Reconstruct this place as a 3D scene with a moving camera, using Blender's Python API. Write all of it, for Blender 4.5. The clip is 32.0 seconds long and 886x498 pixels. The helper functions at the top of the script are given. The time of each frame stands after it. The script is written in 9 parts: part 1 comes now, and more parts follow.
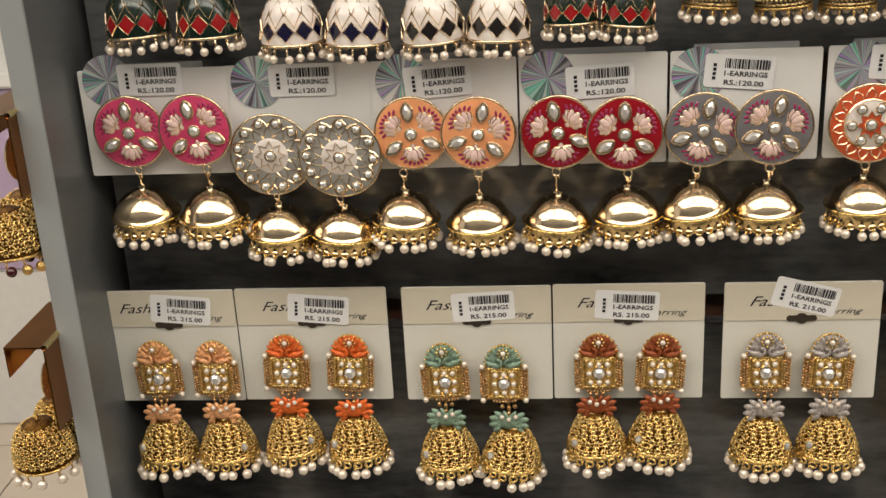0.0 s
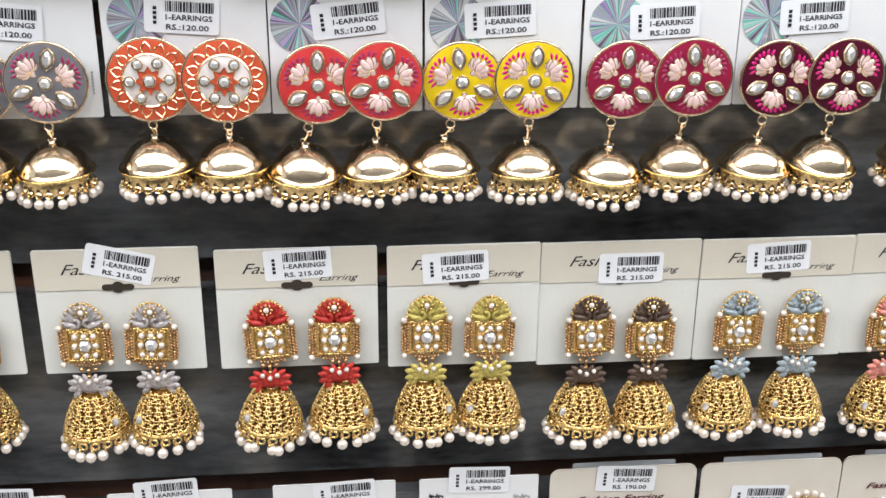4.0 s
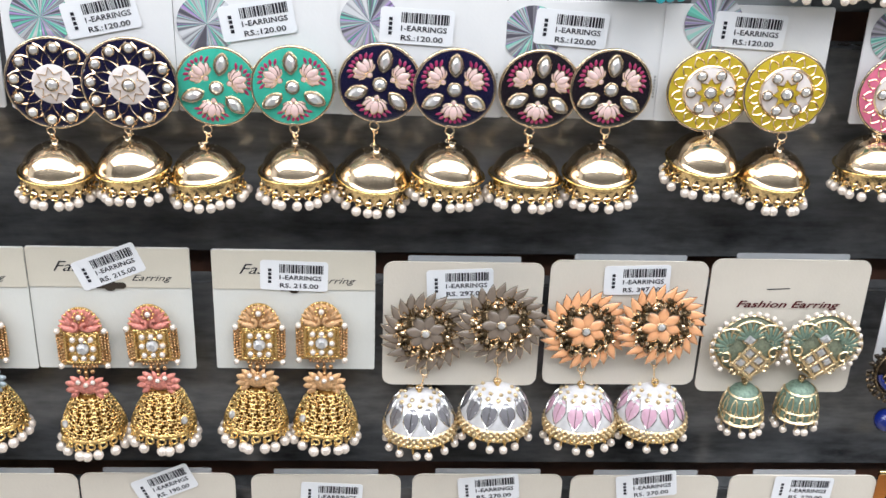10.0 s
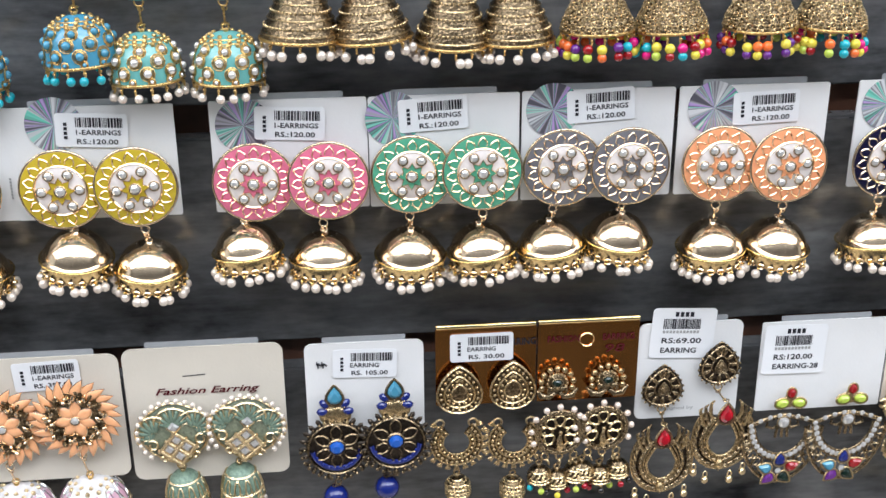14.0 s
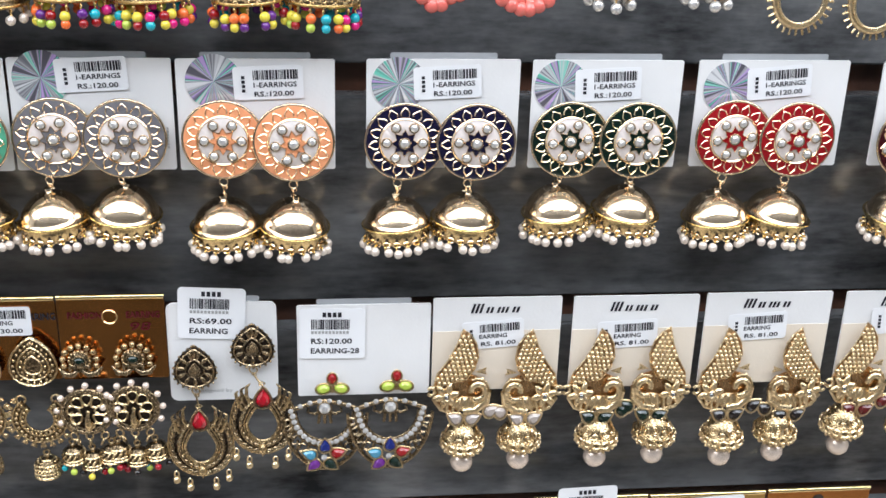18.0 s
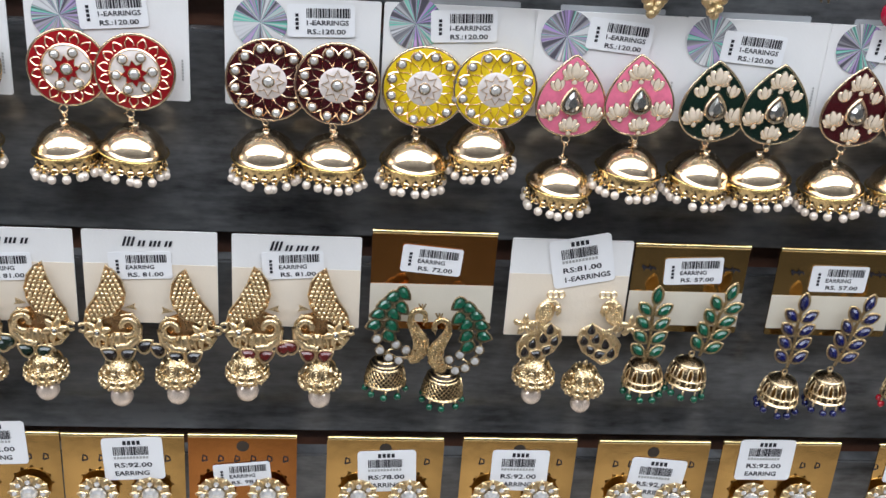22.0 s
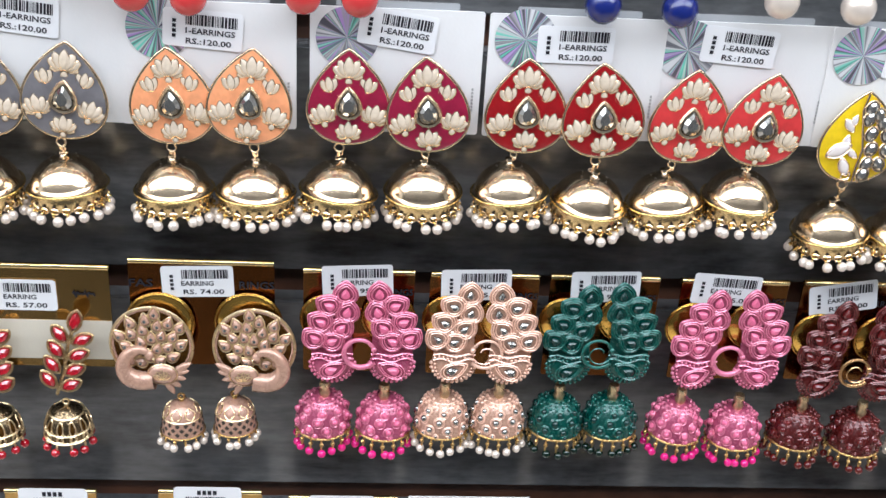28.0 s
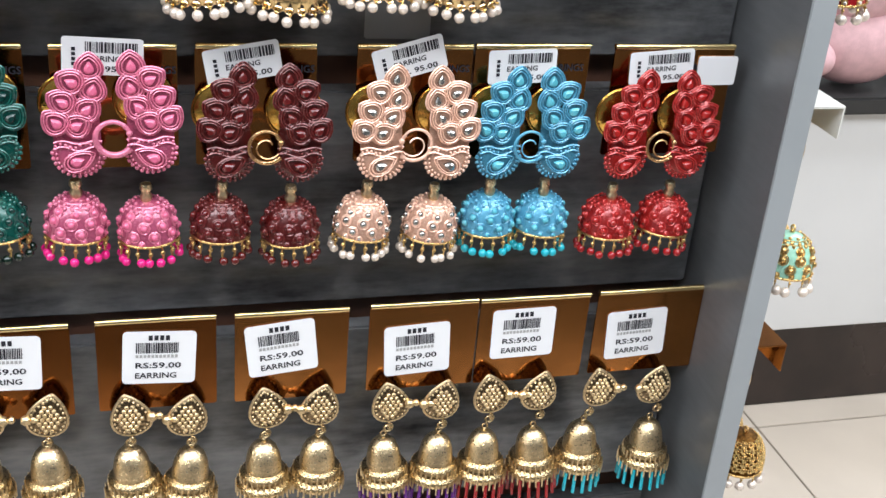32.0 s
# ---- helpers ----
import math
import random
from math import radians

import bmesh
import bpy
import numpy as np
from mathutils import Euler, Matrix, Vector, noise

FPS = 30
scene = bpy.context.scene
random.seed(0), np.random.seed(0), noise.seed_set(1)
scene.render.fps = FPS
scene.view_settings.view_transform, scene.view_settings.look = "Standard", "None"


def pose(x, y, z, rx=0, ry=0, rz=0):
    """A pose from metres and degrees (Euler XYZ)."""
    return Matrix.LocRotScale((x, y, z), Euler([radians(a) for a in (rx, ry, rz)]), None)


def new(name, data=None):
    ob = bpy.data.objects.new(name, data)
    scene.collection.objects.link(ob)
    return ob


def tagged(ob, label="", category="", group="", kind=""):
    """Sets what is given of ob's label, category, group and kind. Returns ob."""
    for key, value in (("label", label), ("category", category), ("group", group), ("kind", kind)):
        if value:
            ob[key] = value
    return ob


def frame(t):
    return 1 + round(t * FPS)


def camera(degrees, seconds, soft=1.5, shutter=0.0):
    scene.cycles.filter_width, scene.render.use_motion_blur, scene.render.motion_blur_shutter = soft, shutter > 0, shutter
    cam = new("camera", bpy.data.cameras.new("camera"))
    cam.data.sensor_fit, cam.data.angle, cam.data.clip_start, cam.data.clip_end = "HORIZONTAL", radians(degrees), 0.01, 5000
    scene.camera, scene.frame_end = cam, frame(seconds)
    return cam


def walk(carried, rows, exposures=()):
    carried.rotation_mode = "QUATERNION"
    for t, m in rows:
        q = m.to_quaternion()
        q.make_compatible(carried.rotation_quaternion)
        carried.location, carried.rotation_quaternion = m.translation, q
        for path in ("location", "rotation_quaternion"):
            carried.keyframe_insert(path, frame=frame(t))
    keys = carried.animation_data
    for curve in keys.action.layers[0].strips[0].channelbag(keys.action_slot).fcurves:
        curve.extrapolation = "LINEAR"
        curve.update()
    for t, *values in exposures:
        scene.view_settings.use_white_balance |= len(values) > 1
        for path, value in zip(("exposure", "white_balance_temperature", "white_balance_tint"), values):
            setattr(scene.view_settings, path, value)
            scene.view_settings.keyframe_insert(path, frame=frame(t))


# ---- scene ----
cam = camera(41.50, 32.0, soft=1.5)
PATH = [
    (0.0, pose(0.0159, -0.4766, 1.4152, 68.88, 2.96, 4.95)),
    (0.5, pose(0.0351, -0.4806, 1.4162, 68.22, 2.85, 4.62)),
    (1.0, pose(0.0615, -0.4771, 1.4175, 68.26, 2.52, 3.69)),
    (1.5, pose(0.0905, -0.4711, 1.4187, 68.48, 1.83, 1.92)),
    (2.0, pose(0.1094, -0.4628, 1.4163, 68.12, 1.67, 0.38)),
    (2.5, pose(0.1214, -0.4569, 1.4143, 68.20, 1.72, -1.58)),
    (3.0, pose(0.1429, -0.4628, 1.4105, 67.56, 1.05, -3.11)),
    (3.5, pose(0.1635, -0.4638, 1.4064, 67.78, 0.57, -3.78)),
    (4.0, pose(0.1942, -0.4512, 1.3998, 67.09, -0.39, -5.31)),
    (4.5, pose(0.2278, -0.4349, 1.3968, 66.72, -0.80, -5.77)),
    (6.5, pose(0.3861, -0.4621, 1.4125, 65.81, -0.96, 2.83)),
    (7.0, pose(0.4044, -0.4558, 1.4143, 65.62, -2.07, 3.07)),
    (7.5, pose(0.4413, -0.4506, 1.4129, 65.33, -2.80, 3.11)),
    (8.0, pose(0.4805, -0.4493, 1.4094, 64.96, -3.01, 3.18)),
    (8.5, pose(0.5069, -0.4586, 1.4114, 64.62, -2.98, 2.93)),
    (9.0, pose(0.5244, -0.4556, 1.4147, 64.90, -2.66, 1.48)),
    (9.5, pose(0.5205, -0.4428, 1.4187, 65.07, -2.00, -0.62)),
    (10.0, pose(0.5287, -0.4377, 1.4207, 64.06, -2.01, -2.38)),
    (10.5, pose(0.5714, -0.4399, 1.4199, 63.17, -2.51, -3.15)),
    (11.0, pose(0.5960, -0.4404, 1.4207, 63.07, -2.68, -3.23)),
    (11.5, pose(0.6210, -0.4372, 1.4199, 63.08, -2.70, -3.32)),
    (12.0, pose(0.6568, -0.4381, 1.4189, 63.33, -2.77, -3.40)),
    (12.5, pose(0.7049, -0.4420, 1.4177, 63.22, -2.39, -2.78)),
    (13.0, pose(0.7314, -0.4453, 1.4212, 63.59, -1.40, -1.50)),
    (13.5, pose(0.7399, -0.4562, 1.4313, 65.86, -0.32, -2.50)),
    (14.0, pose(0.7427, -0.4566, 1.4363, 67.29, 0.40, -5.55)),
    (14.5, pose(0.7689, -0.4564, 1.4364, 67.44, 0.20, -7.29)),
    (15.0, pose(0.8082, -0.4608, 1.4309, 66.23, -0.90, -6.92)),
    (15.5, pose(0.8398, -0.4610, 1.4214, 65.97, -1.27, -6.46)),
    (17.5, pose(0.9255, -0.4681, 1.4243, 66.57, -1.41, -4.30)),
    (18.0, pose(0.9211, -0.4669, 1.4276, 67.08, -1.67, -5.96)),
    (18.5, pose(0.9446, -0.4679, 1.4314, 67.38, -1.98, -6.61)),
    (19.0, pose(0.9796, -0.4700, 1.4305, 66.93, -2.28, -6.76)),
    (19.5, pose(1.0056, -0.4749, 1.4303, 66.30, -2.55, -6.17)),
    (20.0, pose(1.0358, -0.4789, 1.4280, 65.56, -3.05, -6.25)),
    (20.5, pose(1.0736, -0.4775, 1.4268, 65.35, -3.35, -6.50)),
    (21.0, pose(1.1185, -0.4784, 1.4252, 64.91, -3.60, -6.10)),
    (21.5, pose(1.1489, -0.4792, 1.4263, 64.76, -3.71, -4.53)),
    (22.0, pose(1.1824, -0.4811, 1.4292, 64.68, -3.85, -4.22)),
    (22.5, pose(1.1916, -0.4663, 1.4321, 65.09, -3.85, -4.31)),
    (23.0, pose(1.2028, -0.4489, 1.4322, 64.73, -3.14, -6.79)),
    (23.5, pose(1.2355, -0.4488, 1.4381, 64.76, -3.37, -7.32)),
    (24.0, pose(1.2835, -0.4504, 1.4380, 64.77, -4.26, -5.82)),
    (24.5, pose(1.3337, -0.4563, 1.4346, 64.77, -4.61, -4.87)),
    (26.5, pose(1.4909, -0.4151, 1.4299, 62.61, -3.01, -2.24)),
    (27.0, pose(1.5294, -0.4153, 1.4300, 62.77, -3.17, -2.57)),
    (27.5, pose(1.5598, -0.4136, 1.4294, 62.67, -3.33, -2.89)),
    (28.0, pose(1.5759, -0.4129, 1.4274, 62.82, -3.26, -2.95)),
    (28.5, pose(1.5936, -0.4103, 1.4236, 62.26, -2.97, -5.84)),
    (29.0, pose(1.6093, -0.4133, 1.4234, 62.27, -3.05, -8.95)),
    (29.5, pose(1.6273, -0.4179, 1.4244, 62.55, -3.22, -10.18)),
    (30.0, pose(1.6418, -0.4252, 1.4212, 62.59, -3.37, -10.43)),
    (30.5, pose(1.6628, -0.4341, 1.4170, 62.82, -4.15, -11.18)),
    (31.0, pose(1.6793, -0.4397, 1.4151, 64.34, -5.05, -13.23)),
    (31.5, pose(1.6969, -0.4318, 1.3795, 63.39, -5.13, -13.81)),
    (32.0, pose(1.7147, -0.4222, 1.3457, 63.39, -4.59, -14.81)),
]
FACE = -0.027     # front of the slat boards
CARD = -0.0425    # plane of the hanging cards
# the shop's auto exposure and white balance drift a little at the start
walk(cam, PATH, exposures=[(0.0, -0.5, 7900, 10), (1.0, -0.3, 7700, 10), (2.0, 0.05, 6900, 10), (3.5, 0.12, 6300, 10), (5.5, 0.02, 6200, 10), (12.0, 0.08, 6050, 10), (17.5, 0.08, 6000, 10), (22.0, -0.2, 6000, 10), (24.5, 0.14, 5850, 10), (29.0, 0.12, 6000, 10), (30.4, 0.2, 6050, 10), (31.1, -0.08, 6050, 10), (32.0, 0.3, 6200, 10)])

# ---- light ----
world = bpy.data.worlds.new("shop_air")
scene.world = world
world.use_nodes = True
world.node_tree.nodes["Background"].inputs["Color"].default_value = (0.9, 0.95, 1.0, 1)
world.node_tree.nodes["Background"].inputs["Strength"].default_value = 0.15


def area_light(name, x, y, z, sx, sy, power, colour=(0.96, 0.98, 1.0)):
    data = bpy.data.lights.new(name, "AREA")
    data.shape, data.size, data.size_y, data.energy, data.color = "RECTANGLE", sx, sy, power, colour
    ob = new(name, data)
    ob.location = (x, y, z)
    return tagged(ob, "white glow of a ceiling light panel", "light", kind="structure")


# Last two are unseen lamps behind the rack, made strong to brighten the background.
LAMPS = [(x, y) for y in (-0.6, -1.25) for x in (-1.3, 0.9, 3.1)] + [(3.6, 0.9), (-1.4, 0.9)]
for lx, ly in LAMPS:
    area_light("lamp_glow", lx, ly, 2.66, 2.1, 0.5, {-0.6: 20, -1.25: 30}.get(ly, 36))


# ---- materials ----
def material(name, colour, rough=0.5, metal=0.0, var=0.0, scale=60.0, bump=0.0, bump_scale=200.0, coat=0.0, dark=None, spec=0.5):
    """A Principled surface; var mixes in a second tone by noise, bump adds fine relief."""
    m = bpy.data.materials.new(name)
    m.use_nodes = True
    nt = m.node_tree
    b = nt.nodes["Principled BSDF"]
    b.inputs["Base Color"].default_value = (*colour, 1)
    b.inputs["Roughness"].default_value, b.inputs["Metallic"].default_value = rough, metal
    b.inputs["Coat Weight"].default_value, b.inputs["Coat Roughness"].default_value = coat, 0.06
    b.inputs["Specular IOR Level"].default_value = spec
    tc = nt.nodes.new("ShaderNodeTexCoord")
    if var:
        n = nt.nodes.new("ShaderNodeTexNoise")
        n.inputs["Scale"].default_value, n.inputs["Detail"].default_value = scale, 4
        mx = nt.nodes.new("ShaderNodeMix")
        mx.data_type = "RGBA"
        d = dark or tuple(c * (1 - var) for c in colour)
        mx.inputs["A"].default_value, mx.inputs["B"].default_value = (*d, 1), (*colour, 1)
        rp = nt.nodes.new("ShaderNodeMapRange")
        rp.inputs["From Min"].default_value, rp.inputs["From Max"].default_value = 0.35, 0.65
        nt.links.new(tc.outputs["Object"], n.inputs["Vector"])
        nt.links.new(n.outputs["Fac"], rp.inputs["Value"])
        nt.links.new(rp.outputs["Result"], mx.inputs["Factor"])
        nt.links.new(mx.outputs["Result"], b.inputs["Base Color"])
        rr = nt.nodes.new("ShaderNodeMapRange")
        rr.inputs["To Min"].default_value, rr.inputs["To Max"].default_value = min(1, rough * 1.25), rough * 0.85
        nt.links.new(rp.outputs["Result"], rr.inputs["Value"])
        nt.links.new(rr.outputs["Result"], b.inputs["Roughness"])
    if bump:
        n2 = nt.nodes.new("ShaderNodeTexNoise")
        n2.inputs["Scale"].default_value, n2.inputs["Detail"].default_value = bump_scale, 3
        bp = nt.nodes.new("ShaderNodeBump")
        bp.inputs["Strength"].default_value, bp.inputs["Distance"].default_value = bump, 0.001
        nt.links.new(tc.outputs["Object"], n2.inputs["Vector"])
        nt.links.new(n2.outputs["Fac"], bp.inputs["Height"])
        nt.links.new(bp.outputs["Normal"], b.inputs["Normal"])
    return m


def laminate(name, light, dark, rough, stretch):
    """Grey laminate with cloudy, brushed streaks along its length."""
    m = bpy.data.materials.new(name)
    m.use_nodes = True
    nt = m.node_tree
    b = nt.nodes["Principled BSDF"]
    tc = nt.nodes.new("ShaderNodeTexCoord")
    geo = nt.nodes.new("ShaderNodeNewGeometry")
    mp = nt.nodes.new("ShaderNodeMapping")
    mp.inputs["Scale"].default_value = stretch
    mp2 = nt.nodes.new("ShaderNodeMapping")
    mp2.inputs["Scale"].default_value = (0.9, 1.0, 4.0)
    nt.links.new(geo.outputs["Position"], mp2.inputs["Vector"])
    n1 = nt.nodes.new("ShaderNodeTexNoise")
    n1.inputs["Scale"].default_value, n1.inputs["Detail"].default_value, n1.inputs["Roughness"].default_value = 9, 6, 0.6
    n2 = nt.nodes.new("ShaderNodeTexNoise")
    n2.inputs["Scale"].default_value, n2.inputs["Detail"].default_value = 90, 4
    add = nt.nodes.new("ShaderNodeMath")
    add.operation = "MULTIPLY_ADD"
    add.inputs[1].default_value = 0.4
    rp = nt.nodes.new("ShaderNodeMapRange")
    rp.inputs["From Min"].default_value, rp.inputs["From Max"].default_value = 0.46, 0.92
    mx = nt.nodes.new("ShaderNodeMix")
    mx.data_type = "RGBA"
    mx.inputs["A"].default_value, mx.inputs["B"].default_value = (*dark, 1), (*light, 1)
    nt.links.new(geo.outputs["Position"], mp.inputs["Vector"])
    nt.links.new(mp.outputs["Vector"], n1.inputs["Vector"])
    nt.links.new(mp2.outputs["Vector"], n2.inputs["Vector"])
    nt.links.new(n2.outputs["Fac"], add.inputs[0])
    nt.links.new(n1.outputs["Fac"], add.inputs[2])
    nt.links.new(add.outputs[0], rp.inputs["Value"])
    nt.links.new(rp.outputs["Result"], mx.inputs["Factor"])
    nt.links.new(mx.outputs["Result"], b.inputs["Base Color"])
    b.inputs["Roughness"].default_value, b.inputs["Specular IOR Level"].default_value = rough, 0.8
    bp = nt.nodes.new("ShaderNodeBump")
    bp.inputs["Strength"].default_value, bp.inputs["Distance"].default_value = 0.12, 0.0004
    nt.links.new(n2.outputs["Fac"], bp.inputs["Height"])
    nt.links.new(bp.outputs["Normal"], b.inputs["Normal"])
    return m


def hologram_material():
    """Silver foil split into spinning wedges; bright, dark and rainbow glints are painted into the colour."""
    m = bpy.data.materials.new("hologram_foil")
    m.use_nodes = True
    nt = m.node_tree
    b = nt.nodes["Principled BSDF"]
    tc = nt.nodes.new("ShaderNodeTexCoord")
    gr = nt.nodes.new("ShaderNodeTexGradient")
    gr.gradient_type = "RADIAL"
    mp = nt.nodes.new("ShaderNodeMapping")
    mp.inputs["Rotation"].default_value = (radians(90), 0, 0)
    nt.links.new(tc.outputs["Object"], mp.inputs["Vector"])
    nt.links.new(mp.outputs["Vector"], gr.inputs["Vector"])
    wn = nt.nodes.new("ShaderNodeTexNoise")
    wn.noise_dimensions = "2D"
    wn.inputs["Scale"].default_value, wn.inputs["Detail"].default_value = 6, 1
    inf = nt.nodes.new("ShaderNodeObjectInfo")
    cmb = nt.nodes.new("ShaderNodeCombineXYZ")
    nt.links.new(gr.outputs["Fac"], cmb.inputs["X"])
    nt.links.new(inf.outputs["Random"], cmb.inputs["Y"])
    mul = nt.nodes.new("ShaderNodeVectorMath")
    mul.operation = "MULTIPLY"
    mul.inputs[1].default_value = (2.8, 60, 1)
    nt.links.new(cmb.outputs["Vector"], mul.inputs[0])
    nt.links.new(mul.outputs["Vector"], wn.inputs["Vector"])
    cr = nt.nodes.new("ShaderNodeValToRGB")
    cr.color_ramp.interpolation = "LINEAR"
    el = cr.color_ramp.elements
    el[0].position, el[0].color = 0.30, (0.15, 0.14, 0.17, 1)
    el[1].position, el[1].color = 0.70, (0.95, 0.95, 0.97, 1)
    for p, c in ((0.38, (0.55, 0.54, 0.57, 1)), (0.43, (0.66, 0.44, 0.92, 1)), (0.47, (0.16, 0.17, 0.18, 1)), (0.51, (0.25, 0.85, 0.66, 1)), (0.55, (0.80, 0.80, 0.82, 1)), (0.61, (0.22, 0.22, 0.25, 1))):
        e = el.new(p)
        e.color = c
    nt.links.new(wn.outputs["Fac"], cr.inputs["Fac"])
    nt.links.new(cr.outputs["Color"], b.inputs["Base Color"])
    b.inputs["Metallic"].default_value, b.inputs["Roughness"].default_value = 0.4, 0.25
    return m


M = {}
M["gold"] = material("champagne_gold", (0.85, 0.67, 0.46), 0.16, 1.0, var=0.14, scale=200, bump=0.13, bump_scale=190)
M["skirt_gold"] = material("pierced_gold_band", (0.80, 0.60, 0.30), 0.24, 1.0, var=0.3, scale=400, bump=0.3, bump_scale=500)
M["gold_dull"] = material("warm_gold", (0.78, 0.52, 0.20), 0.28, 1.0, var=0.4, scale=900, bump=0.3, bump_scale=1500)
M["antique"] = material("antique_gold", (0.76, 0.57, 0.31), 0.27, 1.0, var=0.66, scale=1100, bump=0.3, bump_scale=1200)
M["clasp"] = material("bright_clasp_gold", (0.85, 0.52, 0.12), 0.2, 1.0, var=0.3, scale=120, bump=0.2, bump_scale=300)
M["temple"] = material("temple_gold", (0.95, 0.67, 0.27), 0.26, 1.0, var=0.3, scale=1300, bump=0.3, bump_scale=1500)
# Darkened gold: shade between raised rosettes and behind stones is put into its colour.
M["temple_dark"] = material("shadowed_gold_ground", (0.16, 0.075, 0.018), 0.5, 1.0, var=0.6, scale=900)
M["oxid"] = material("oxidised_brass", (0.30, 0.22, 0.13), 0.27, 1.0, var=0.78, scale=900, bump=0.3, bump_scale=1200)
M["black_oxid"] = material("blackened_brass", (0.075, 0.060, 0.048), 0.36, 1.0, var=0.6, scale=900, bump=0.3, bump_scale=1200)
M["pale"] = material("pale_gold", (0.93, 0.73, 0.44), 0.30, 1.0, var=0.35, scale=900, bump=0.3, bump_scale=1400)
M["silver"] = material("foil_backed_crystal", (0.91, 0.89, 0.86), 0.13, 0.62, var=0.35, scale=2.2)
M["smoky"] = material("smoky_cut_stone", (0.50, 0.49, 0.46), 0.08, 0.85, var=0.5, scale=500, coat=1.0)
M["silver_metal"] = material("bright_silver", (0.75, 0.74, 0.70), 0.2, 1.0, var=0.4, scale=800)
M["pearl"] = material("pearl", (0.77, 0.67, 0.58), 0.25, 0.35, var=0.10, scale=300, coat=0.8)
M["black_hole"] = material("dark_opening", (0.03, 0.02, 0.012), 0.7)
M["card_white"] = material("white_card", (0.75, 0.74, 0.73), 0.55, 0, var=0.04, scale=40, bump=0.06, bump_scale=900)
M["card_cream"] = material("cream_card", (0.66, 0.60, 0.51), 0.6, 0, var=0.05, scale=40, bump=0.08, bump_scale=900)
M["card_ivory"] = material("ivory_card", (0.62, 0.57, 0.47), 0.6, 0, var=0.05, scale=40, bump=0.08, bump_scale=900)
M["foil_edge"] = material("folded_foil_edge", (0.88, 0.68, 0.33), 0.2, 1.0, var=0.2, scale=60)
M["foil"] = material("gold_foil_card", (0.46, 0.19, 0.055), 0.15, 1.0, var=0.35, scale=25, bump=0.06, bump_scale=40)
# Strong mottling in this foil's colour stands in for reflections across the card.
M["foil_copper"] = material("copper_foil_card", (0.68, 0.29, 0.08), 0.15, 1.0, var=0.45, scale=18, bump=0.2, bump_scale=30)
M["foil_dark"] = material("bronze_foil_card", (0.31, 0.11, 0.028), 0.15, 1.0, var=0.35, scale=25, bump=0.06, bump_scale=40)
M["foil_mid"] = material("olive_gold_foil_card", (0.48, 0.29, 0.09), 0.15, 1.0, var=0.35, scale=25, bump=0.06, bump_scale=40)
# Reflected gradients are likewise painted in as mottled tone.
M["foil_gold"] = material("pale_gold_foil_card", (0.66, 0.42, 0.15), 0.15, 1.0, var=0.5, scale=22, bump=0.2, bump_scale=40)
M["bronze"] = material("dark_antique_bronze", (0.40, 0.30, 0.18), 0.26, 1.0, var=0.7, scale=1000, bump=0.3, bump_scale=1200)
M["red_glass"] = material("red_faceted_glass", (0.52, 0.004, 0.018), 0.06, 0, coat=0.3, spec=1.0, var=0.6, scale=2.5)
M["green_glass"] = material("green_faceted_glass", (0.004, 0.105, 0.052), 0.2, 0, coat=0.3, spec=0.6, var=0.6, scale=2.5)
M["blue_glass"] = material("blue_faceted_glass", (0.005, 0.008, 0.085), 0.2, 0, coat=0.3, spec=0.6, var=0.6, scale=2.5)
M["rust_gold"] = material("rust_gold_beading", (0.66, 0.40, 0.19), 0.28, 1.0, var=0.4, scale=900)
M["card_beige"] = material("beige_card", (0.74, 0.65, 0.53), 0.6, 0, var=0.04, scale=40, bump=0.08, bump_scale=900)
M["card_pale"] = material("pale_card", (0.66, 0.65, 0.60), 0.6, 0, var=0.04, scale=40, bump=0.08, bump_scale=900)
M["blush_pearl"] = material("blush_pearl", (0.80, 0.66, 0.55), 0.25, 0.42, var=0.10, scale=300, coat=0.8)
M["label"] = material("label_paper", (0.79, 0.79, 0.80), 0.45, 0, var=0.02, scale=50)
M["ink"] = material("black_ink", (0.025, 0.024, 0.03), 0.7, spec=0.1)
M["ink_red"] = material("maroon_ink", (0.085, 0.010, 0.014), 0.7, spec=0.1)
M["ink_grey"] = material("grey_ink", (0.35, 0.35, 0.34), 0.6)
M["slat"] = laminate("cloudy_grey_laminate", (0.180, 0.183, 0.188), (0.026, 0.027, 0.029), 0.24, (2.2, 1.0, 3.2))
M["side"] = laminate("grey_side_laminate", (0.115, 0.120, 0.126), (0.065, 0.068, 0.072), 0.32, (1.0, 1.0, 0.25))
M["edge"] = material("pale_grey_edge_band", (0.30, 0.32, 0.33), 0.35, 0, var=0.12, scale=12)
M["groove"] = material("brown_board_core", (0.12, 0.050, 0.028), 0.5, 0, var=0.55, scale=45, bump=0.2, bump_scale=300)
M["plastic"] = material("hazy_clear_plastic", (0.7, 0.72, 0.74), 0.25, 0)
M["plastic"].node_tree.nodes["Principled BSDF"].inputs["Alpha"].default_value = 0.35
M["hologram"] = hologram_material()
M["white_wall"] = material("white_wall_paint", (0.78, 0.78, 0.77), 0.6, 0, var=0.05, scale=3, bump=0.1, bump_scale=80)
M["far_grey"] = material("dark_grey_laminate", (0.11, 0.112, 0.116), 0.4, 0, var=0.3, scale=3)
M["gold_wire"] = material("bright_gold_wire", (0.90, 0.66, 0.26), 0.2, 1.0, var=0.2, scale=300)
M["ceiling"] = material("white_ceiling_board", (0.80, 0.80, 0.80), 0.7, 0, var=0.04, scale=4)
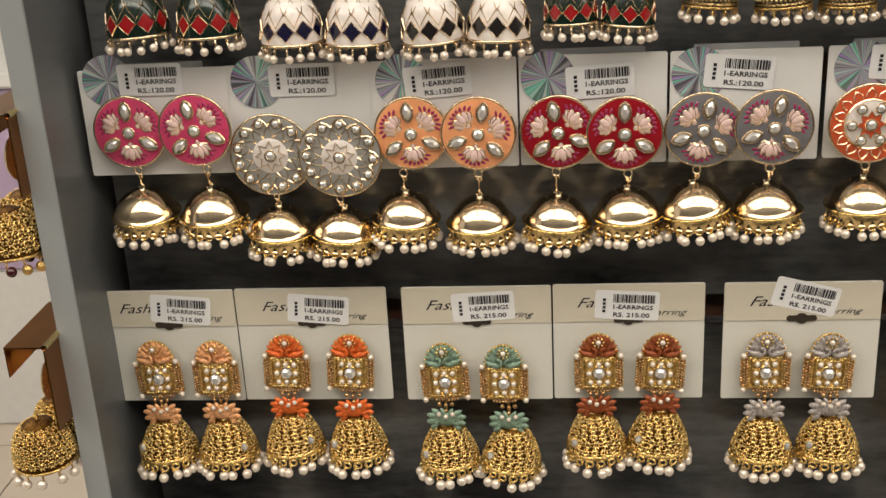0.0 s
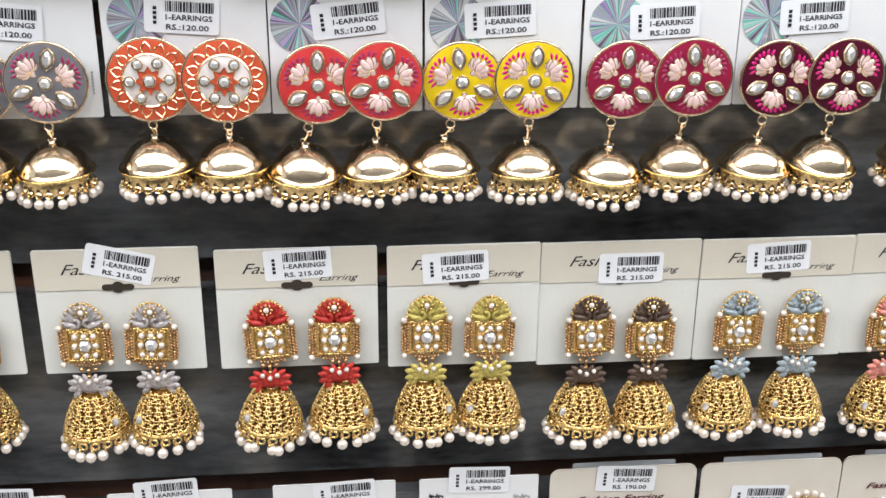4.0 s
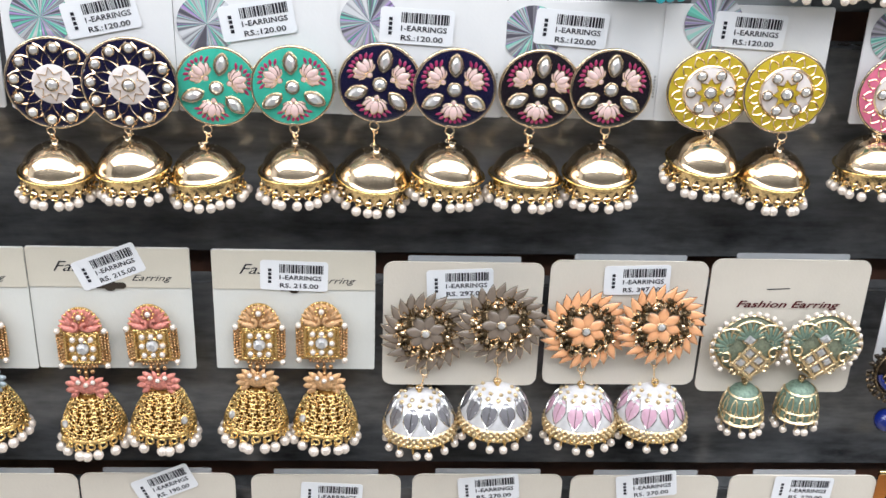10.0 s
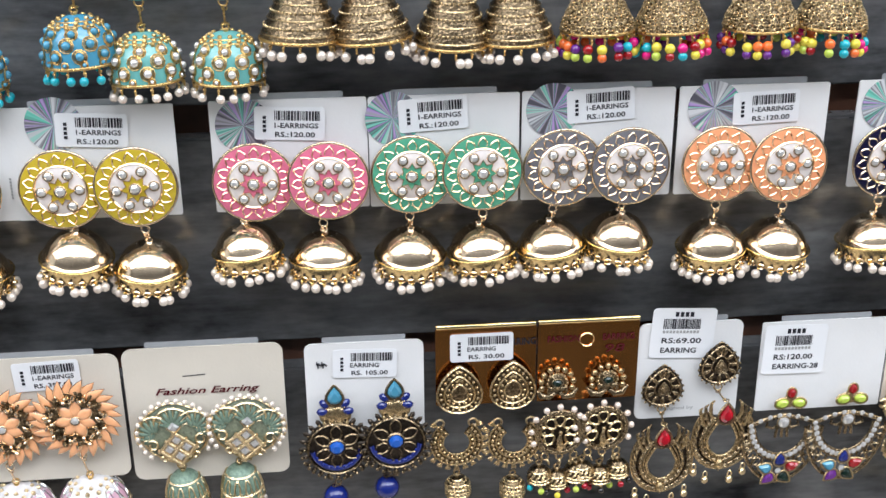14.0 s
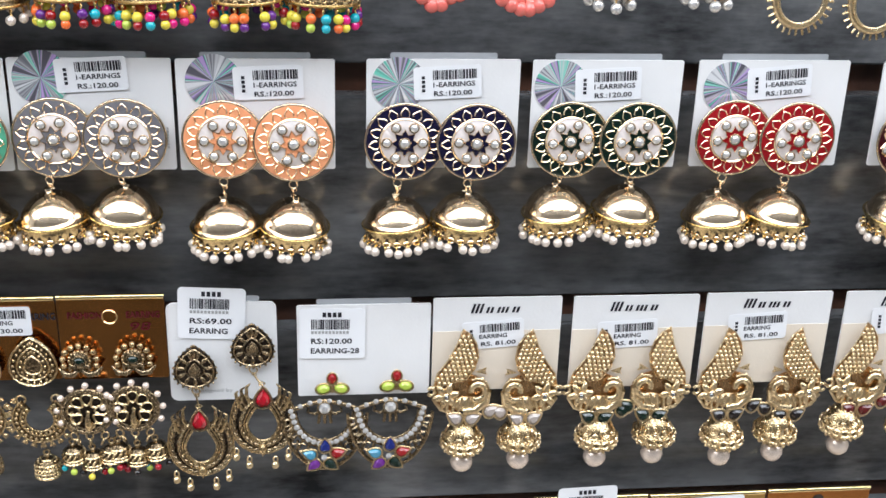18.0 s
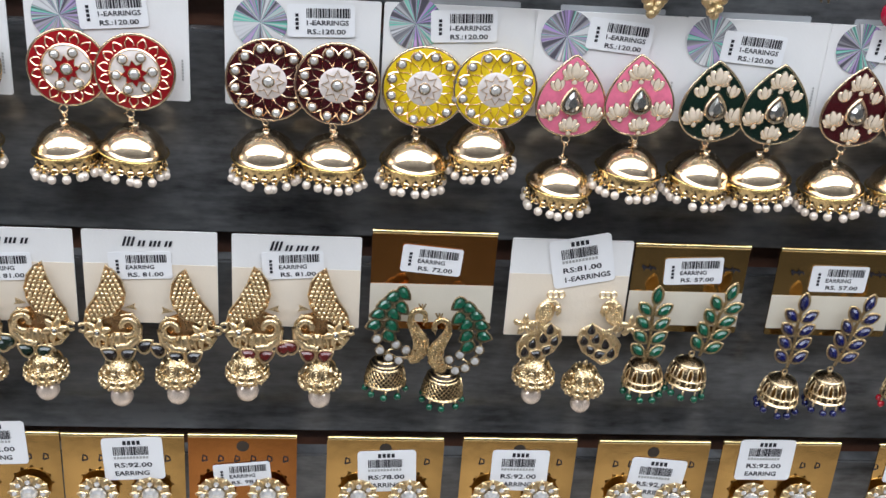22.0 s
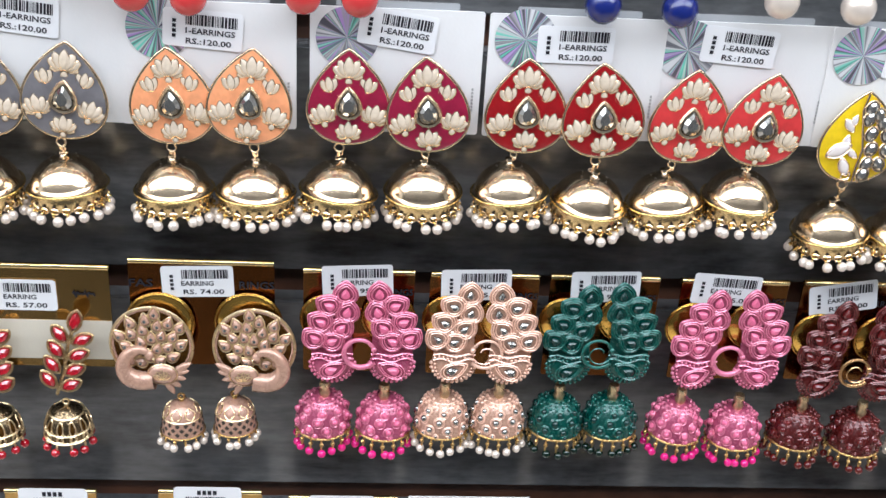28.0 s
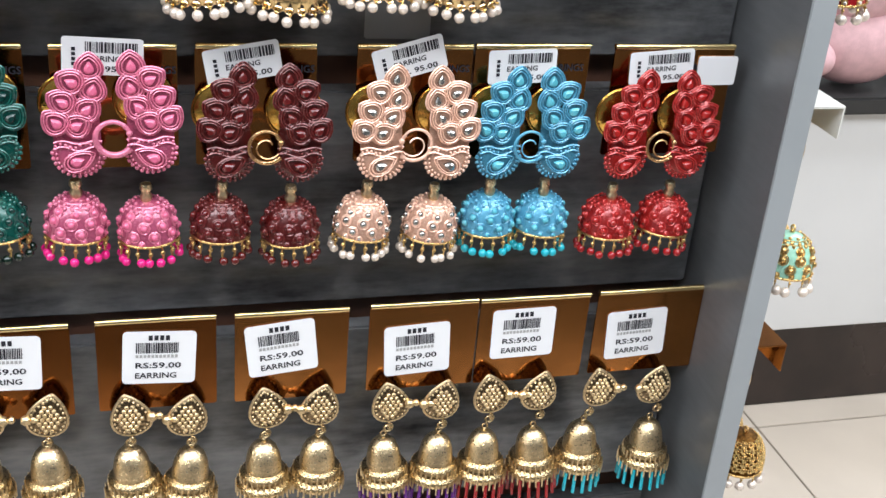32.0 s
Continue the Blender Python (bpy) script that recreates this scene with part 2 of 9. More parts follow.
M["tile"] = material("beige_floor_tile", (0.62, 0.54, 0.45), 0.18, 0, var=0.08, scale=5, bump=0.02, bump_scale=60)
M["grout"] = material("tile_grout", (0.30, 0.26, 0.22), 0.8, 0, var=0.2, scale=30)
M["dark_wood"] = material("dark_brown_wood", (0.035, 0.022, 0.018), 0.3, 0, var=0.5, scale=10)
M["wire_black"] = material("black_wire", (0.03, 0.03, 0.03), 0.4)
M["plush"] = material("pink_plush", (0.72, 0.45, 0.47), 0.9, 0, var=0.12, scale=60, bump=0.6, bump_scale=400)
ENAMEL = {}


def enamel(name, c):
    """Glossy fired enamel or resin of one colour."""
    if name not in ENAMEL:
        ENAMEL[name] = material(name + "_enamel", c, 0.2, 0, var=0.18, scale=260, coat=0.35, bump=0.05, bump_scale=500)
    return ENAMEL[name]


COL = dict(
    pink=(0.62, 0.06, 0.15), peach=(0.86, 0.36, 0.17), red=(0.30, 0.006, 0.014), grey=(0.17, 0.16, 0.17), orange=(0.62, 0.10, 0.04),
    coral=(0.60, 0.045, 0.045), yellow=(0.80, 0.56, 0.01), maroon=(0.28, 0.012, 0.045), wine=(0.075, 0.004, 0.016), navy=(0.006, 0.005, 0.030),
    teal=(0.055, 0.42, 0.30), black=(0.010, 0.006, 0.010), mustard=(0.55, 0.40, 0.03), rose=(0.72, 0.17, 0.27), green=(0.10, 0.36, 0.22),
    forest=(0.002, 0.014, 0.008), cherry=(0.42, 0.008, 0.038), crimson=(0.30, 0.007, 0.010), oxblood=(0.050, 0.003, 0.005), white=(0.78, 0.70, 0.66), blush=(0.80, 0.56, 0.52), cream=(0.74, 0.62, 0.48), azure=(0.015, 0.10, 0.45),
    magenta=(0.36, 0.030, 0.105), silver_grey=(0.30, 0.29, 0.27), sage=(0.24, 0.36, 0.27), sage_grey=(0.26, 0.29, 0.20), lilac=(0.46, 0.41, 0.39), copper=(0.34, 0.075, 0.02),
    tangerine=(0.85, 0.16, 0.03), scarlet=(0.50, 0.03, 0.02), olive_yellow=(0.55, 0.44, 0.11), smoke=(0.10, 0.06, 0.04), blue_grey=(0.36, 0.41, 0.43),
    salmon=(0.74, 0.27, 0.21), sand=(0.72, 0.42, 0.20), apricot=(0.86, 0.42, 0.20), taupe=(0.20, 0.155, 0.12), white_enamel=(0.62, 0.60, 0.60), celadon=(0.19, 0.27, 0.20),
    lavender=(0.60, 0.36, 0.44), royal=(0.006, 0.016, 0.15), sky=(0.07, 0.27, 0.40), emerald=(0.004, 0.070, 0.038), hot_pink=(0.50, 0.095, 0.185),
    fuchsia=(0.70, 0.01, 0.19), pale_peach=(0.64, 0.38, 0.27), dark_teal=(0.001, 0.080, 0.062), plum=(0.10, 0.008, 0.007), blood=(0.34, 0.012, 0.010),
    aqua=(0.14, 0.38, 0.35), lime=(0.48, 0.60, 0.08), violet=(0.12, 0.02, 0.20), turquoise=(0.02, 0.38, 0.46), sun_yellow=(0.75, 0.62, 0.06), ruby=(0.32, 0.004, 0.014), jet=(0.012, 0.008, 0.008), milky=(0.42, 0.36, 0.32))


def matte(name):
    """Painted metal with a soft sheen."""
    if name + "_matte" not in ENAMEL:
        ENAMEL[name + "_matte"] = material(name + "_paint", COL[name], 0.42, 0.25, var=0.4, scale=900, bump=0.3, bump_scale=1400)
    return ENAMEL[name + "_matte"]


def paint(name, pale=False):
    """Coloured coating over cast metal, darkened as crevice shade; pale paints highlights on its raised lines."""
    key = name + ("_raised" if pale else "_cast")
    if key not in ENAMEL:
        c = tuple(min(1, x * 1.4 + (0.08 if max(COL[name]) > 0.4 else 0.012)) for x in COL[name]) if pale else tuple(x * 0.85 for x in COL[name])
        ENAMEL[key] = material(key + "_coating", c, 0.24, 0.25, var=0.3, scale=500, bump=0.2, bump_scale=700, coat=0.45)
    return ENAMEL[key]


def en(name):
    return enamel(name, COL[name])


# ---- shapes; u runs to the right, v up, d out of the wall ----
MESH = {}


def V(u, v, d=0.0):
    return Vector((u, -d, v))


def shape(key, build, mats, smooth=True):
    """One shared mesh for each key."""
    if key not in MESH:
        bm = bmesh.new()
        build(bm)
        bmesh.ops.recalc_face_normals(bm, faces=bm.faces)
        me = bpy.data.meshes.new(key)
        bm.to_mesh(me)
        bm.free()
        for m in (mats if isinstance(mats, (list, tuple)) else [mats]):
            me.materials.append(m)
        if smooth:
            me.shade_smooth()
            me.set_sharp_from_angle(angle=radians(74))
        MESH[key] = me
    return MESH[key]


def part(name, me, parent, at=(0, 0, 0), turn=(0, 0, 0), size=1.0, label=""):
    ob = new(name, me)
    ob.parent = parent
    ob.location, ob.rotation_euler = at, [radians(a) for a in turn]
    ob.scale = (size, size, size) if isinstance(size, (int, float)) else size
    return tagged(ob, label)


def part_stuff(*args):
    return tagged(part(*args), kind="stuff")


def circle(r, n=24, cu=0, cv=0):
    return [(cu + r * math.sin(2 * math.pi * i / n), cv + r * math.cos(2 * math.pi * i / n)) for i in range(n)]


def drop(w, h, n=24, p=1.0, cu=0, cv=0):
    out = []
    for i in range(n):
        t = 2 * math.pi * i / n
        out.append((cu + w / 2 * math.sin(t) * math.sin(t / 2) ** p / 0.77, cv + h / 2 * math.cos(t)))
    return out


def marquise(w, h, n=14, cu=0, cv=0):
    out = []
    for i in range(n):
        t = 2 * math.pi * i / n
        s = math.sin(t)
        out.append((cu + w / 2 * s * abs(s) ** 0.6, cv + h / 2 * math.cos(t)))
    return out


def rrect(w, h, r, n=4):
    out = []
    for cx, cz, a0 in ((w / 2 - r, h / 2 - r, 0), (w / 2 - r, -h / 2 + r, 90), (-w / 2 + r, -h / 2 + r, 180), (-w / 2 + r, h / 2 - r, 270)):
        for i in range(n + 1):
            a = radians(a0 + 90 * i / n)
            out.append((cx + r * math.sin(a), cz + r * math.cos(a)))
    return out


def spin(o, deg, cu=0, cv=0):
    c, s = math.cos(radians(deg)), math.sin(radians(deg))
    return [(cu + u * c + v * s, cv - u * s + v * c) for u, v in o]


def plate(bm, o, d0, d1, bevel=0.0, mat=0):
    """A flat piece of outline o between depths d0 and d1."""
    n = len(o)
    cu, cv = sum(p[0] for p in o) / n, sum(p[1] for p in o) / n
    a = [bm.verts.new(V(u, v, d0)) for u, v in o]
    b = [bm.verts.new(V(u, v, d1 - bevel)) for u, v in o]
    fs = [bm.faces.new((a[i], a[(i + 1) % n], b[(i + 1) % n], b[i])) for i in range(n)]
    if bevel:
        w = max(max(abs(p[0] - cu), abs(p[1] - cv)) for p in o)
        k = 1 - bevel / w
        c = [bm.verts.new(V(cu + (u - cu) * k, cv + (v - cv) * k, d1)) for u, v in o]
        fs += [bm.faces.new((b[i], b[(i + 1) % n], c[(i + 1) % n], c[i])) for i in range(n)]
        b = c
    fs += [bm.faces.new(b), bm.faces.new(a[::-1])]
    for f in fs:
        f.material_index = mat


def pillow(bm, o, h, d0=0.0, rings=((1, 0), (0.9, 0.5), (0.65, 0.85), (0.3, 1)), mat=0):
    """A cushion over the outline o; rings give scale and height."""
    n = len(o)
    cu, cv = sum(p[0] for p in o) / n, sum(p[1] for p in o) / n
    last = None
    for k, z in rings:
        r = [bm.verts.new(V(cu + (u - cu) * k, cv + (v - cv) * k, d0 + h * z)) for u, v in o]
        if last:
            for i in range(n):
                bm.faces.new((last[i], last[(i + 1) % n], r[(i + 1) % n], r[i])).material_index = mat
        last = r
    t = bm.verts.new(V(cu, cv, d0 + h * rings[-1][1]))
    for i in range(n):
        bm.faces.new((last[i], last[(i + 1) % n], t)).material_index = mat


def smooth_path(pts, k=4):
    """A soft curve through pts, k steps to a leg."""
    out = []
    n = len(pts)
    for i in range(n - 1):
        p0, p1, p2, p3 = pts[max(i - 1, 0)], pts[i], pts[i + 1], pts[min(i + 2, n - 1)]
        for j in range(k):
            t = j / k
            out.append(tuple(0.5 * (2 * b + (c - a) * t + (2 * a - 5 * b + 4 * c - e) * t * t + (3 * b - a - 3 * c + e) * t ** 3) for a, b, c, e in zip(p0, p1, p2, p3)))
    return out + [tuple(pts[-1])]


FACET = ((1, 0), (0.86, 0.55), (0.5, 1.0))


def tube(bm, pts, r, n=5, closed=False, mat=0):
    """A round wire along pts (u, v, d)."""
    P = [V(*p) for p in pts]
    radii = r if isinstance(r, list) else [r] * len(P)
    rings = []
    m = len(P)
    for i in range(m):
        a, b = P[(i - 1) % m] if closed or i else P[i], P[(i + 1) % m] if closed or i < m - 1 else P[i]
        t = (b - a).normalized() if (b - a).length > 1e-9 else Vector((1, 0, 0))
        x = t.cross(Vector((0, 1, 0)))
        x = x.normalized() if x.length > 1e-4 else Vector((1, 0, 0))
        y = t.cross(x)
        rings.append([bm.verts.new(P[i] + radii[i] * (math.cos(2 * math.pi * k / n) * x + math.sin(2 * math.pi * k / n) * y)) for k in range(n)])
    for i in range(m if closed else m - 1):
        a, b = rings[i], rings[(i + 1) % m]
        for k in range(n):
            bm.faces.new((a[k], a[(k + 1) % n], b[(k + 1) % n], b[k])).material_index = mat


def revolve(bm, prof, n=20, mat=0, cu=0, cd=0):
    """A turned body about an upright axis; prof of (radius, height)."""
    last = None
    for r, z in prof:
        if r < 1e-6:
            ring = [bm.verts.new((cu, -cd, z))]
        else:
            ring = [bm.verts.new((cu + r * math.cos(2 * math.pi * i / n), -cd + r * math.sin(2 * math.pi * i / n), z)) for i in range(n)]
        if last:
            for i in range(n):
                q = [last[i % len(last)], last[(i + 1) % len(last)], ring[(i + 1) % len(ring)], ring[i % len(ring)]]
                q = list(dict.fromkeys(q))
                if len(q) > 2:
                    bm.faces.new(q).material_index = mat
        last = ring


def ball(bm, c, r, n=8, m=5, mat=0):
    """A small sphere at c = (u, v, d)."""
    p = V(*c)
    rings = [[bm.verts.new(p + Vector((0, 0, r)))]]
    for j in range(1, m):
        a = math.pi * j / m
        rings.append([bm.verts.new(p + Vector((r * math.sin(a) * math.cos(2 * math.pi * i / n), r * math.sin(a) * math.sin(2 * math.pi * i / n), r * math.cos(a)))) for i in range(n)])
    rings.append([bm.verts.new(p - Vector((0, 0, r)))])
    for a, b in zip(rings, rings[1:]):
        for i in range(n):
            q = list(dict.fromkeys([a[i % len(a)], b[i % len(b)], b[(i + 1) % len(b)], a[(i + 1) % len(a)]]))
            bm.faces.new(q).material_index = mat


def turned(bm, fn, turn=0.0, u=0.0, v=0.0, d=0.0):
    """Adds what fn builds, turned clockwise by degrees and moved."""
    n0 = len(bm.verts)
    fn(bm)
    bm.verts.ensure_lookup_table()
    mt = Matrix.Translation(V(u, v, d)) @ Matrix.Rotation(radians(turn), 4, "Y")
    for vert in list(bm.verts)[n0:]:
        vert.co = mt @ vert.co


# shared little parts
BEAD = shape("bead", lambda bm: ball(bm, (0, 0, 0), 1.0, 12, 8), M["pearl"])


def bead_mesh(mat):
    return shape("bead_" + mat.name, lambda bm: ball(bm, (0, 0, 0), 1.0, 12, 8), mat)


GEM = {"round": (circle(0.5, 10), circle(0.56, 14)), "pear": (drop(0.75, 1.0, 12), drop(0.86, 1.12, 16)), "marquise": (marquise(0.55, 1.0, 12), marquise(0.66, 1.14, 14)),
       "square": (spin(rrect(0.9, 0.9, 0.08, 1), 45), spin(rrect(1.0, 1.0, 0.1, 1), 45)), "oval": ([(u * 0.75, v) for u, v in circle(0.5, 12)], [(u * 0.77, v) for u, v in circle(0.56, 14)])}


def gem_mesh(kind, mat, bezel):
    def build(bm):
        pillow(bm, GEM[kind][0], 0.28, 0.03, FACET)
        if bezel:
            tube(bm, [(u, v, 0.08) for u, v in GEM[kind][1]], 0.07, 5, True, mat=1)
            plate(bm, GEM[kind][1], -0.05, 0.02, mat=1)
    return shape("gem_%s_%s_%s" % (kind, mat.name, bezel.name if bezel else ""), build, [mat, bezel] if bezel else mat, smooth=False)


def gem(parent, kind, u, v, d, size, turn=0, mat=None, bezel=None, label=""):
    """A cut stone, in a metal setting where bezel is given."""
    return part("gemstone", gem_mesh(kind, mat or M["silver"], bezel), parent, V(u, v, d), (0, turn, 0), size, label)


TEXT = {}


def text_mesh(s, mat, bold=0.0, slant=0.0):
    """Lettering 1 high as a thin mesh, left end at the origin, facing out of the wall."""
    key = (s, mat.name, slant)
    if key not in TEXT:
        cu = bpy.data.curves.new("lettering", "FONT")
        cu.body, cu.size, cu.resolution_u, cu.offset, cu.shear = s, 1.0, 2, bold, slant
        ob = bpy.data.objects.new("lettering", cu)
        me = bpy.data.meshes.new_from_object(ob)
        me.transform(Matrix.Rotation(radians(90), 4, "X"))
        me.materials.clear()
        me.materials.append(mat)
        bpy.data.objects.remove(ob)
        bpy.data.curves.remove(cu)
        TEXT[key] = me
    return TEXT[key]


def text_width(me):
    return max(v.co.x for v in me.vertices) - min(v.co.x for v in me.vertices)


def lettering(name, s, parent, u, v, d, height, width, mat, bold=0.02, slant=0.0):
    me = text_mesh(s, mat, bold, slant)
    k = width / text_width(me)
    return part(name, me, parent, V(u, v, d), (0, 0, 0), (k, 1, height / 0.72))


def barcode_build(seed, w, h):
    def build(bm):
        rnd = random.Random(seed)
        x = 0.0
        while x < w:
            b = w * rnd.choice((0.014, 0.02, 0.03, 0.045))
            b = min(b, w - x)
            vs = [bm.verts.new(V(a, c, 0)) for a, c in ((x, 0), (x + b, 0), (x + b, h), (x, h))]
            bm.faces.new(vs)
            x += b + w * rnd.choice((0.012, 0.016, 0.022))
    return build


def bars_build(w, h, n):
    def build(bm):
        for i in range(n):
            x = w * i / n
            plate(bm, [(x, 0), (x + w / n * 0.7, 0), (x + w / n * 0.7, h), (x, h)], 0, 0.00005)
    return build


def small_label(card, u, v, turn, price, word="1-EARRINGS", clear=False, d=0.0009):
    """The narrow price sticker; u, v is its middle."""
    lab = part("price_label", shape("price_label", lambda bm: plate(bm, rrect(0.0255, 0.0125, 0.0012), 0, 0.00012), M["label"]), card, V(u, v, d), (0, turn, 0), 1, "white price sticker with a barcode")
    e = 0.00025
    part_stuff("barcode", shape("barcode_small", barcode_build(3, 0.0165, 0.0036), M["ink"], False), lab, V(-0.0055, 0.0012, e))
    lettering("item_text", word, lab, -0.006, -0.0016, e, 0.0019, 0.0158 if len(word) > 7 else 0.0115, M["ink"])
    lettering("price_text", price, lab, -0.0055, -0.0050, e, 0.0019, 0.0145 if len(price) > 8 else 0.0125, M["ink"])
    part("shop_mark", shape("shop_mark", bars_build(0.0066, 0.0012, 4), M["ink"], False), lab, V(-0.0085, -0.0033, e), (0, -90, 0))
    return lab


def big_label(card, u, v, turn, price, word="EARRING", d=0.0009):
    """The taller price sticker with the number under the barcode."""
    lab = part("price_label", shape("tall_price_label", lambda bm: plate(bm, rrect(0.0265, 0.0225, 0.0018), 0, 0.00012), M["label"]), card, V(u, v, d), (0, turn, 0), 1, "tall white price sticker with a barcode")
    e = 0.00025
    part("shop_mark", shape("shop_mark_wide", bars_build(0.0082, 0.0021, 4), M["ink"], False), lab, V(-0.004, 0.0075, e))
    part_stuff("barcode", shape("barcode_tall", barcode_build(5, 0.0155, 0.0045), M["ink"], False), lab, V(-0.0085, 0.0020, e))
    part_stuff("number_line", shape("number_line", bars_build(0.0155, 0.0012, 11), M["ink_grey"], False), lab, V(-0.0085, 0.0001, e))
    lettering("price_text", price, lab, -0.0088, -0.0044, e, 0.0024, 0.0165, M["ink"])
    lettering("item_text", word, lab, -0.0088, -0.0088, e, 0.0024, 0.0150 if len(word) < 9 else 0.0195, M["ink"])
    return lab


# ---- the shop around ----
def box_mesh(name, lo, hi, mat, bevel=0.0):
    bm = bmesh.new()
    bmesh.ops.create_cube(bm, size=1)
    for v in bm.verts:
        v.co = [lo[i] + (v.co[i] + 0.5) * (hi[i] - lo[i]) for i in range(3)]
    if bevel:
        bmesh.ops.bevel(bm, geom=bm.edges[:], offset=bevel, segments=2, affect="EDGES")
    me = bpy.data.meshes.new(name)
    bm.to_mesh(me)
    bm.free()
    me.materials.append(mat)
    return me


def block(name, lo, hi, mat, bevel=0.0, parent=None, label="", category="", kind=""):
    ob = new(name, box_mesh(name, lo, hi, mat, bevel))
    ob.parent = parent
    return tagged(ob, label, category, kind=kind)


# Unseen wall, added close and dark to deepen reflections in domes and foil.
block("wall_south", (-3.1, -1.8, 0), (6.1, -1.7, 2.8), M["far_grey"], kind="structure", label="unseen dark grey wall added to darken reflections", category="wall")
block("wall_north", (-3.0, 3.2, 0), (6.0, 3.3, 2.8), M["white_wall"], kind="structure", label="plain white painted shop wall", category="wall")
block("wall_west", (-3.1, -1.7, 0), (-3.0, 3.3, 2.8), M["white_wall"], kind="structure", label="plain white painted shop wall", category="wall")
block("wall_east", (6.0, -1.7, 0), (6.1, 3.3, 2.8), M["white_wall"], kind="structure", label="plain white painted shop wall", category="wall")
block("ceiling", (-3.1, -1.7, 2.72), (6.1, 3.3, 2.82), M["ceiling"], kind="structure", label="white suspended ceiling of the shop", category="ceiling")
floor = block("floor", (-3.1, -1.7, -0.05), (6.1, 3.3, -0.004), M["grout"], kind="structure", label="polished beige tiled shop floor", category="floor")

for lx, ly in LAMPS:
    fx = tagged(new("ceiling_light"), "long white ceiling light panel set in the ceiling", "light", "ceiling lights")
    fx.location = (lx, ly, 2.70)
    for nm, a, b in (("frame", (-1.08, -0.28), (1.08, -0.255)), ("frame", (-1.08, 0.255), (1.08, 0.28)), ("frame", (-1.08, -0.255), (-1.055, 0.255)), ("frame", (1.055, -0.255), (1.08, 0.255))):
        part(nm, box_mesh("light_frame", (*a, -0.025), (*b, 0.02), M["white_wall"]), fx)

# ---- the slat-wall display rack ----
X0, X1 = -0.1717, 1.9460
PITCH = 0.0997
TOPS = [1.3180 + PITCH * k for k in range(-11, 6)]
rack = tagged(new("display_rack"), "grey slat-wall display rack full of earring cards", "display rack")
rack.location = (0.5 * (X0 + X1), FACE, 0)


def rack_piece(name, lo, hi, mat, bevel=0.0008, label=""):
    o = Vector(rack.location)
    return part(name, box_mesh(name, Vector(lo) - o, Vector(hi) - o, mat, bevel), rack, label=label)


rack_piece("core_board", (X0, FACE + 0.0095, 0.10), (X1, FACE + 0.03, 1.93), M["groove"], label="brown board showing in the grooves")
for z in TOPS:
    rack_piece("slat", (X0 + 0.003, FACE, z), (X1 - 0.001, FACE + 0.009, z + PITCH - 0.0128), M["slat"], 0.0009, "cloudy grey laminate slat")
for xa, xb, lab in ((X0 - 0.0092, X0, "grey laminate side board with a pale edge"), (X1, X1 + 0.0092, "grey laminate side board with a pale edge")):
    s = rack_piece("side_board", (xa, -0.0738, 0.0), (xb, 0.03, 1.95), M["side"], 0.0006, lab)
    rack_piece("edge_band", (xa - 0.0004, -0.0750, 0.0), (xb + 0.0004, -0.0739, 1.95), M["edge"], 0.0003, "pale grey edge band")
rack_piece("plinth", (X0, -0.06, 0.0), (X1, 0.02, 0.235), M["dark_wood"], 0.001)
rack_piece("back_board", (X0 - 0.01, 0.031, 0.0), (X1 + 0.01, 0.045, 1.95), M["side"], 0.001)


# ---- cards ----
def card_mesh(style, w, h):
    w, h = round(w, 4), round(h, 4)
    key = "card_%s_%.4f_%.4f" % (style, w, h)

    def build(bm):
        if style == "rounded":
            o = [(u, v - h / 2) for u, v in rrect(w, h, 0.004)]
        else:
            o = [(u, v - h / 2) for u, v in rrect(w, h, 0.0006, 1)]
        plate(bm, o, -0.0004, 0.0004)
        if style in ("band", "band_gold", "band_copper"):
            plate(bm, [(u, v - h * 0.72) for u, v in rrect(w - 0.0001, h * 0.40, 0.0002, 1)], 0.0004, 0.00055, mat=1)
        if style == "two_tone":
            plate(bm, [(u, v - h * 0.675) for u, v in rrect(w - 0.0001, h * 0.645, 0.0002, 1)], 0.0004, 0.00055, mat=1)
        if style == "ivory":
            plate(bm, [(u, v - h * 0.16) for u, v in rrect(w - 0.0002, h * 0.31, 0.0002, 1)], 0.0004, 0.0008, mat=1)
    mats = {"white": [M["card_white"]], "rounded": [M["card_cream"]], "rounded_white": [M["card_white"]], "ivory": [M["card_pale"], M["card_ivory"]], "foil": [M["foil"]], "copper": [M["foil_copper"]], "band_copper": [M["foil_copper"], M["card_ivory"]], "gold": [M["foil_gold"]], "band_gold": [M["foil_gold"], M["card_ivory"]], "bronze": [M["foil_dark"]],
            "band": [M["foil_mid"], M["card_ivory"]], "band_bronze": [M["foil_dark"], M["card_ivory"]], "two_tone": [M["card_white"], M["card_beige"]]}[style]
    if style == "rounded_white":
        build0 = lambda bm: plate(bm, [(u, v - h / 2) for u, v in rrect(w, h, 0.003)], -0.0004, 0.0004)
        return shape(key, build0, mats, False)
    if style == "band_bronze":
        def build1(bm):
            plate(bm, [(u, v - h / 2) for u, v in rrect(w, h, 0.0006, 1)], -0.0004, 0.0004)
            plate(bm, [(u, v - h * 0.72) for u, v in rrect(w - 0.0001, h * 0.40, 0.0002, 1)], 0.0004, 0.00055, mat=1)
        return shape(key, build1, mats, False)
    return shape(key, build, mats, False)


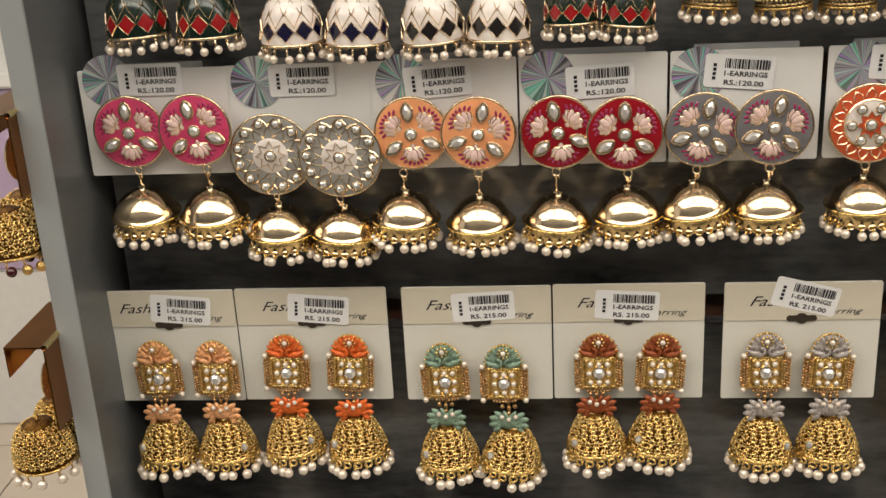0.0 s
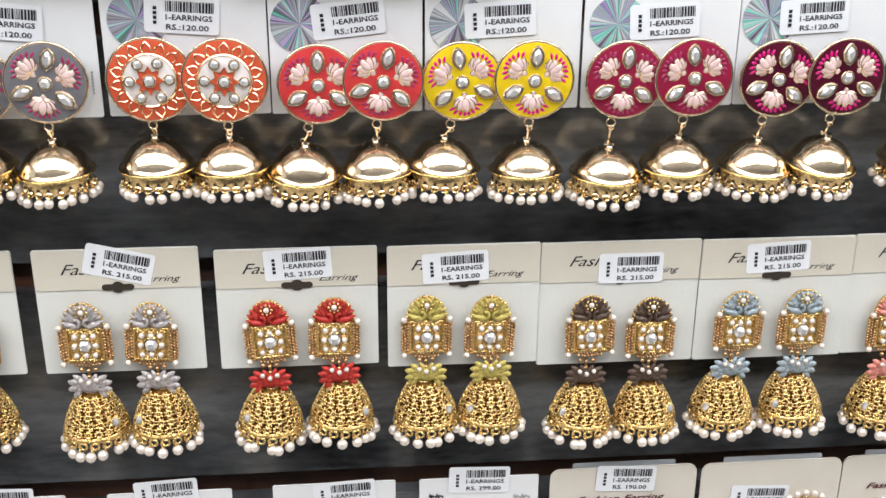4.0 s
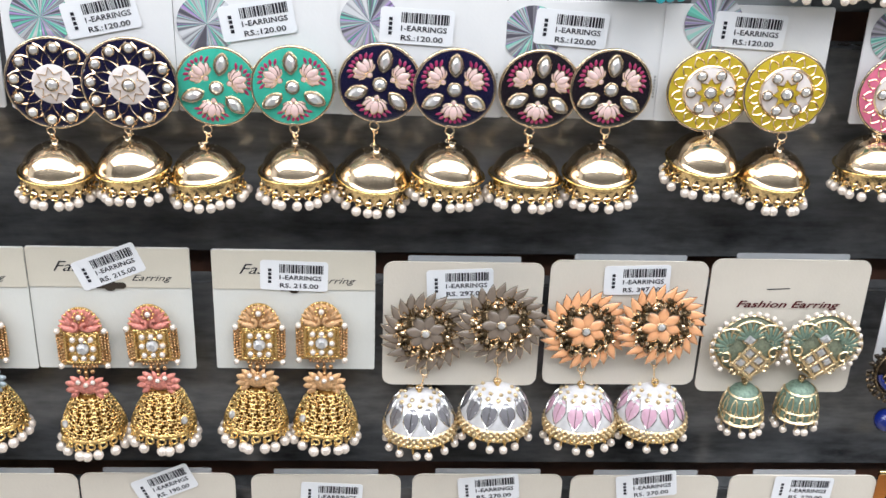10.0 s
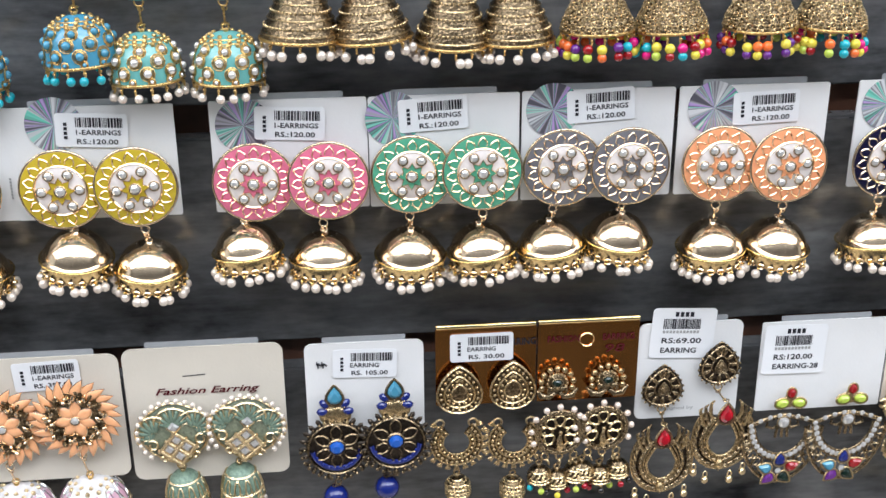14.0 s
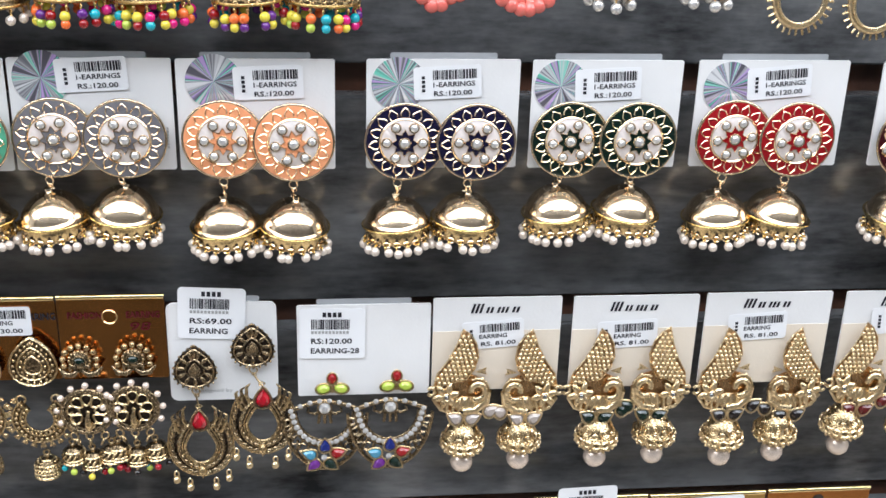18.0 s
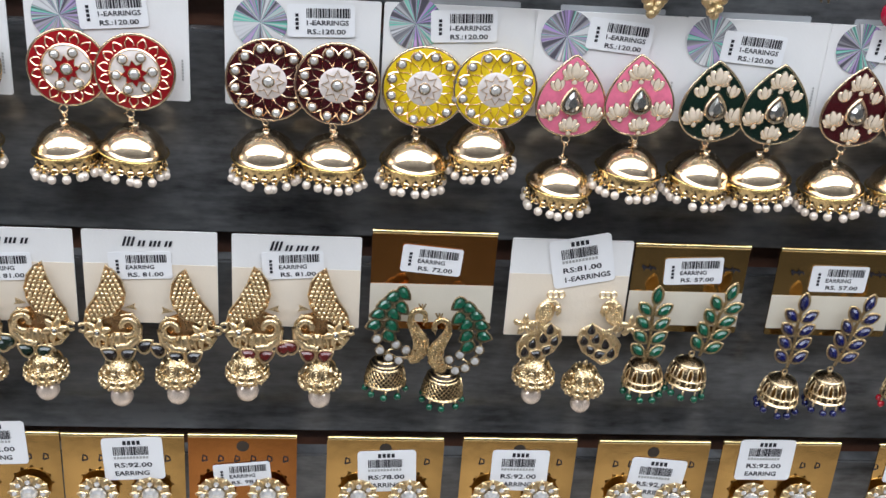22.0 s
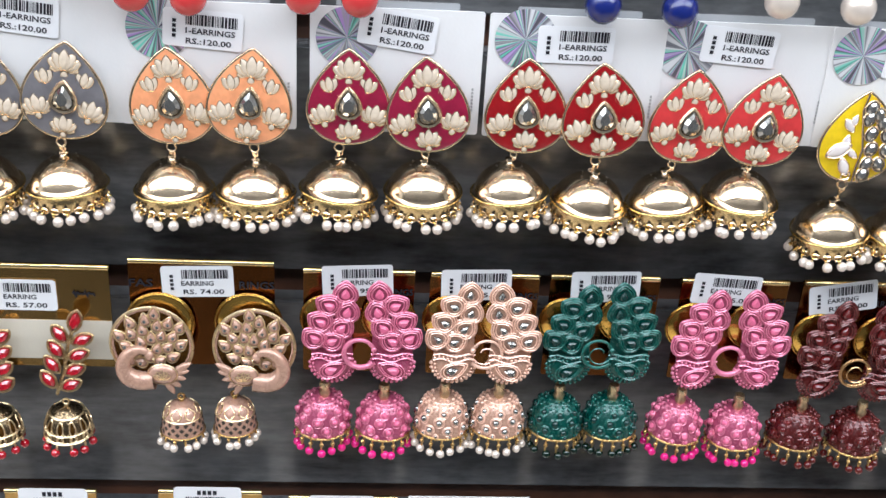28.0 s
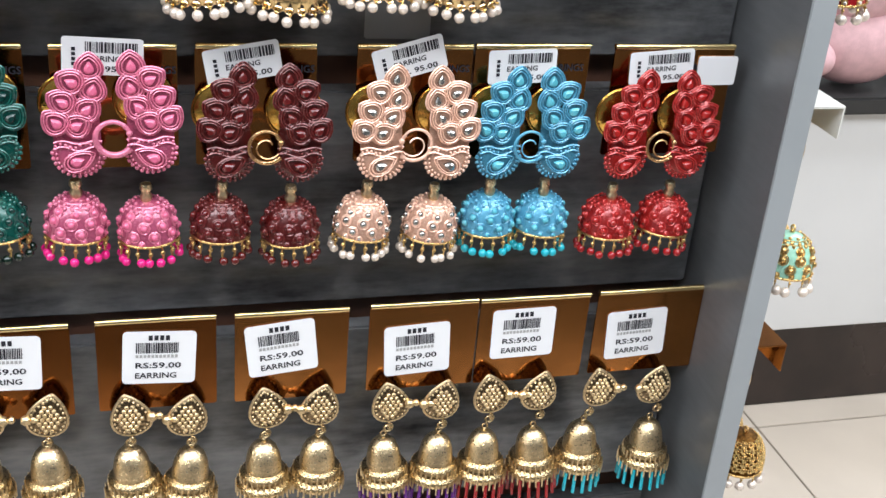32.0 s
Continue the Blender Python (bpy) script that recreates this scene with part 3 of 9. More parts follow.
NAMES = {"white": "white", "rounded": "rounded cream", "rounded_white": "rounded white", "ivory": "ivory", "foil": "gold foil", "copper": "copper foil", "band_copper": "copper foil and ivory", "gold": "pale gold foil", "band_gold": "gold foil and ivory", "bronze": "bronze foil", "band": "gold foil and ivory", "band_bronze": "bronze foil and ivory", "two_tone": "white and beige"}


class Card:
    """A card hung in a groove; parts are placed by world x and z."""
    count = 0

    def __init__(self, style, x0, x1, zt, zb, what, lean=0.0, tab=True):
        self.cx, self.zt = 0.5 * (x0 + x1), zt
        self.root = tagged(new("earring_card"), what if len(("%s on %s card" % (what, NAMES[style])).split()) > 11 else "%s on a %s card" % (what, NAMES[style]), "earrings", "earring cards on the rack")
        Card.count += 1
        self.root.location = (self.cx, CARD - 0.0006 * (Card.count % 2), zt)
        self.root.rotation_euler = (0, radians(lean), 0)
        self.w, self.h = x1 - x0, zt - zb
        self.card = part("card", card_mesh(style, self.w, self.h), self.root)
        if tab:
            tw = round(self.w * 0.7, 3)
            part("hanging_tab", shape("tab_%.3f" % tw, lambda bm: plate(bm, [(u, v) for u, v in rrect(tw, 0.009, 0.0005, 1)], -0.0008, -0.0006), M["plastic"] if style in ("white", "rounded_white") else card_mesh(style, self.w, self.h).materials[0], False),
                 self.root, V(0, -0.0022, 0))
        if style == "ivory":
            part("hanging_hole", shape("hanging_hole", lambda bm: (plate(bm, rrect(0.012, 0.0026, 0.0013), 0, 0.0001), plate(bm, rrect(0.0048, 0.0046, 0.0022), 0, 0.00014)), M["black_hole"], False), self.root, V(0, -self.h * 0.30, 0.00085))

        if style in ("foil", "copper", "band_copper", "gold", "bronze", "band", "band_gold", "band_bronze"):
            ew = round(self.w - 0.0004, 3)
            part("folded_edge", shape("folded_edge_%.3f" % ew, lambda bm: tube(bm, [(-ew / 2, 0, 0), (-ew / 6, 0, 0), (ew / 6, 0, 0), (ew / 2, 0, 0)], 0.0012, 8), M["foil_edge"]), self.root, V(0, 0.0004, -0.0002))

    def p(self, x, z, d=0.0):
        return (x - self.cx, z - self.zt, d)


def hook(c, u, v0, u1, v1, d0, d1, mat="gold"):
    """A ring and a wire from a stud down to its drop."""
    n = max(abs(v0 - v1), 0.002)

    def build(bm):
        k = min(1.0, n / 0.006)
        tube(bm, [(0.0016 * k * math.sin(a), (-0.0014 + 0.0016 * math.cos(a)) * k, 0.0003 * math.sin(a)) for a in [2 * math.pi * i / 12 for i in range(12)]], 0.00036, 5, True)
        tube(bm, [(0.0009 * k * math.cos(a) + 0.0003, (-0.0036 + 0.0010 * math.sin(a)) * k, 0.0009 * math.sin(a)) for a in [2 * math.pi * i / 10 for i in range(10)]], 0.0003, 5, True)
        tube(bm, [(0, -0.0028 * k, 0.0004), (0.4 * (u1 - u), -n * 0.7, 0.4 * (d1 - d0)), (u1 - u, -n, d1 - d0)], 0.0004, 5)
        tube(bm, [(u1 - u + 0.0013 * math.sin(a), -n + 0.0006 + 0.0002 * math.sin(2 * a), d1 - d0 + 0.0013 * math.cos(a)) for a in [2 * math.pi * i / 8 for i in range(8)]], 0.0003, 4, True)
    me = bpy.data.meshes.new("hook")
    bm = bmesh.new()
    build(bm)
    bm.to_mesh(me)
    bm.free()
    me.materials.append(M[mat])
    me.shade_smooth()
    part("hook", me, c.root, V(u, v0, d0))


def fringe(parent, rnd, n, r, z, drop_len, bead_r, bead_mat, wire_mat, key, arc=360, squash=1.0, colours=None, double=False):
    """Wires and hanging beads round the foot of a bell."""
    def links(bm):
        for i in range(n):
            a = radians(90 + arc * ((i + 0.5) / n - 0.5))
            u, d = r * math.cos(a), r * math.sin(a)
            c0, s0 = math.cos(a), math.sin(a)
            tube(bm, [(u - s0 * 0.0006 * math.sin(h), z + 0.0002 + 0.0009 * math.cos(h), d + c0 * 0.0006 * math.sin(h)) for h in [2 * math.pi * k / 6 for k in range(6)]], 0.00026, 4, True)
            tube(bm, [(u, z - 0.0006, d), (u * 1.03 + 0.0004 * math.sin(i * 2.3), z - drop_len * 0.6, d * 1.03), (u * 1.05, z - drop_len - 0.0004, d * 1.05)], 0.00036, 4)
            ball(bm, (u * 1.05, z - drop_len * 0.55, d * 1.05), max(0.00055, min(0.0009, drop_len * 0.2)), 6, 4)
    tagged(part("fringe", shape("links_" + key, links, wire_mat), parent), kind="stuff")
    for i in range(n):
        a = radians(90 + arc * ((i + 0.5) / n - 0.5) + rnd.uniform(-7, 7))
        rr = r * rnd.uniform(1.0, 1.1)
        m = bead_mat if not colours else colours[rnd.randrange(len(colours))]
        part("pearl" if m == M["pearl"] else "bead", bead_mesh(m), parent, V(rr * math.cos(a), z - drop_len - bead_r * rnd.uniform(0.75, 1.15), rr * math.sin(a)), (0, 0, rnd.uniform(0, 90)), (bead_r, bead_r, bead_r * squash))
        if double:
            part("bead", bead_mesh(colours[rnd.randrange(len(colours))]), parent, V(rr * 1.02 * math.cos(a), z - drop_len - bead_r * 2.5, rr * 1.02 * math.sin(a)), (0, 0, 0), bead_r * 0.9)


def gold_dome(c, x, z, rnd, v_from, u_from, d=0.0125, r=0.0129, d_from=0.004):
    """The polished dome of a jhumka; z is its rim."""
    u, v, _ = c.p(x, z)
    tilt = rnd.uniform(-7, 7)

    def body(bm):
        k = r / 0.0140
        pr = [(0, 0.0124), (0.0016, 0.0124), (0.0018, 0.0117), (0.0012, 0.0114), (0.0014, 0.0106), (0.0034, 0.0103), (0.0060, 0.0095), (0.0084, 0.0081), (0.0105, 0.0063), (0.0121, 0.0042), (0.0131, 0.0021), (0.0136, 0.0004),
              (0.0145, 0.0002), (0.0145, -0.0004), (0.0134, -0.0006), (0.0132, -0.0020), (0.0135, -0.0054), (0.0130, -0.0056), (0.0126, -0.001), (0.0, -0.0005)]
        full = [(a * k, b * k * (1.06 if b > 0 else 1.10)) for a, b in pr]
        revolve(bm, full[:15], 40)
        revolve(bm, full[14:], 40, mat=1)
    ob = part("dome", shape("dome_%.4f" % r, body, [M["gold"], M["skirt_gold"]]), c.root, V(u, v, d), (rnd.uniform(-4, 7), tilt, rnd.uniform(-16, 16)), 1, "polished gold bell")

    def rim(bm):
        tube(bm, [(r * 1.035 * math.cos(a), -0.0001, r * 1.035 * math.sin(a)) for a in [2 * math.pi * i / 36 for i in range(36)]], 0.0005, 6, True)
    part("rim", shape("dome_rim_%.4f" % r, rim, M["gold_wire"]), ob)

    def holes(bm):
        for i in range(20):
            a = 2 * math.pi * (i + 0.5) / 20
            q = Vector((r * 0.957 * math.cos(a), r * 0.957 * math.sin(a), -0.0036))
            n, t = Vector((math.cos(a), math.sin(a), 0)), Vector((-math.sin(a), math.cos(a), 0))
            vs = [bm.verts.new(q + n * 0.0001 + 0.00062 * (math.cos(b) * t + 1.25 * math.sin(b) * Vector((0, 0, 1)))) for b in [2 * math.pi * k / 8 for k in range(8)]]
            bm.faces.new(vs)
        for i in range(8):
            a = 2 * math.pi * i / 8
            q = Vector((0.0046 * math.cos(a), 0.0046 * math.sin(a), 0.01005 * r / 0.0140 * 1.06 + 0.0001))
            n, t = Vector((math.cos(a), math.sin(a), -0.28)).normalized(), Vector((-math.sin(a), math.cos(a), 0))
            bm.faces.new([bm.verts.new(q + 0.0004 * (math.cos(b) * t * 1.3 + math.sin(b) * n)) for b in [2 * math.pi * k / 6 for k in range(6)]])
    tagged(part("pierced_band", shape("skirt_holes_%.4f" % r, holes, M["black_hole"], False), ob), kind="stuff")

    def scallops(bm):
        for i in range(20):
            a = 2 * math.pi * (i + 0.5) / 20
            tube(bm, [(r * 0.965 * math.cos(a + 0.11 * math.sin(t)), -0.0052 + 0.0010 * math.cos(t), r * 0.965 * math.sin(a + 0.11 * math.sin(t))) for t in [2 * math.pi * k / 8 for k in range(8)]], 0.0003, 4, True)
    tagged(part("scalloped_edge", shape("skirt_scallops_%.4f" % r, scallops, M["gold"]), ob), kind="stuff")
    fringe(ob, rnd, 14, r * 0.97, -0.0054, 0.0011, 0.00180, M["pearl"], M["gold_wire"], "dome_%.4f" % r, arc=276)
    hook(c, u_from, v_from, u, v + 0.0122 * r / 0.014, d_from, d)


# ---- enamel studs of the pearl-fringed domes ----
def lotus_build(k, side=True, line=0.00016):
    """A lotus about k high round its middle: cupped petals, side leaves and a bud below, outlined in gold."""
    petals = [(-30, 0.76, 0.40), (30, 0.76, 0.40), (0, 0.80, 0.40)]
    if side:
        petals = [(-84, 0.52, 0.22), (84, 0.52, 0.22), (180, 0.28, 0.26), (-56, 0.70, 0.36), (56, 0.70, 0.36)] + petals

    def build(bm):
        for i, (a, ln, w) in enumerate(petals):
            ln, w = ln * k, w * k
            o = spin(marquise(w, ln, 10), a, 0.5 * ln * math.sin(radians(a)), 0.5 * ln * math.cos(radians(a)) - 0.30 * k)
            h = 0.00025 + 0.00006 * i
            pillow(bm, o, h, 0, ((1, 0), (0.88, 0.9), (0.3, 1)))
            tube(bm, [(p[0], p[1], h * 0.75) for p in o], line, 3, True, mat=1)
    return build


def stud_base(c, name, o, u, v, d, col, th=0.0016, key=""):
    s = part(name, shape("%s_%s_%s" % (name, key, col), lambda bm: pillow(bm, o, 0.0009, th, ((1, -1.6), (1, 0), (0.9, 0.35), (0.5, 0.85), (0.2, 1))), en(col)), c.root, V(u, v, d), label=col.replace("_", " ") + " enamel stud")
    part("gold_rim", shape("rim_" + key, lambda bm: tube(bm, [(a, b, th * 0.75) for a, b in o], 0.00058, 6, True), M["gold"]), s)
    return s


def stud_lotus(c, x, z, col, rnd, d):
    r = 0.0140
    u, v, _ = c.p(x, z)
    s = stud_base(c, "stud", circle(r, 36), u, v, d, col, key="lotus")
    s.rotation_euler = (0, radians(rnd.uniform(-14, 14)), 0)
    for a in (0, 122, 238):
        q = 0.0086
        gem(s, "marquise", q * math.sin(radians(a)), q * math.cos(radians(a)), 0.0022, 0.0068, a * 1.0, bezel=M["gold"])
    gem(s, "round", 0, 0, 0.0024, 0.0042, 0, bezel=M["gold"])
    for a in (58, -58, 180):
        q = 0.0078
        f = part("lotus", shape("lotus_blush", lotus_build(0.0068), [en("blush"), M["gold"]]), s, V(q * math.sin(radians(a)), q * math.cos(radians(a)), 0.0022), (0, a, 0), (1.12, 1, 1))
        tips = [(-72, 0.0046, 0.0026), (-50, 0.0045, 0.0024), (-28, 0.0043, 0.0022), (28, 0.0043, 0.0022), (50, 0.0045, 0.0024), (72, 0.0046, 0.0026), (-9, 0.0044, 0.0018), (9, 0.0044, 0.0018)]
        part("lotus_edging", shape("petal_tips_" + ("f" if col in ("wine", "yellow") else "m"), lambda bm: [pillow(bm, spin(marquise(0.0012, ln, 8), t, rr * math.sin(radians(t)), rr * 0.92 * math.cos(radians(t))), 0.0003, -0.0002) for t, rr, ln in tips], en("magenta" if col not in ("wine", "yellow") else "fuchsia")), f)
    return 0.0143


def stud_sun(c, x, z, col, rnd, d):
    r = 0.0147
    u, v, _ = c.p(x, z)
    s = stud_base(c, "stud", circle(r, 40), u, v, d, col, key="sun")
    s.rotation_euler = (0, radians(rnd.uniform(-8, 8)), 0)

    def arches(bm):
        for i in range(15):
            t0 = 24 * i
            pts = [(0.0100, -6.5), (0.0108, -9.0), (0.0118, -7.5), (0.0128, -3.2), (0.0136, 0), (0.0128, 3.2), (0.0118, 7.5), (0.0108, 9.0), (0.0100, 6.5)]
            tube(bm, [(q * math.sin(radians(t0 + a)), q * math.cos(radians(t0 + a)), 0.0021) for q, a in pts], [0.00016, 0.00024, 0.00028, 0.00027, 0.00025, 0.00027, 0.00028, 0.00024, 0.00016], 4)
    tagged(part("wirework", shape("sun_arches", arches, M["gold"]), s), kind="stuff")
    part("white_centre", shape("sun_centre", lambda bm: (pillow(bm, circle(0.0092, 30), 0.0005, 0.0021, ((1, 0), (0.95, 0.8), (0.4, 1)))), en("white")), s)
    part("centre_rim", shape("sun_centre_rim", lambda bm: tube(bm, [(a, b, 0.0024) for a, b in circle(0.0093, 30)], 0.0004, 4, True), M["gold"]), s)
    star = [((0.0052 if i % 2 == 0 else 0.0033) * math.sin(math.pi * i / 8), (0.0052 if i % 2 == 0 else 0.0033) * math.cos(math.pi * i / 8)) for i in range(16)]
    part("star", shape("star_" + col, lambda bm: plate(bm, star, 0.0024, 0.0031), en(col)), s)
    part("star_rim", shape("star_rim", lambda bm: tube(bm, [(a, b, 0.0031) for a, b in star], 0.0003, 4, True), M["gold"]), s)
    gem(s, "round", 0, 0, 0.0032, 0.0038, 0, bezel=M["gold"])
    for i in range(6):
        a = radians(60 * i + 30)
        gem(s, "round", 0.0068 * math.sin(a), 0.0068 * math.cos(a), 0.0028, 0.0033, 0, bezel=M["gold"])
    return 0.0150


def stud_wheel(c, x, z, col, rnd, d):
    r = 0.0160
    u, v, _ = c.p(x, z)
    s = stud_base(c, "stud", circle(r, 40), u, v, d, col, key="wheel")
    s.rotation_euler = (0, radians(rnd.uniform(-12, 12)), 0)

    def wires(bm):
        for i in range(12):
            t0 = 30 * i
            for pts in ([(0.0070, -15), (0.0094, -9), (0.0118, 0), (0.0094, 9), (0.0070, 15)], [(0.0118, 0), (0.0136, -5), (0.0150, -12)], [(0.0118, 0), (0.0136, 5), (0.0150, 12)]):
                tube(bm, [(q * math.sin(radians(t0 + a)), q * math.cos(radians(t0 + a)), 0.0023) for q, a in pts], 0.00029, 4)
    tagged(part("wirework", shape("wheel_wires", wires, M["gold"]), s), kind="stuff")
    part("white_centre", shape("wheel_centre", lambda bm: pillow(bm, circle(0.0072, 24), 0.0005, 0.0022, ((1, 0), (0.95, 0.8), (0.4, 1))), en("white")), s)
    star = [((0.0060 if i % 2 == 0 else 0.0036) * math.sin(math.pi * i / 8), (0.0060 if i % 2 == 0 else 0.0036) * math.cos(math.pi * i / 8)) for i in range(16)]
    part("star_rim", shape("wheel_star", lambda bm: tube(bm, [(a, b, 0.0028) for a, b in star], 0.0003, 4, True), M["gold"]), s)
    gem(s, "round", 0, 0, 0.0028, 0.0040, 0, bezel=M["gold"])
    for i in range(12):
        a = radians(30 * i + 15)
        gem(s, "round", 0.0130 * math.sin(a), 0.0130 * math.cos(a), 0.0024, 0.0030, 0, bezel=M["gold"])
    return 0.0163


def stud_drop(c, x, z, col, rnd, d):
    u, v, _ = c.p(x, z)
    s = stud_base(c, "stud", drop(0.0258, 0.0326, 40, 0.75), u, v, d, col, key="drop")
    s.rotation_euler = (0, radians(rnd.uniform(-6, 6)), 0)
    gem(s, "pear", 0, -0.0014, 0.0026, 0.0094, 0, M["smoky"], M["gold"])
    for fu, fv, k, a, full in ((0, 0.0098, 0.0090, 0, True), (-0.0062, 0.0040, 0.0068, -12, False), (0.0062, 0.0040, 0.0068, 12, False), (-0.0086, -0.0058, 0.0080, -14, True), (0.0086, -0.0058, 0.0080, 14, True), (0, -0.0116, 0.0074, 0, True)):
        part("lotus", shape("lotus_cream_%.4f" % k, lotus_build(k, full), [en("cream"), M["gold"]]), s, V(fu, fv, 0.0021), (0, a, 0))
    return 0.0165


def stud_half(c, x, z, col, rnd, d):
    u, v, _ = c.p(x, z)
    s = stud_base(c, "stud", drop(0.0258, 0.0326, 40, 0.75), u, v, d, col, key="half")
    stones = [(0.0012, 0.0112), (0.0045, 0.0088), (0.0012, 0.0075), (0.0062, 0.0060), (0.0030, 0.0020), (0.0085, 0.0015), (0.0040, -0.0035), (0.0092, -0.0040), (0.0035, -0.0090), (0.0078, -0.0090), (0.0030, -0.0130)]
    for i, (a, b) in enumerate(stones):
        gem(s, "oval", a, b, 0.0026, 0.0050, 20 - 40 * (i % 2), mat=M["smoky"], bezel=M["gold"])
    part("divider", shape("half_divider", lambda bm: tube(bm, [(-0.0005, 0.0160, 0.0026), (-0.0015, 0.010, 0.0026), (-0.0002, 0.003, 0.0027), (0.0012, -0.004, 0.0027), (0.0002, -0.011, 0.0026), (0.0, -0.0160, 0.0026)], 0.0005, 5), M["gold"]), s)
    for fu, fv, k, a, w in ((-0.0050, 0.0045, 0.0055, -38, 0.5), (-0.0038, 0.0060, 0.0048, 20, 0.5), (-0.0070, -0.0045, 0.0088, 62, 0.55), (-0.0050, -0.0020, 0.0060, 10, 0.5), (-0.0040, -0.0105, 0.0070, -25, 0.5), (-0.0022, -0.0055, 0.0050, -55, 0.45)):
        part("white_leaf", shape("half_leaf_%.2f" % w, lambda bm: (pillow(bm, marquise(w, 1.0, 12), 0.12, 0, ((1, 0), (0.85, 0.8), (0.4, 1))), tube(bm, [(p[0], p[1], 0.06) for p in marquise(w, 1.04, 12)], 0.05, 4, True, mat=1)), [en("white"), M["gold"]]), s, V(fu, fv, 0.0023), (0, a, 0), k)
    part("curl", shape("half_curl", lambda bm: tube(bm, [(-0.003 + 0.0022 * (1 - i / 14) * math.sin(i * 0.75), -0.0138 + 0.0022 * (1 - i / 14) * math.cos(i * 0.75), 0.0027) for i in range(12)], 0.00035, 4), M["gold"]), s)
    return 0.0165


STUDS = dict(lotus=stud_lotus, sun=stud_sun, wheel=stud_wheel, drop=stud_drop, half=stud_half)
SHAPES = dict(lotus="round lotus-pattern", sun="round sun-pattern", wheel="round wheel-pattern", drop="drop-shaped lotus", half="drop-shaped half-jewelled")


def hologram(c, u, v):
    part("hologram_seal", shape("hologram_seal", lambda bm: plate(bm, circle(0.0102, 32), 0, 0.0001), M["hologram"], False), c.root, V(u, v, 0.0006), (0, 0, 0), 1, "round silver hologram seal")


def card_120(kind, col, x0, x1, s1, s2, m1, m2, lab, holo, seed, zt=1.3236, zb=1.2812):
    """White card with two enamel studs and pearl-fringed gold domes."""
    rnd = random.Random(seed)
    c = Card("white", x0, x1, zt, zb, "%s %s jhumka earrings" % (col.replace("_", " "), SHAPES[kind]))
    hu, hv, _ = c.p(*holo)
    hologram(c, hu, hv)
    lu, lv, _ = c.p(lab[0], lab[1])
    small_label(c.root, lu, lv, lab[2], "RS.:120.00")
    part("side_print", shape("side_print", bars_build(0.0085, 0.0007, 7), M["ink_grey"], False), c.root, V(c.w / 2 - 0.0022, -0.034, 0.0006), (0, -90, 0))
    for i, (s, m) in enumerate(((s1, m1), (s2, m2))):
        d = 0.0035 + 0.0016 * i
        foot = STUDS[kind](c, s[0], s[1], col, rnd, d)
        u, v, _ = c.p(s[0], s[1])
        mu, mv, _ = c.p(*m)
        r = 0.0129
        gold_dome(c, m[0], m[1] - (0.0042 if kind in ("drop", "half") else 0.0022), rnd, v - foot, u + max(-0.004, min(0.004, mu - u)), 0.0026, r, d + 0.001)


# ---- bells and their patterns ----
def radius_at(prof, z):
    for (r0, z0), (r1, z1) in zip(prof, prof[1:]):
        if z1 <= z <= z0 and z0 > z1:
            return r0 + (r1 - r0) * (z0 - z) / (z0 - z1)
    return prof[-1][0]


def bell_frame(pr, z, a, out=0.0):
    """A point of a turned body with its directions: around, up along the wall, and outwards."""
    r, e = radius_at(pr, z), 0.0004
    slope = (radius_at(pr, z + e) - radius_at(pr, z - e)) / (2 * e)
    t = Vector((-math.sin(a), -math.cos(a), 0))
    w = Vector((slope * math.cos(a), -slope * math.sin(a), 1)).normalized()
    n = Vector((math.cos(a), -math.sin(a), -slope)).normalized()
    return Vector((r * math.cos(a), -r * math.sin(a), z)) + n * out, t, w, n


def uvd(p):
    return (p.x, p.z, -p.y)


def joined(ob):
    return tagged(ob, kind="stuff")


STUD_ROWS = ((0.19, 8, 0.105), (-0.02, 9, 0.125), (-0.25, 9, 0.12), (-0.42, 12, 0.06))


def bell_profile(R, H, form):
    if form == "temple":
        q = [(0, 0.5), (0.26, 0.5), (0.42, 0.41), (0.58, 0.26), (0.72, 0.07), (0.84, -0.13), (0.93, -0.32), (1.0, -0.5)]
    elif form == "cone":
        q = [(0, 0.5), (0.14, 0.5), (0.18, 0.40), (0.40, 0.30), (0.55, 0.10), (0.74, -0.15), (0.95, -0.38), (1.0, -0.5)]
    elif form == "drum":
        q = [(0, 0.5), (0.15, 0.5), (0.55, 0.36), (0.92, 0.16), (0.95, 0.0), (0.95, -0.3), (1.0, -0.5)]
    else:
        q = [(0, 0.5), (0.20, 0.5), (0.48, 0.43), (0.72, 0.28), (0.88, 0.06), (0.97, -0.2), (1.0, -0.5)]
    return [(a * R, b * H) for a, b in q] + [(0.92 * R, -0.5 * H), (0, -0.3 * H)]


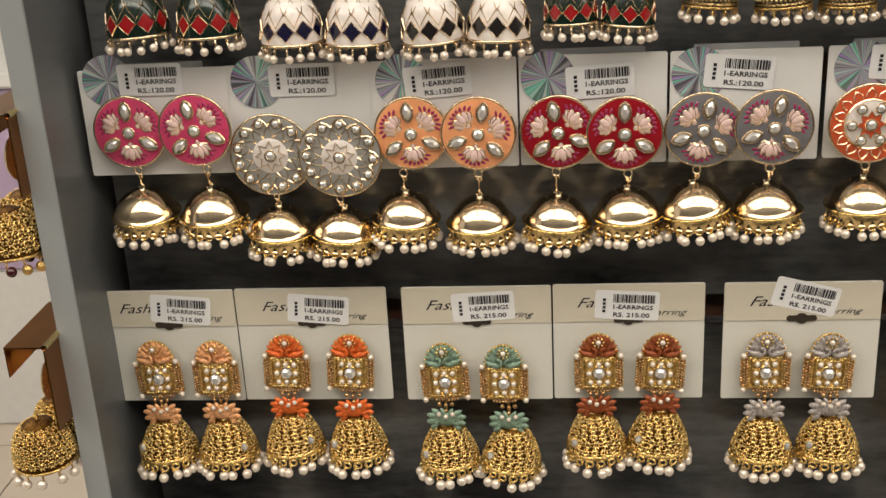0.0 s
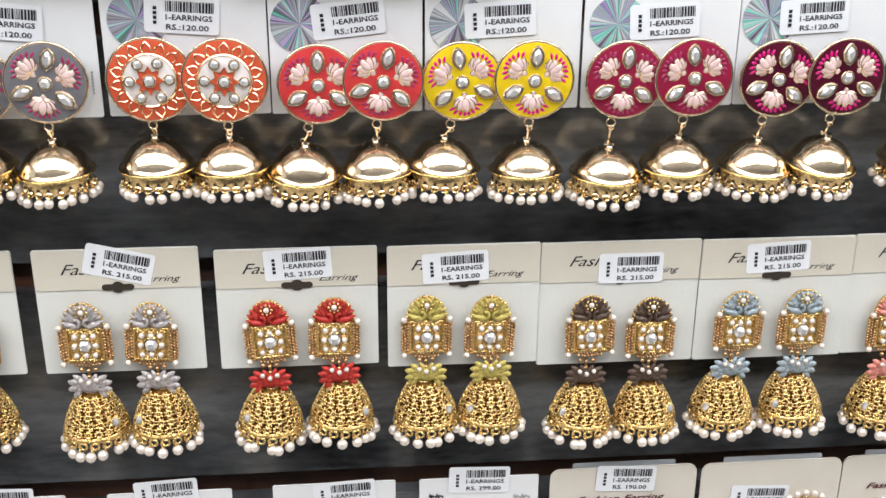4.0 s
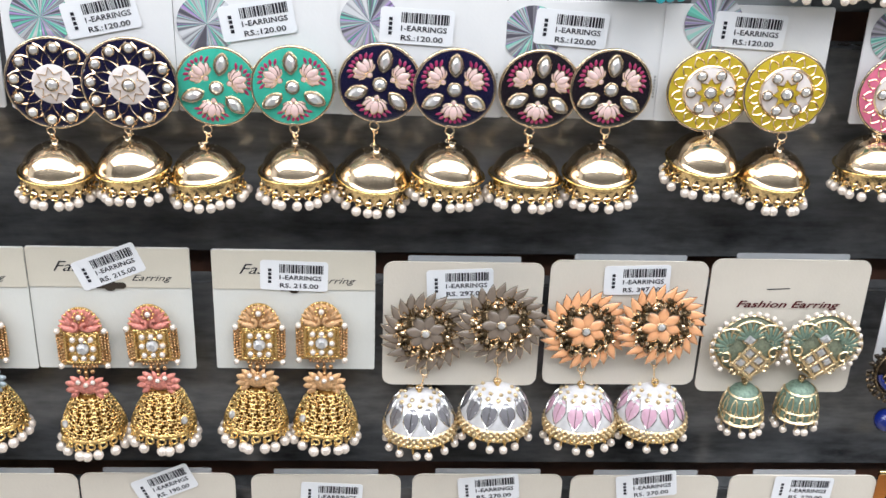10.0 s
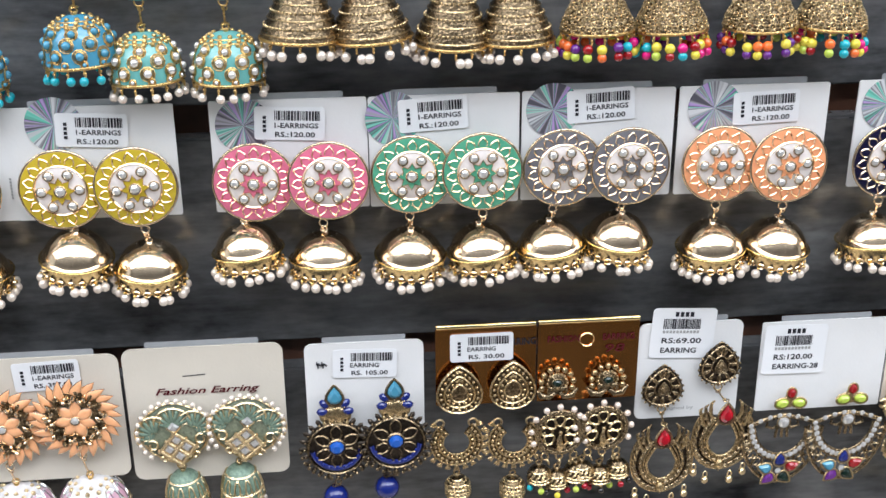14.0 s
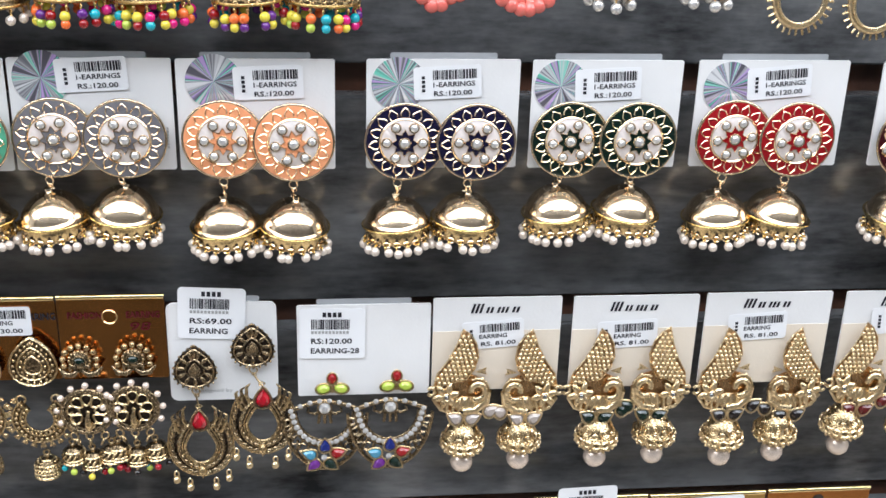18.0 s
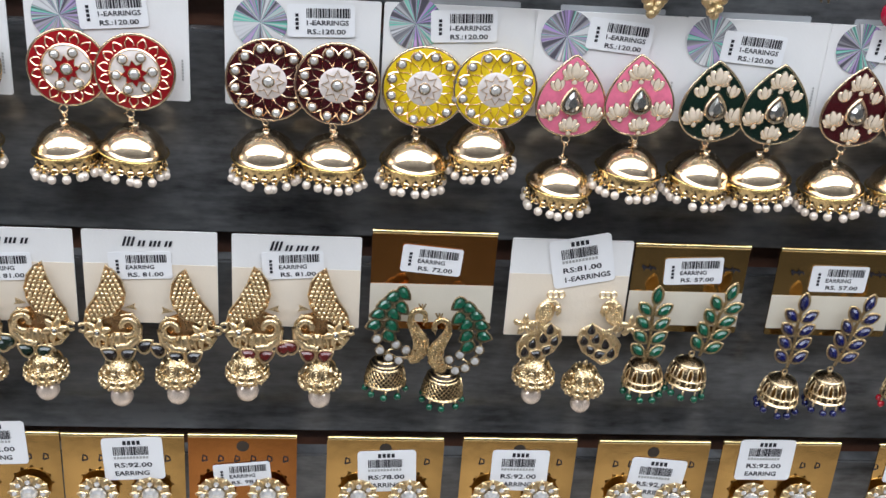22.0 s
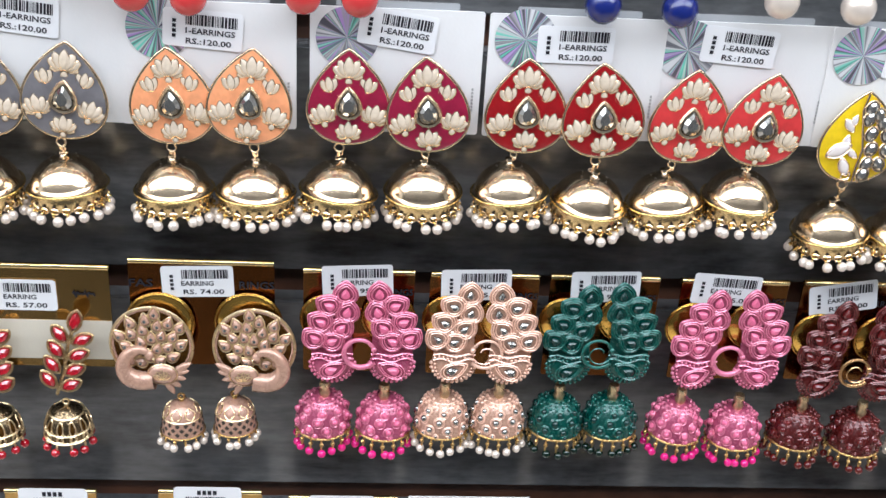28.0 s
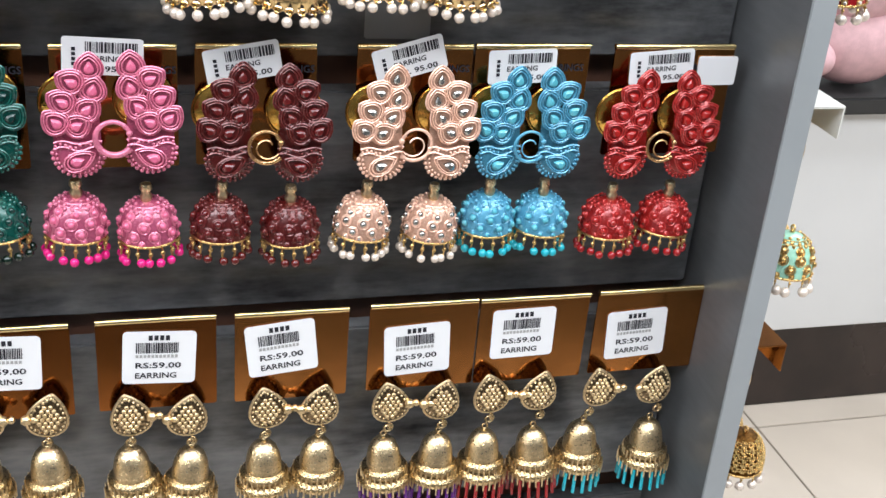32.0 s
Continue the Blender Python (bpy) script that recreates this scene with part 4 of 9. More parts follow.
def bell(c, x, z, R, H, mat, rnd, pattern="plain", pat_mat=None, form="dome", d=0.0028, beads=None, band=None, key="", loop=True, colours=None, cap=None, loop_mat="gold_dull"):
    """A hanging bell with its middle at x, z; beads = (material, radius, count, drop)."""
    pr = bell_profile(R, H, form)
    u, v, _ = c.p(x, z)
    tag = "%s_%s_%s_%.4f_%.4f" % (form, pattern, key or mat.name, R, H)
    b = part("bell", shape("bell_" + tag, lambda bm: revolve(bm, pr, 24), mat), c.root, V(u, v, d), (rnd.uniform(-3, 4), rnd.uniform(-5, 5), 0))
    P = lambda zz, a, out=0.0: ((radius_at(pr, zz) + out) * math.cos(a), zz, (radius_at(pr, zz) + out) * math.sin(a))
    pm = pat_mat or M["gold_dull"]

    def deco(bm):
        if pattern == "twist":
            for zz in (-0.44, -0.24, 0.22):
                tube(bm, [P(H * zz, h, 0.0001) for h in [2 * math.pi * k / 24 for k in range(24)]], R * 0.085, 4, True)
            for k in range(12):
                a = 2 * math.pi * k / 12
                tube(bm, [P(H * (0.18 - 0.12 * q), a + 0.16 * q, 0.0002) for q in range(4)], [R * 0.06, R * 0.13, R * 0.13, R * 0.06], 4)
        if pattern == "rosette":
            zz, row = H * 0.36, 0
            while zz > -H * 0.46:
                size = max(0.0013, R * 0.158)
                n = max(6, round(2 * math.pi * radius_at(pr, zz) / (size * 1.94)))
                for i in range(n):
                    p, t, w, o = bell_frame(pr, zz, 2 * math.pi * (i + 0.5 * (row % 2)) / n, 0.0002)
                    ring = [p + size * 0.52 * (math.cos(h) * t + math.sin(h) * w) for h in [k * math.pi / 4 for k in range(8)]]
                    tube(bm, [uvd(q) for q in ring], size * 0.15, 4, True)
                    for k in range(8):
                        h = (k + 0.5) * math.pi / 4
                        ball(bm, uvd(p + size * 0.80 * (math.cos(h) * t + math.sin(h) * w)), size * 0.24, 5, 3)
                    ball(bm, uvd(p + o * 0.0001), size * 0.17, 6, 4)
                zz -= size * 1.72 * bell_frame(pr, zz, 0)[2].z
                row += 1
        elif pattern == "studs":
            for j, (zz, n, k) in enumerate(STUD_ROWS):
                for i in range(n):
                    p, t, w, o = bell_frame(pr, zz * H, 2 * math.pi * (i + 0.5 * (j % 2)) / n)
                    ball(bm, uvd(p + o * R * 0.03), R * k, 10, 7)
        elif pattern == "net":
            n = 26
            for sg in (-1, 1):
                for i in range(n):
                    tube(bm, [P(H * (0.16 - 0.60 * k / 5), 2 * math.pi * (i / n + sg * 0.13 * k / 5), 0.0002) for k in range(6)], 0.00024, 3)
            for zz, w in ((0.42, 0.0005), (0.30, 0.0004), (0.19, 0.0005), (-0.46, 0.0006)):
                tube(bm, [P(H * zz, 2 * math.pi * k / 24, 0.0002) for k in range(24)], w, 4, True)
        elif pattern == "mesh":
            n = 20
            for zz in (0.18, -0.46):
                beading(bm, [P(H * zz, 2 * math.pi * k / 26, 0.0002) for k in range(26)], 0.0007)
            for sg in (-1, 1):
                for i in range(n):
                    tube(bm, [P(H * (0.34 - 0.82 * k / 6), 2 * math.pi * (i / n + sg * 0.22 * k / 6), 0.0002) for k in range(7)], 0.00026, 4)
        elif pattern == "holes":
            for j in range(3):
                zz = -H * (0.06 + 0.14 * j)
                for i in range(15):
                    a = 2 * math.pi * (i + 0.5 * (j % 2)) / 15
                    vs = [bm.verts.new(V(*P(zz + e * H * 0.075, a + w * 0.13, 0.00012))) for e, w in ((1, 0), (0, 1), (-1, 0), (0, -1))]
                    bm.faces.new(vs)
        elif pattern == "slots":
            for zz, w in ((0.30, 0.0005), (-0.20, 0.0004), (-0.47, 0.0006)):
                tube(bm, [P(H * zz, 2 * math.pi * k / 24, 0.0002) for k in range(24)], w, 4, True)
            for i in range(22):
                a = 2 * math.pi * (i + 0.5) / 22
                tube(bm, [P(H * (-0.10 - 0.05 * q), a + 0.10 * math.sin(q * 1.3 + 3.14 * (i % 2)), 0.0002) for q in range(6)], 0.00028, 3)
            for i in range(11):
                a = 2 * math.pi * i / 11
                for zz, hh in ((0.02 * H, 0.22 * H), (-0.32 * H, 0.10 * H)):
                    tube(bm, [P(zz + hh * math.cos(t), a + 0.20 * math.sin(t) * (0.6 if t < 3.1 else 0.6) * (1 + 0.4 * (1 - math.cos(t)) / 2), 0.0002) for t in [2 * math.pi * k / 10 for k in range(10)]], 0.0003, 4, True)
        elif pattern == "bands":
            for j in range(9):
                zz = H * (0.38 - 0.1 * j)
                rr = radius_at(pr, zz) + 0.0002
                if j % 2:
                    n = max(8, int(rr * 6.28 / 0.0016))
                    for i in range(n):
                        ball(bm, P(zz, 2 * math.pi * i / n, 0.0001), 0.0007, 5, 3)
                else:
                    tube(bm, [P(zz, 2 * math.pi * i / 24, 0.0001) for i in range(24)], 0.0004, 4, True)
        elif pattern == "petals":
            for i in range(10):
                a = 2 * math.pi * i / 10
                (tube(bm, [P(H * (0.35 - 0.55 * k / 6), a + s * (0.10, 0.24, 0.28, 0.25, 0.18, 0.09, 0.0)[k], 0.0002) for s in (1, -1) for k in (range(7) if s > 0 else range(5, -1, -1))], 0.00026, 4, True), tube(bm, [P(H * (0.30 - 0.48 * k / 4), a, 0.0003) for k in range(5)], 0.00018, 3))
        elif pattern == "diamonds":
            for i in range(10):
                a = 2 * math.pi * i / 10
                for zc, hh in ((0.12 * H, 0.26 * H), (-0.22 * H, 0.20 * H)):
                    o = a + (math.pi / 10 if zc < 0 else 0)
                    tube(bm, [P(zc + hh, o, 0.0002), P(zc, o + 0.29, 0.0003), P(zc - hh, o, 0.0002), P(zc, o - 0.29, 0.0003)], 0.0003, 4, True)
    if pattern != "plain":
        joined(part("openwork", shape("deco_" + tag, deco, pm), b))
    if pattern == "holes":
        def tops(bm):
            for i in range(7):
                a = 2 * math.pi * i / 7
                tube(bm, [P(H * (0.40 - 0.34 * k / 5), a + s * 0.34 * math.sin(math.pi * k / 5), 0.0002) for s in (1, -1) for k in (range(6) if s > 0 else range(4, 0, -1))], 0.00026, 4, True)
            tube(bm, [P(0.03 * H, 2 * math.pi * i / 24, 0.0001) for i in range(24)], 0.0003, 4, True)
        joined(part("gold_outline", shape("tops_" + tag, tops, cap), b))
    if pattern in ("studs",):
        def rings(bm):
            for j, (zz, n, k) in enumerate(STUD_ROWS):
                for i in range(n):
                    p, t, w, o = bell_frame(pr, zz * H, 2 * math.pi * (i + 0.5 * (j % 2)) / n, 0.0001)
                    for f in (1.18, 1.62):
                        tube(bm, [uvd(p + R * k * f * (math.cos(h) * t + math.sin(h) * w)) for h in [2 * math.pi * g / 10 for g in range(10)]], 0.00024, 4, True)
            for zz, n in ((0.44, 10), (0.36, 14), (0.30, 18)):
                for i in range(n):
                    ball(bm, P(zz * H, 2 * math.pi * i / n, 0.0001), R * 0.075, 6, 4)
            for zz in (0.40, 0.33):
                tube(bm, [P(zz * H, 2 * math.pi * i / 20, 0.0002) for i in range(20)], 0.0003, 4, True)
        joined(part("ringwork", shape("rings_" + tag, rings, M["gold_dull"] if cap is None else cap), b))
    if pattern in ("petals", "diamonds", "slots") and band:
        # Enamel fills; on slotted bells a dark colour painted as shaded openings.
        def fill(bm):
            count = 11 if pattern == "slots" else 10
            for i in range(count):
                a = 2 * math.pi * i / count
                if pattern == "slots":
                    rows = [(0.02 * H + 0.20 * H * (1 - k / 2), (0.02, 0.13, 0.19, 0.16, 0.02)[k]) for k in range(5)]
                elif pattern == "petals":
                    rows = [(H * (0.33 - 0.50 * k / 5), (0.16, 0.25, 0.25, 0.20, 0.11, 0.01)[k]) for k in range(6)]
                else:
                    rows = [(H * (-0.22 + 0.19 * (1 - k / 2)), (0.03, 0.13, 0.26, 0.13, 0.03)[k]) for k in range(5)]
                o = a + (math.pi / 10 if pattern == "diamonds" else 0)
                vs = [[bm.verts.new(V(*P(zz, o + s * w, 0.00015))) for s in (-1, 0, 1)] for zz, w in rows]
                for r0, r1 in zip(vs, vs[1:]):
                    for k in (0, 1):
                        bm.faces.new((r0[k], r0[k + 1], r1[k + 1], r1[k]))
        joined(part("enamel_pattern", shape("fill_" + tag + band.name, fill, band), b))
    if pattern == "petals" and band:
        def lattice(bm):
            for j, zz in enumerate((-0.30, -0.38, -0.46)):
                beading(bm, [P(H * zz, 2 * math.pi * (i + 0.5 * (j % 2)) / 34, 0.0003) for i in range(34)], R * 0.075, 5)
            tube(bm, [P(-H * 0.25, 2 * math.pi * i / 28, 0.0002) for i in range(28)], 0.0004, 4, True)
            beading(bm, [P(H * 0.38, 2 * math.pi * i / 12, 0.0002) for i in range(12)], R * 0.075, 6)
            beading(bm, [P(H * 0.45, 2 * math.pi * i / 9, 0.0002) for i in range(9)], R * 0.07, 5)
        joined(part("lattice_band", shape("lattice_%.4f_%.4f" % (R, H), lattice, M["pale"]), b))
    part("foot_ring", shape("foot_%.4f_%s" % (R, pm.name if pattern != "studs" else "g"), lambda bm: tube(bm, [(R * 1.01 * math.cos(a), 0, R * 1.01 * math.sin(a)) for a in [2 * math.pi * i / 24 for i in range(24)]], R * 0.05, 5, True), M[loop_mat]), b, (0, 0, -H * 0.5))
    if loop:
        part("top_loop", shape("top_loop_" + loop_mat, lambda bm: (tube(bm, [(0.0012 * math.sin(a), 0.0012 * math.cos(a), 0) for a in [2 * math.pi * i / 10 for i in range(10)]], 0.00045, 5, True), ball(bm, (0, -0.0014, 0), 0.0010, 8, 5)), M[loop_mat]), b, (0, 0, H * 0.5 + 0.0018))
    if beads:
        bm_, br, n, dl = beads
        fringe(b, rnd, n, R * 0.95, -H * 0.5, dl, br, bm_, M[loop_mat], "%s_%d_%.4f_%.4f" % (loop_mat, n, R, dl), colours=colours, double=bool(colours) and n >= 17)
    return b


def leaf_inside(o, p, q):
    """Whether the point p, q lies inside the outline o."""
    return sum(1 for (a0, b0), (a1, b1) in zip(o, o[1:] + o[:1]) if (b0 > q) != (b1 > q) and p < (a1 - a0) * (q - b0) / (b1 - b0) + a0) % 2


def swirl(cu, cv, r, a0, a1, n=14, d=0.003, shrink=0.0, sg=1):
    """Points of an arc or a curl that tightens by shrink; angles from the right, counterclockwise."""
    out = []
    for i in range(n + 1):
        t = radians(a0 + (a1 - a0) * i / n)
        rr = r * (1 - shrink * i / n)
        out.append((sg * (cu + rr * math.cos(t)), cv + rr * math.sin(t), d))
    return out


def gold_ball_drop(c, mu, mv, i, pearl_r=0.0050):
    prof = [(0, 0.0072), (0.0016, 0.0071), (0.0036, 0.0062), (0.0052, 0.0044), (0.0060, 0.0022), (0.0063, 0.0004), (0.0076, -0.0004), (0.0078, -0.0022), (0.0064, -0.0046), (0.0040, -0.0056), (0, -0.0058)]
    ob = part("gold_ball", shape("pierced_ball", lambda bm: revolve(bm, prof, 24), M["antique"]), c.root, V(mu, mv - 0.0022, 0.003), (0, 0, 40 * i), 1.14)

    def wires(bm):
        for q in range(5):
            a = q * 1.2566
            for f, z in ((0.0, 0.0030), (0.6283, 0.0018)):
                p, t, w, o = bell_frame(prof, z, a + f, 0.0001)
                for r in ((0.0020, 0.0011) if f == 0 else (0.0009,)):
                    tube(bm, [uvd(p + r * (math.cos(h) * t + math.sin(h) * w)) for h in [k * 0.785 for k in range(8)]], 0.0003, 4, True)
                ball(bm, uvd(p), 0.0005, 6, 4)
        for k in range(14):
            a = 2 * math.pi * k / 14
            tube(bm, [(0.0079 * math.cos(a + 0.19 * math.sin(t)), -0.0010 + 0.0013 * math.cos(t), 0.0079 * math.sin(a + 0.19 * math.sin(t))) for t in [2 * math.pi * h / 8 for h in range(8)]], 0.0004, 4, True)
        for z, r, n, b in ((0.0004, 0.0066, 24, 0.0005), (-0.0026, 0.0078, 20, 0.0008), (-0.0040, 0.0070, 18, 0.0007), (0.0062, 0.0036, 10, 0.0006)):
            beading(bm, [(r * math.cos(6.2832 * q / n), z + 0.0003 * (q % 2), r * math.sin(6.2832 * q / n)) for q in range(n)], b)
        tube(bm, [(0.0011 * math.sin(h * 0.7), 0.0080 + 0.0011 * math.cos(h * 0.7), 0) for h in range(9)], 0.0004, 4, True)
    joined(part("wirework", shape("ball_wires", wires, M["pale"]), ob))
    part("pearl", bead_mesh(M["blush_pearl"]), c.root, V(mu, mv - 0.0136, 0.003), (0, 0, 0), pearl_r, "big round blush pearl")


def label_at(c, fn, lab, *args):
    u, v, _ = c.p(lab[0], lab[1])
    return fn(c.root, u, v, lab[2], *args)


def beading(bm, pts, r, n=6, mat=0):
    for p in pts:
        ball(bm, p, r, n, 4, mat)


def script_bar(c, u, v, w, mat="ink", h=0.0035):
    """Unreadable printed script as a wavy stroke."""
    me = shape("script_%.3f_%s" % (w, mat), lambda bm: tube(bm, [(w * (k / 22 - 0.5), h * 0.5 * math.sin(k * 1.7) * (0.5 + 0.5 * math.sin(k * 0.6)), 0) for k in range(23)], 0.00028, 4), M[mat])
    part("printed_script", me, c.root, V(u, v, 0.0009), (0, 0, 0), (1, 0.2, 1))


# ---- temple jhumkas on ivory cards ----
def card_215(col, x0, x1, s1, s2, m1, m2, lab, seed, zt=1.2307, zb=1.1795, what=None, lean=0.0):
    rnd = random.Random(seed)
    c = Card("ivory", x0, x1, zt, zb, "antique gold jhumka earrings with %s enamel peacocks" % col.replace("_", " "), lean, tab=False)
    label_at(c, small_label, lab, "RS. 215.00")
    lettering("printed_text", "Fashion", c.root, -0.021, -0.0098, 0.0009, 0.0044, 0.0235, M["ink"], 0.0, 0.45)
    lettering("printed_text", "Earring", c.root, 0.0080, -0.0135, 0.0009, 0.0026, 0.0150, M["ink"], 0.0, 0.45)

    def arch(w, h0, h1, n=12):
        return [(w / 2 * math.cos(math.pi * i / n), h1 * math.sin(math.pi * i / n) + 0.0036) for i in range(n + 1)] + [(-w / 2, -h0), (w / 2, -h0)]

    def crest(bm):
        pillow(bm, arch(0.0150, -0.0036, 0.0098), 0.0008, 0.0014, ((1, 0), (0.95, 0.7), (0.4, 1)))
        for k in range(11):
            a = -80 + 16 * k
            q = 0.0066 + 0.0006 * math.cos(radians(a))
            pillow(bm, spin(marquise(0.0016, 0.0048, 8), a, q * math.sin(radians(a)), 0.0048 + q * math.cos(radians(a))), 0.0009, 0.0018)
        for sg in (-1, 1):
            pillow(bm, spin(marquise(0.0030, 0.0070, 10), sg * 76, sg * 0.0040, 0.0050), 0.0016, 0.0020)
            tube(bm, [(sg * 0.0018, 0.0046, 0.0030), (sg * 0.0008, 0.0062, 0.0034), (sg * 0.0014, 0.0078, 0.0034), (sg * 0.0026, 0.0078, 0.0032)], 0.0007, 6)
            pillow(bm, spin(marquise(0.0022, 0.0052, 8), sg * 38, sg * 0.0046, 0.0078), 0.0010, 0.0020)

    def gold_work(bm):
        tube(bm, [(a, b - 0.0036, 0.0022) for a, b in rrect(0.0138, 0.0136, 0.0004, 1)], 0.0005, 5, True)
        tube(bm, [(a, b - 0.0036, 0.0020) for a, b in rrect(0.0118, 0.0118, 0.0004, 1)], 0.00025, 4, True)
        for k in range(4):
            x = -0.0045 + 0.0030 * k
            tube(bm, [(x - 0.0013, 0.0014, 0.0021), (x, 0.0028, 0.0022), (x + 0.0013, 0.0014, 0.0021)], 0.0003, 4)
        tube(bm, [(a, b - 0.0040, 0.0022) for a, b in circle(0.0032, 16)], 0.0004, 4, True)

    def side_beads(bm):
        for sg in (-1, 1):
            for col_, x in enumerate((0.0078, 0.0090, 0.0101)):
                beading(bm, [(sg * x, 0.0026 - 0.00135 * k - 0.0006 * (col_ % 2), 0.0020 - 0.0004 * col_) for k in range(10)], 0.00068, 6)
        for row, (z, n) in enumerate(((-0.0114, 11), (-0.0126, 8))):
            beading(bm, [(0.00135 * (k - (n - 1) / 2), z - 0.0004 * math.cos((k - (n - 1) / 2) * 0.5), 0.0018) for k in range(n)], 0.00068, 6)

    def crown_beads(bm):
        beading(bm, [(0.0080 * math.cos(t), 0.0040 + 0.0100 * math.sin(t), 0.0016) for t in [0.12 + 2.90 * k / 18 for k in range(19)]], 0.00062, 6)
        beading(bm, [(0.0022 * math.cos(t), 0.0104 + 0.0022 * math.sin(t), 0.0026) for t in [0.785 * k for k in range(8)]], 0.0006, 6)

    def collar(bm):
        for sg in (-1, 1):
            for a, q, ln, w in ((56, 0.0050, 0.0054, 0.0026), (80, 0.0060, 0.0050, 0.0030), (104, 0.0062, 0.0048, 0.0030), (128, 0.0060, 0.0044, 0.0026), (92, 0.0036, 0.0050, 0.0034), (70, 0.0034, 0.0050, 0.0028), (28, 0.0034, 0.0044, 0.0022), (116, 0.0042, 0.0046, 0.0026)):
                pillow(bm, spin(marquise(w, ln, 8), sg * a, sg * q * math.sin(radians(a)), 0.0004 + q * math.cos(radians(a))), 0.0012, 0.0)
        pillow(bm, [(a * 1.25, b) for a, b in circle(0.0034, 14)], 0.0022, -0.0004)

    for s, m in ((s1, m1), (s2, m2)):
        u, v, _ = c.p(*s)
        st = part("stud", shape("temple_plate", lambda bm: (plate(bm, arch(0.0165, 0.0110, 0.0102), 0, 0.0014, 0.0004), plate(bm, [(a, b - 0.0044) for a, b in rrect(0.0206, 0.0160, 0.0020)], 0, 0.0012, 0.0003)), M["gold_dull"]), c.root, V(u, v + 0.0012, 0.003), (0, rnd.uniform(-4, 4), 0), (0.94, 1, 0.96))
        part("peacock_arch", shape("temple_crest_" + col, crest, matte(col)), st)
        part("square_panel", shape("temple_panel", lambda bm: plate(bm, [(a, b - 0.0036) for a, b in rrect(0.0134, 0.0132, 0.0004, 1)], 0.0012, 0.0017), M["temple"]), st)
        joined(part("gold_frame", shape("temple_gold_work", lambda bm: (gold_work(bm), crown_beads(bm)), M["temple"]), st))
        joined(part("side_beading", shape("temple_side_beads", side_beads, M["rust_gold"]), st))
        gem(st, "round", 0, -0.0040, 0.0024, 0.0054, 0)
        ring = [(0.0042 * a, -0.0040 + 0.0042 * b) for a in (-1, 0, 1) for b in (-1, 0, 1) if a or b]
        joined(part("pearl_ring", shape("temple_pearl_ring", lambda bm: [ball(bm, (a * (1 if a * (b + 0.004) == 0 else 0.86), b, 0.0026), 0.00125, 9, 6) for a, b in ring], M["pearl"]), st))
        for a, b in [(sg * 0.0094, q) for sg in (-1, 1) for q in (0.0042, -0.0118)] + [(0, 0.0104)]:
            part("pearl", BEAD, st, V(a, b, 0.0026), (0, 0, 0), 0.00125)
        mu, mv, _ = c.p(*m)
        cu_ = mu * 0.6 + u * 0.4
        part("leaf_collar", shape("temple_leaves_" + col, collar, matte(col)), c.root, V(cu_, mv + 0.0092, 0.0052), (0, rnd.uniform(-6, 6), 0))
        for a, b in ((0, 0.0022), (-0.0028, 0.0034), (0.0028, 0.0034)):
            part("pearl", BEAD, c.root, V(cu_ + a, mv + 0.0092 + b, 0.0072), (0, 0, 0), 0.0010)
        joined(part("link", shape("temple_link", lambda bm: (beading(bm, [(a, b, 0) for a, b in ((0, 0.0016), (-0.0026, 0.0022), (0.0026, 0.0022), (0, -0.0010))], 0.0010), tube(bm, [(0, 0.003, -0.0006), (0, -0.004, -0.0006)], 0.0007, 5)), M["rust_gold"]), c.root, V(cu_, 0.5 * (mv + 0.0092 + v - 0.0104), 0.0050)))
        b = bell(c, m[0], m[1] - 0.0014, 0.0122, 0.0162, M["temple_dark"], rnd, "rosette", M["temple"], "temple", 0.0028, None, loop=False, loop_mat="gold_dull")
        part("cap", shape("temple_cap", lambda bm: revolve(bm, [(0, 0.0024), (0.0014, 0.0022), (0.0024, 0.0012), (0.0034, 0), (0.0036, -0.0006)], 16), M["temple"]), b, (0, 0, 0.0080))

        def scallops(bm):
            revolve(bm, [(0.0117, -0.0072), (0.0123, -0.0076), (0.0125, -0.0092), (0.0120, -0.0094)], 32)
            for i in range(17):
                a = 2 * math.pi * i / 17
                tube(bm, [(0.0125 * math.cos(a + 0.13 * math.sin(t)), -0.0104 + 0.0013 * math.cos(t), 0.0125 * math.sin(a + 0.13 * math.sin(t))) for t in [2 * math.pi * k / 10 for k in range(10)]], 0.0005, 5, True)
        joined(part("scalloped_edge", shape("temple_edge", scallops, M["temple"]), b))
        fringe(b, rnd, 13, 0.0123, -0.0116, 0.0008, 0.0021, M["pearl"], M["gold_dull"], "temple", arc=280)
        gem(b, "oval", 0.0088 * rnd.choice((-1, 1)), -0.0030, 0.0068, 0.0040, 0, bezel=M["temple"])


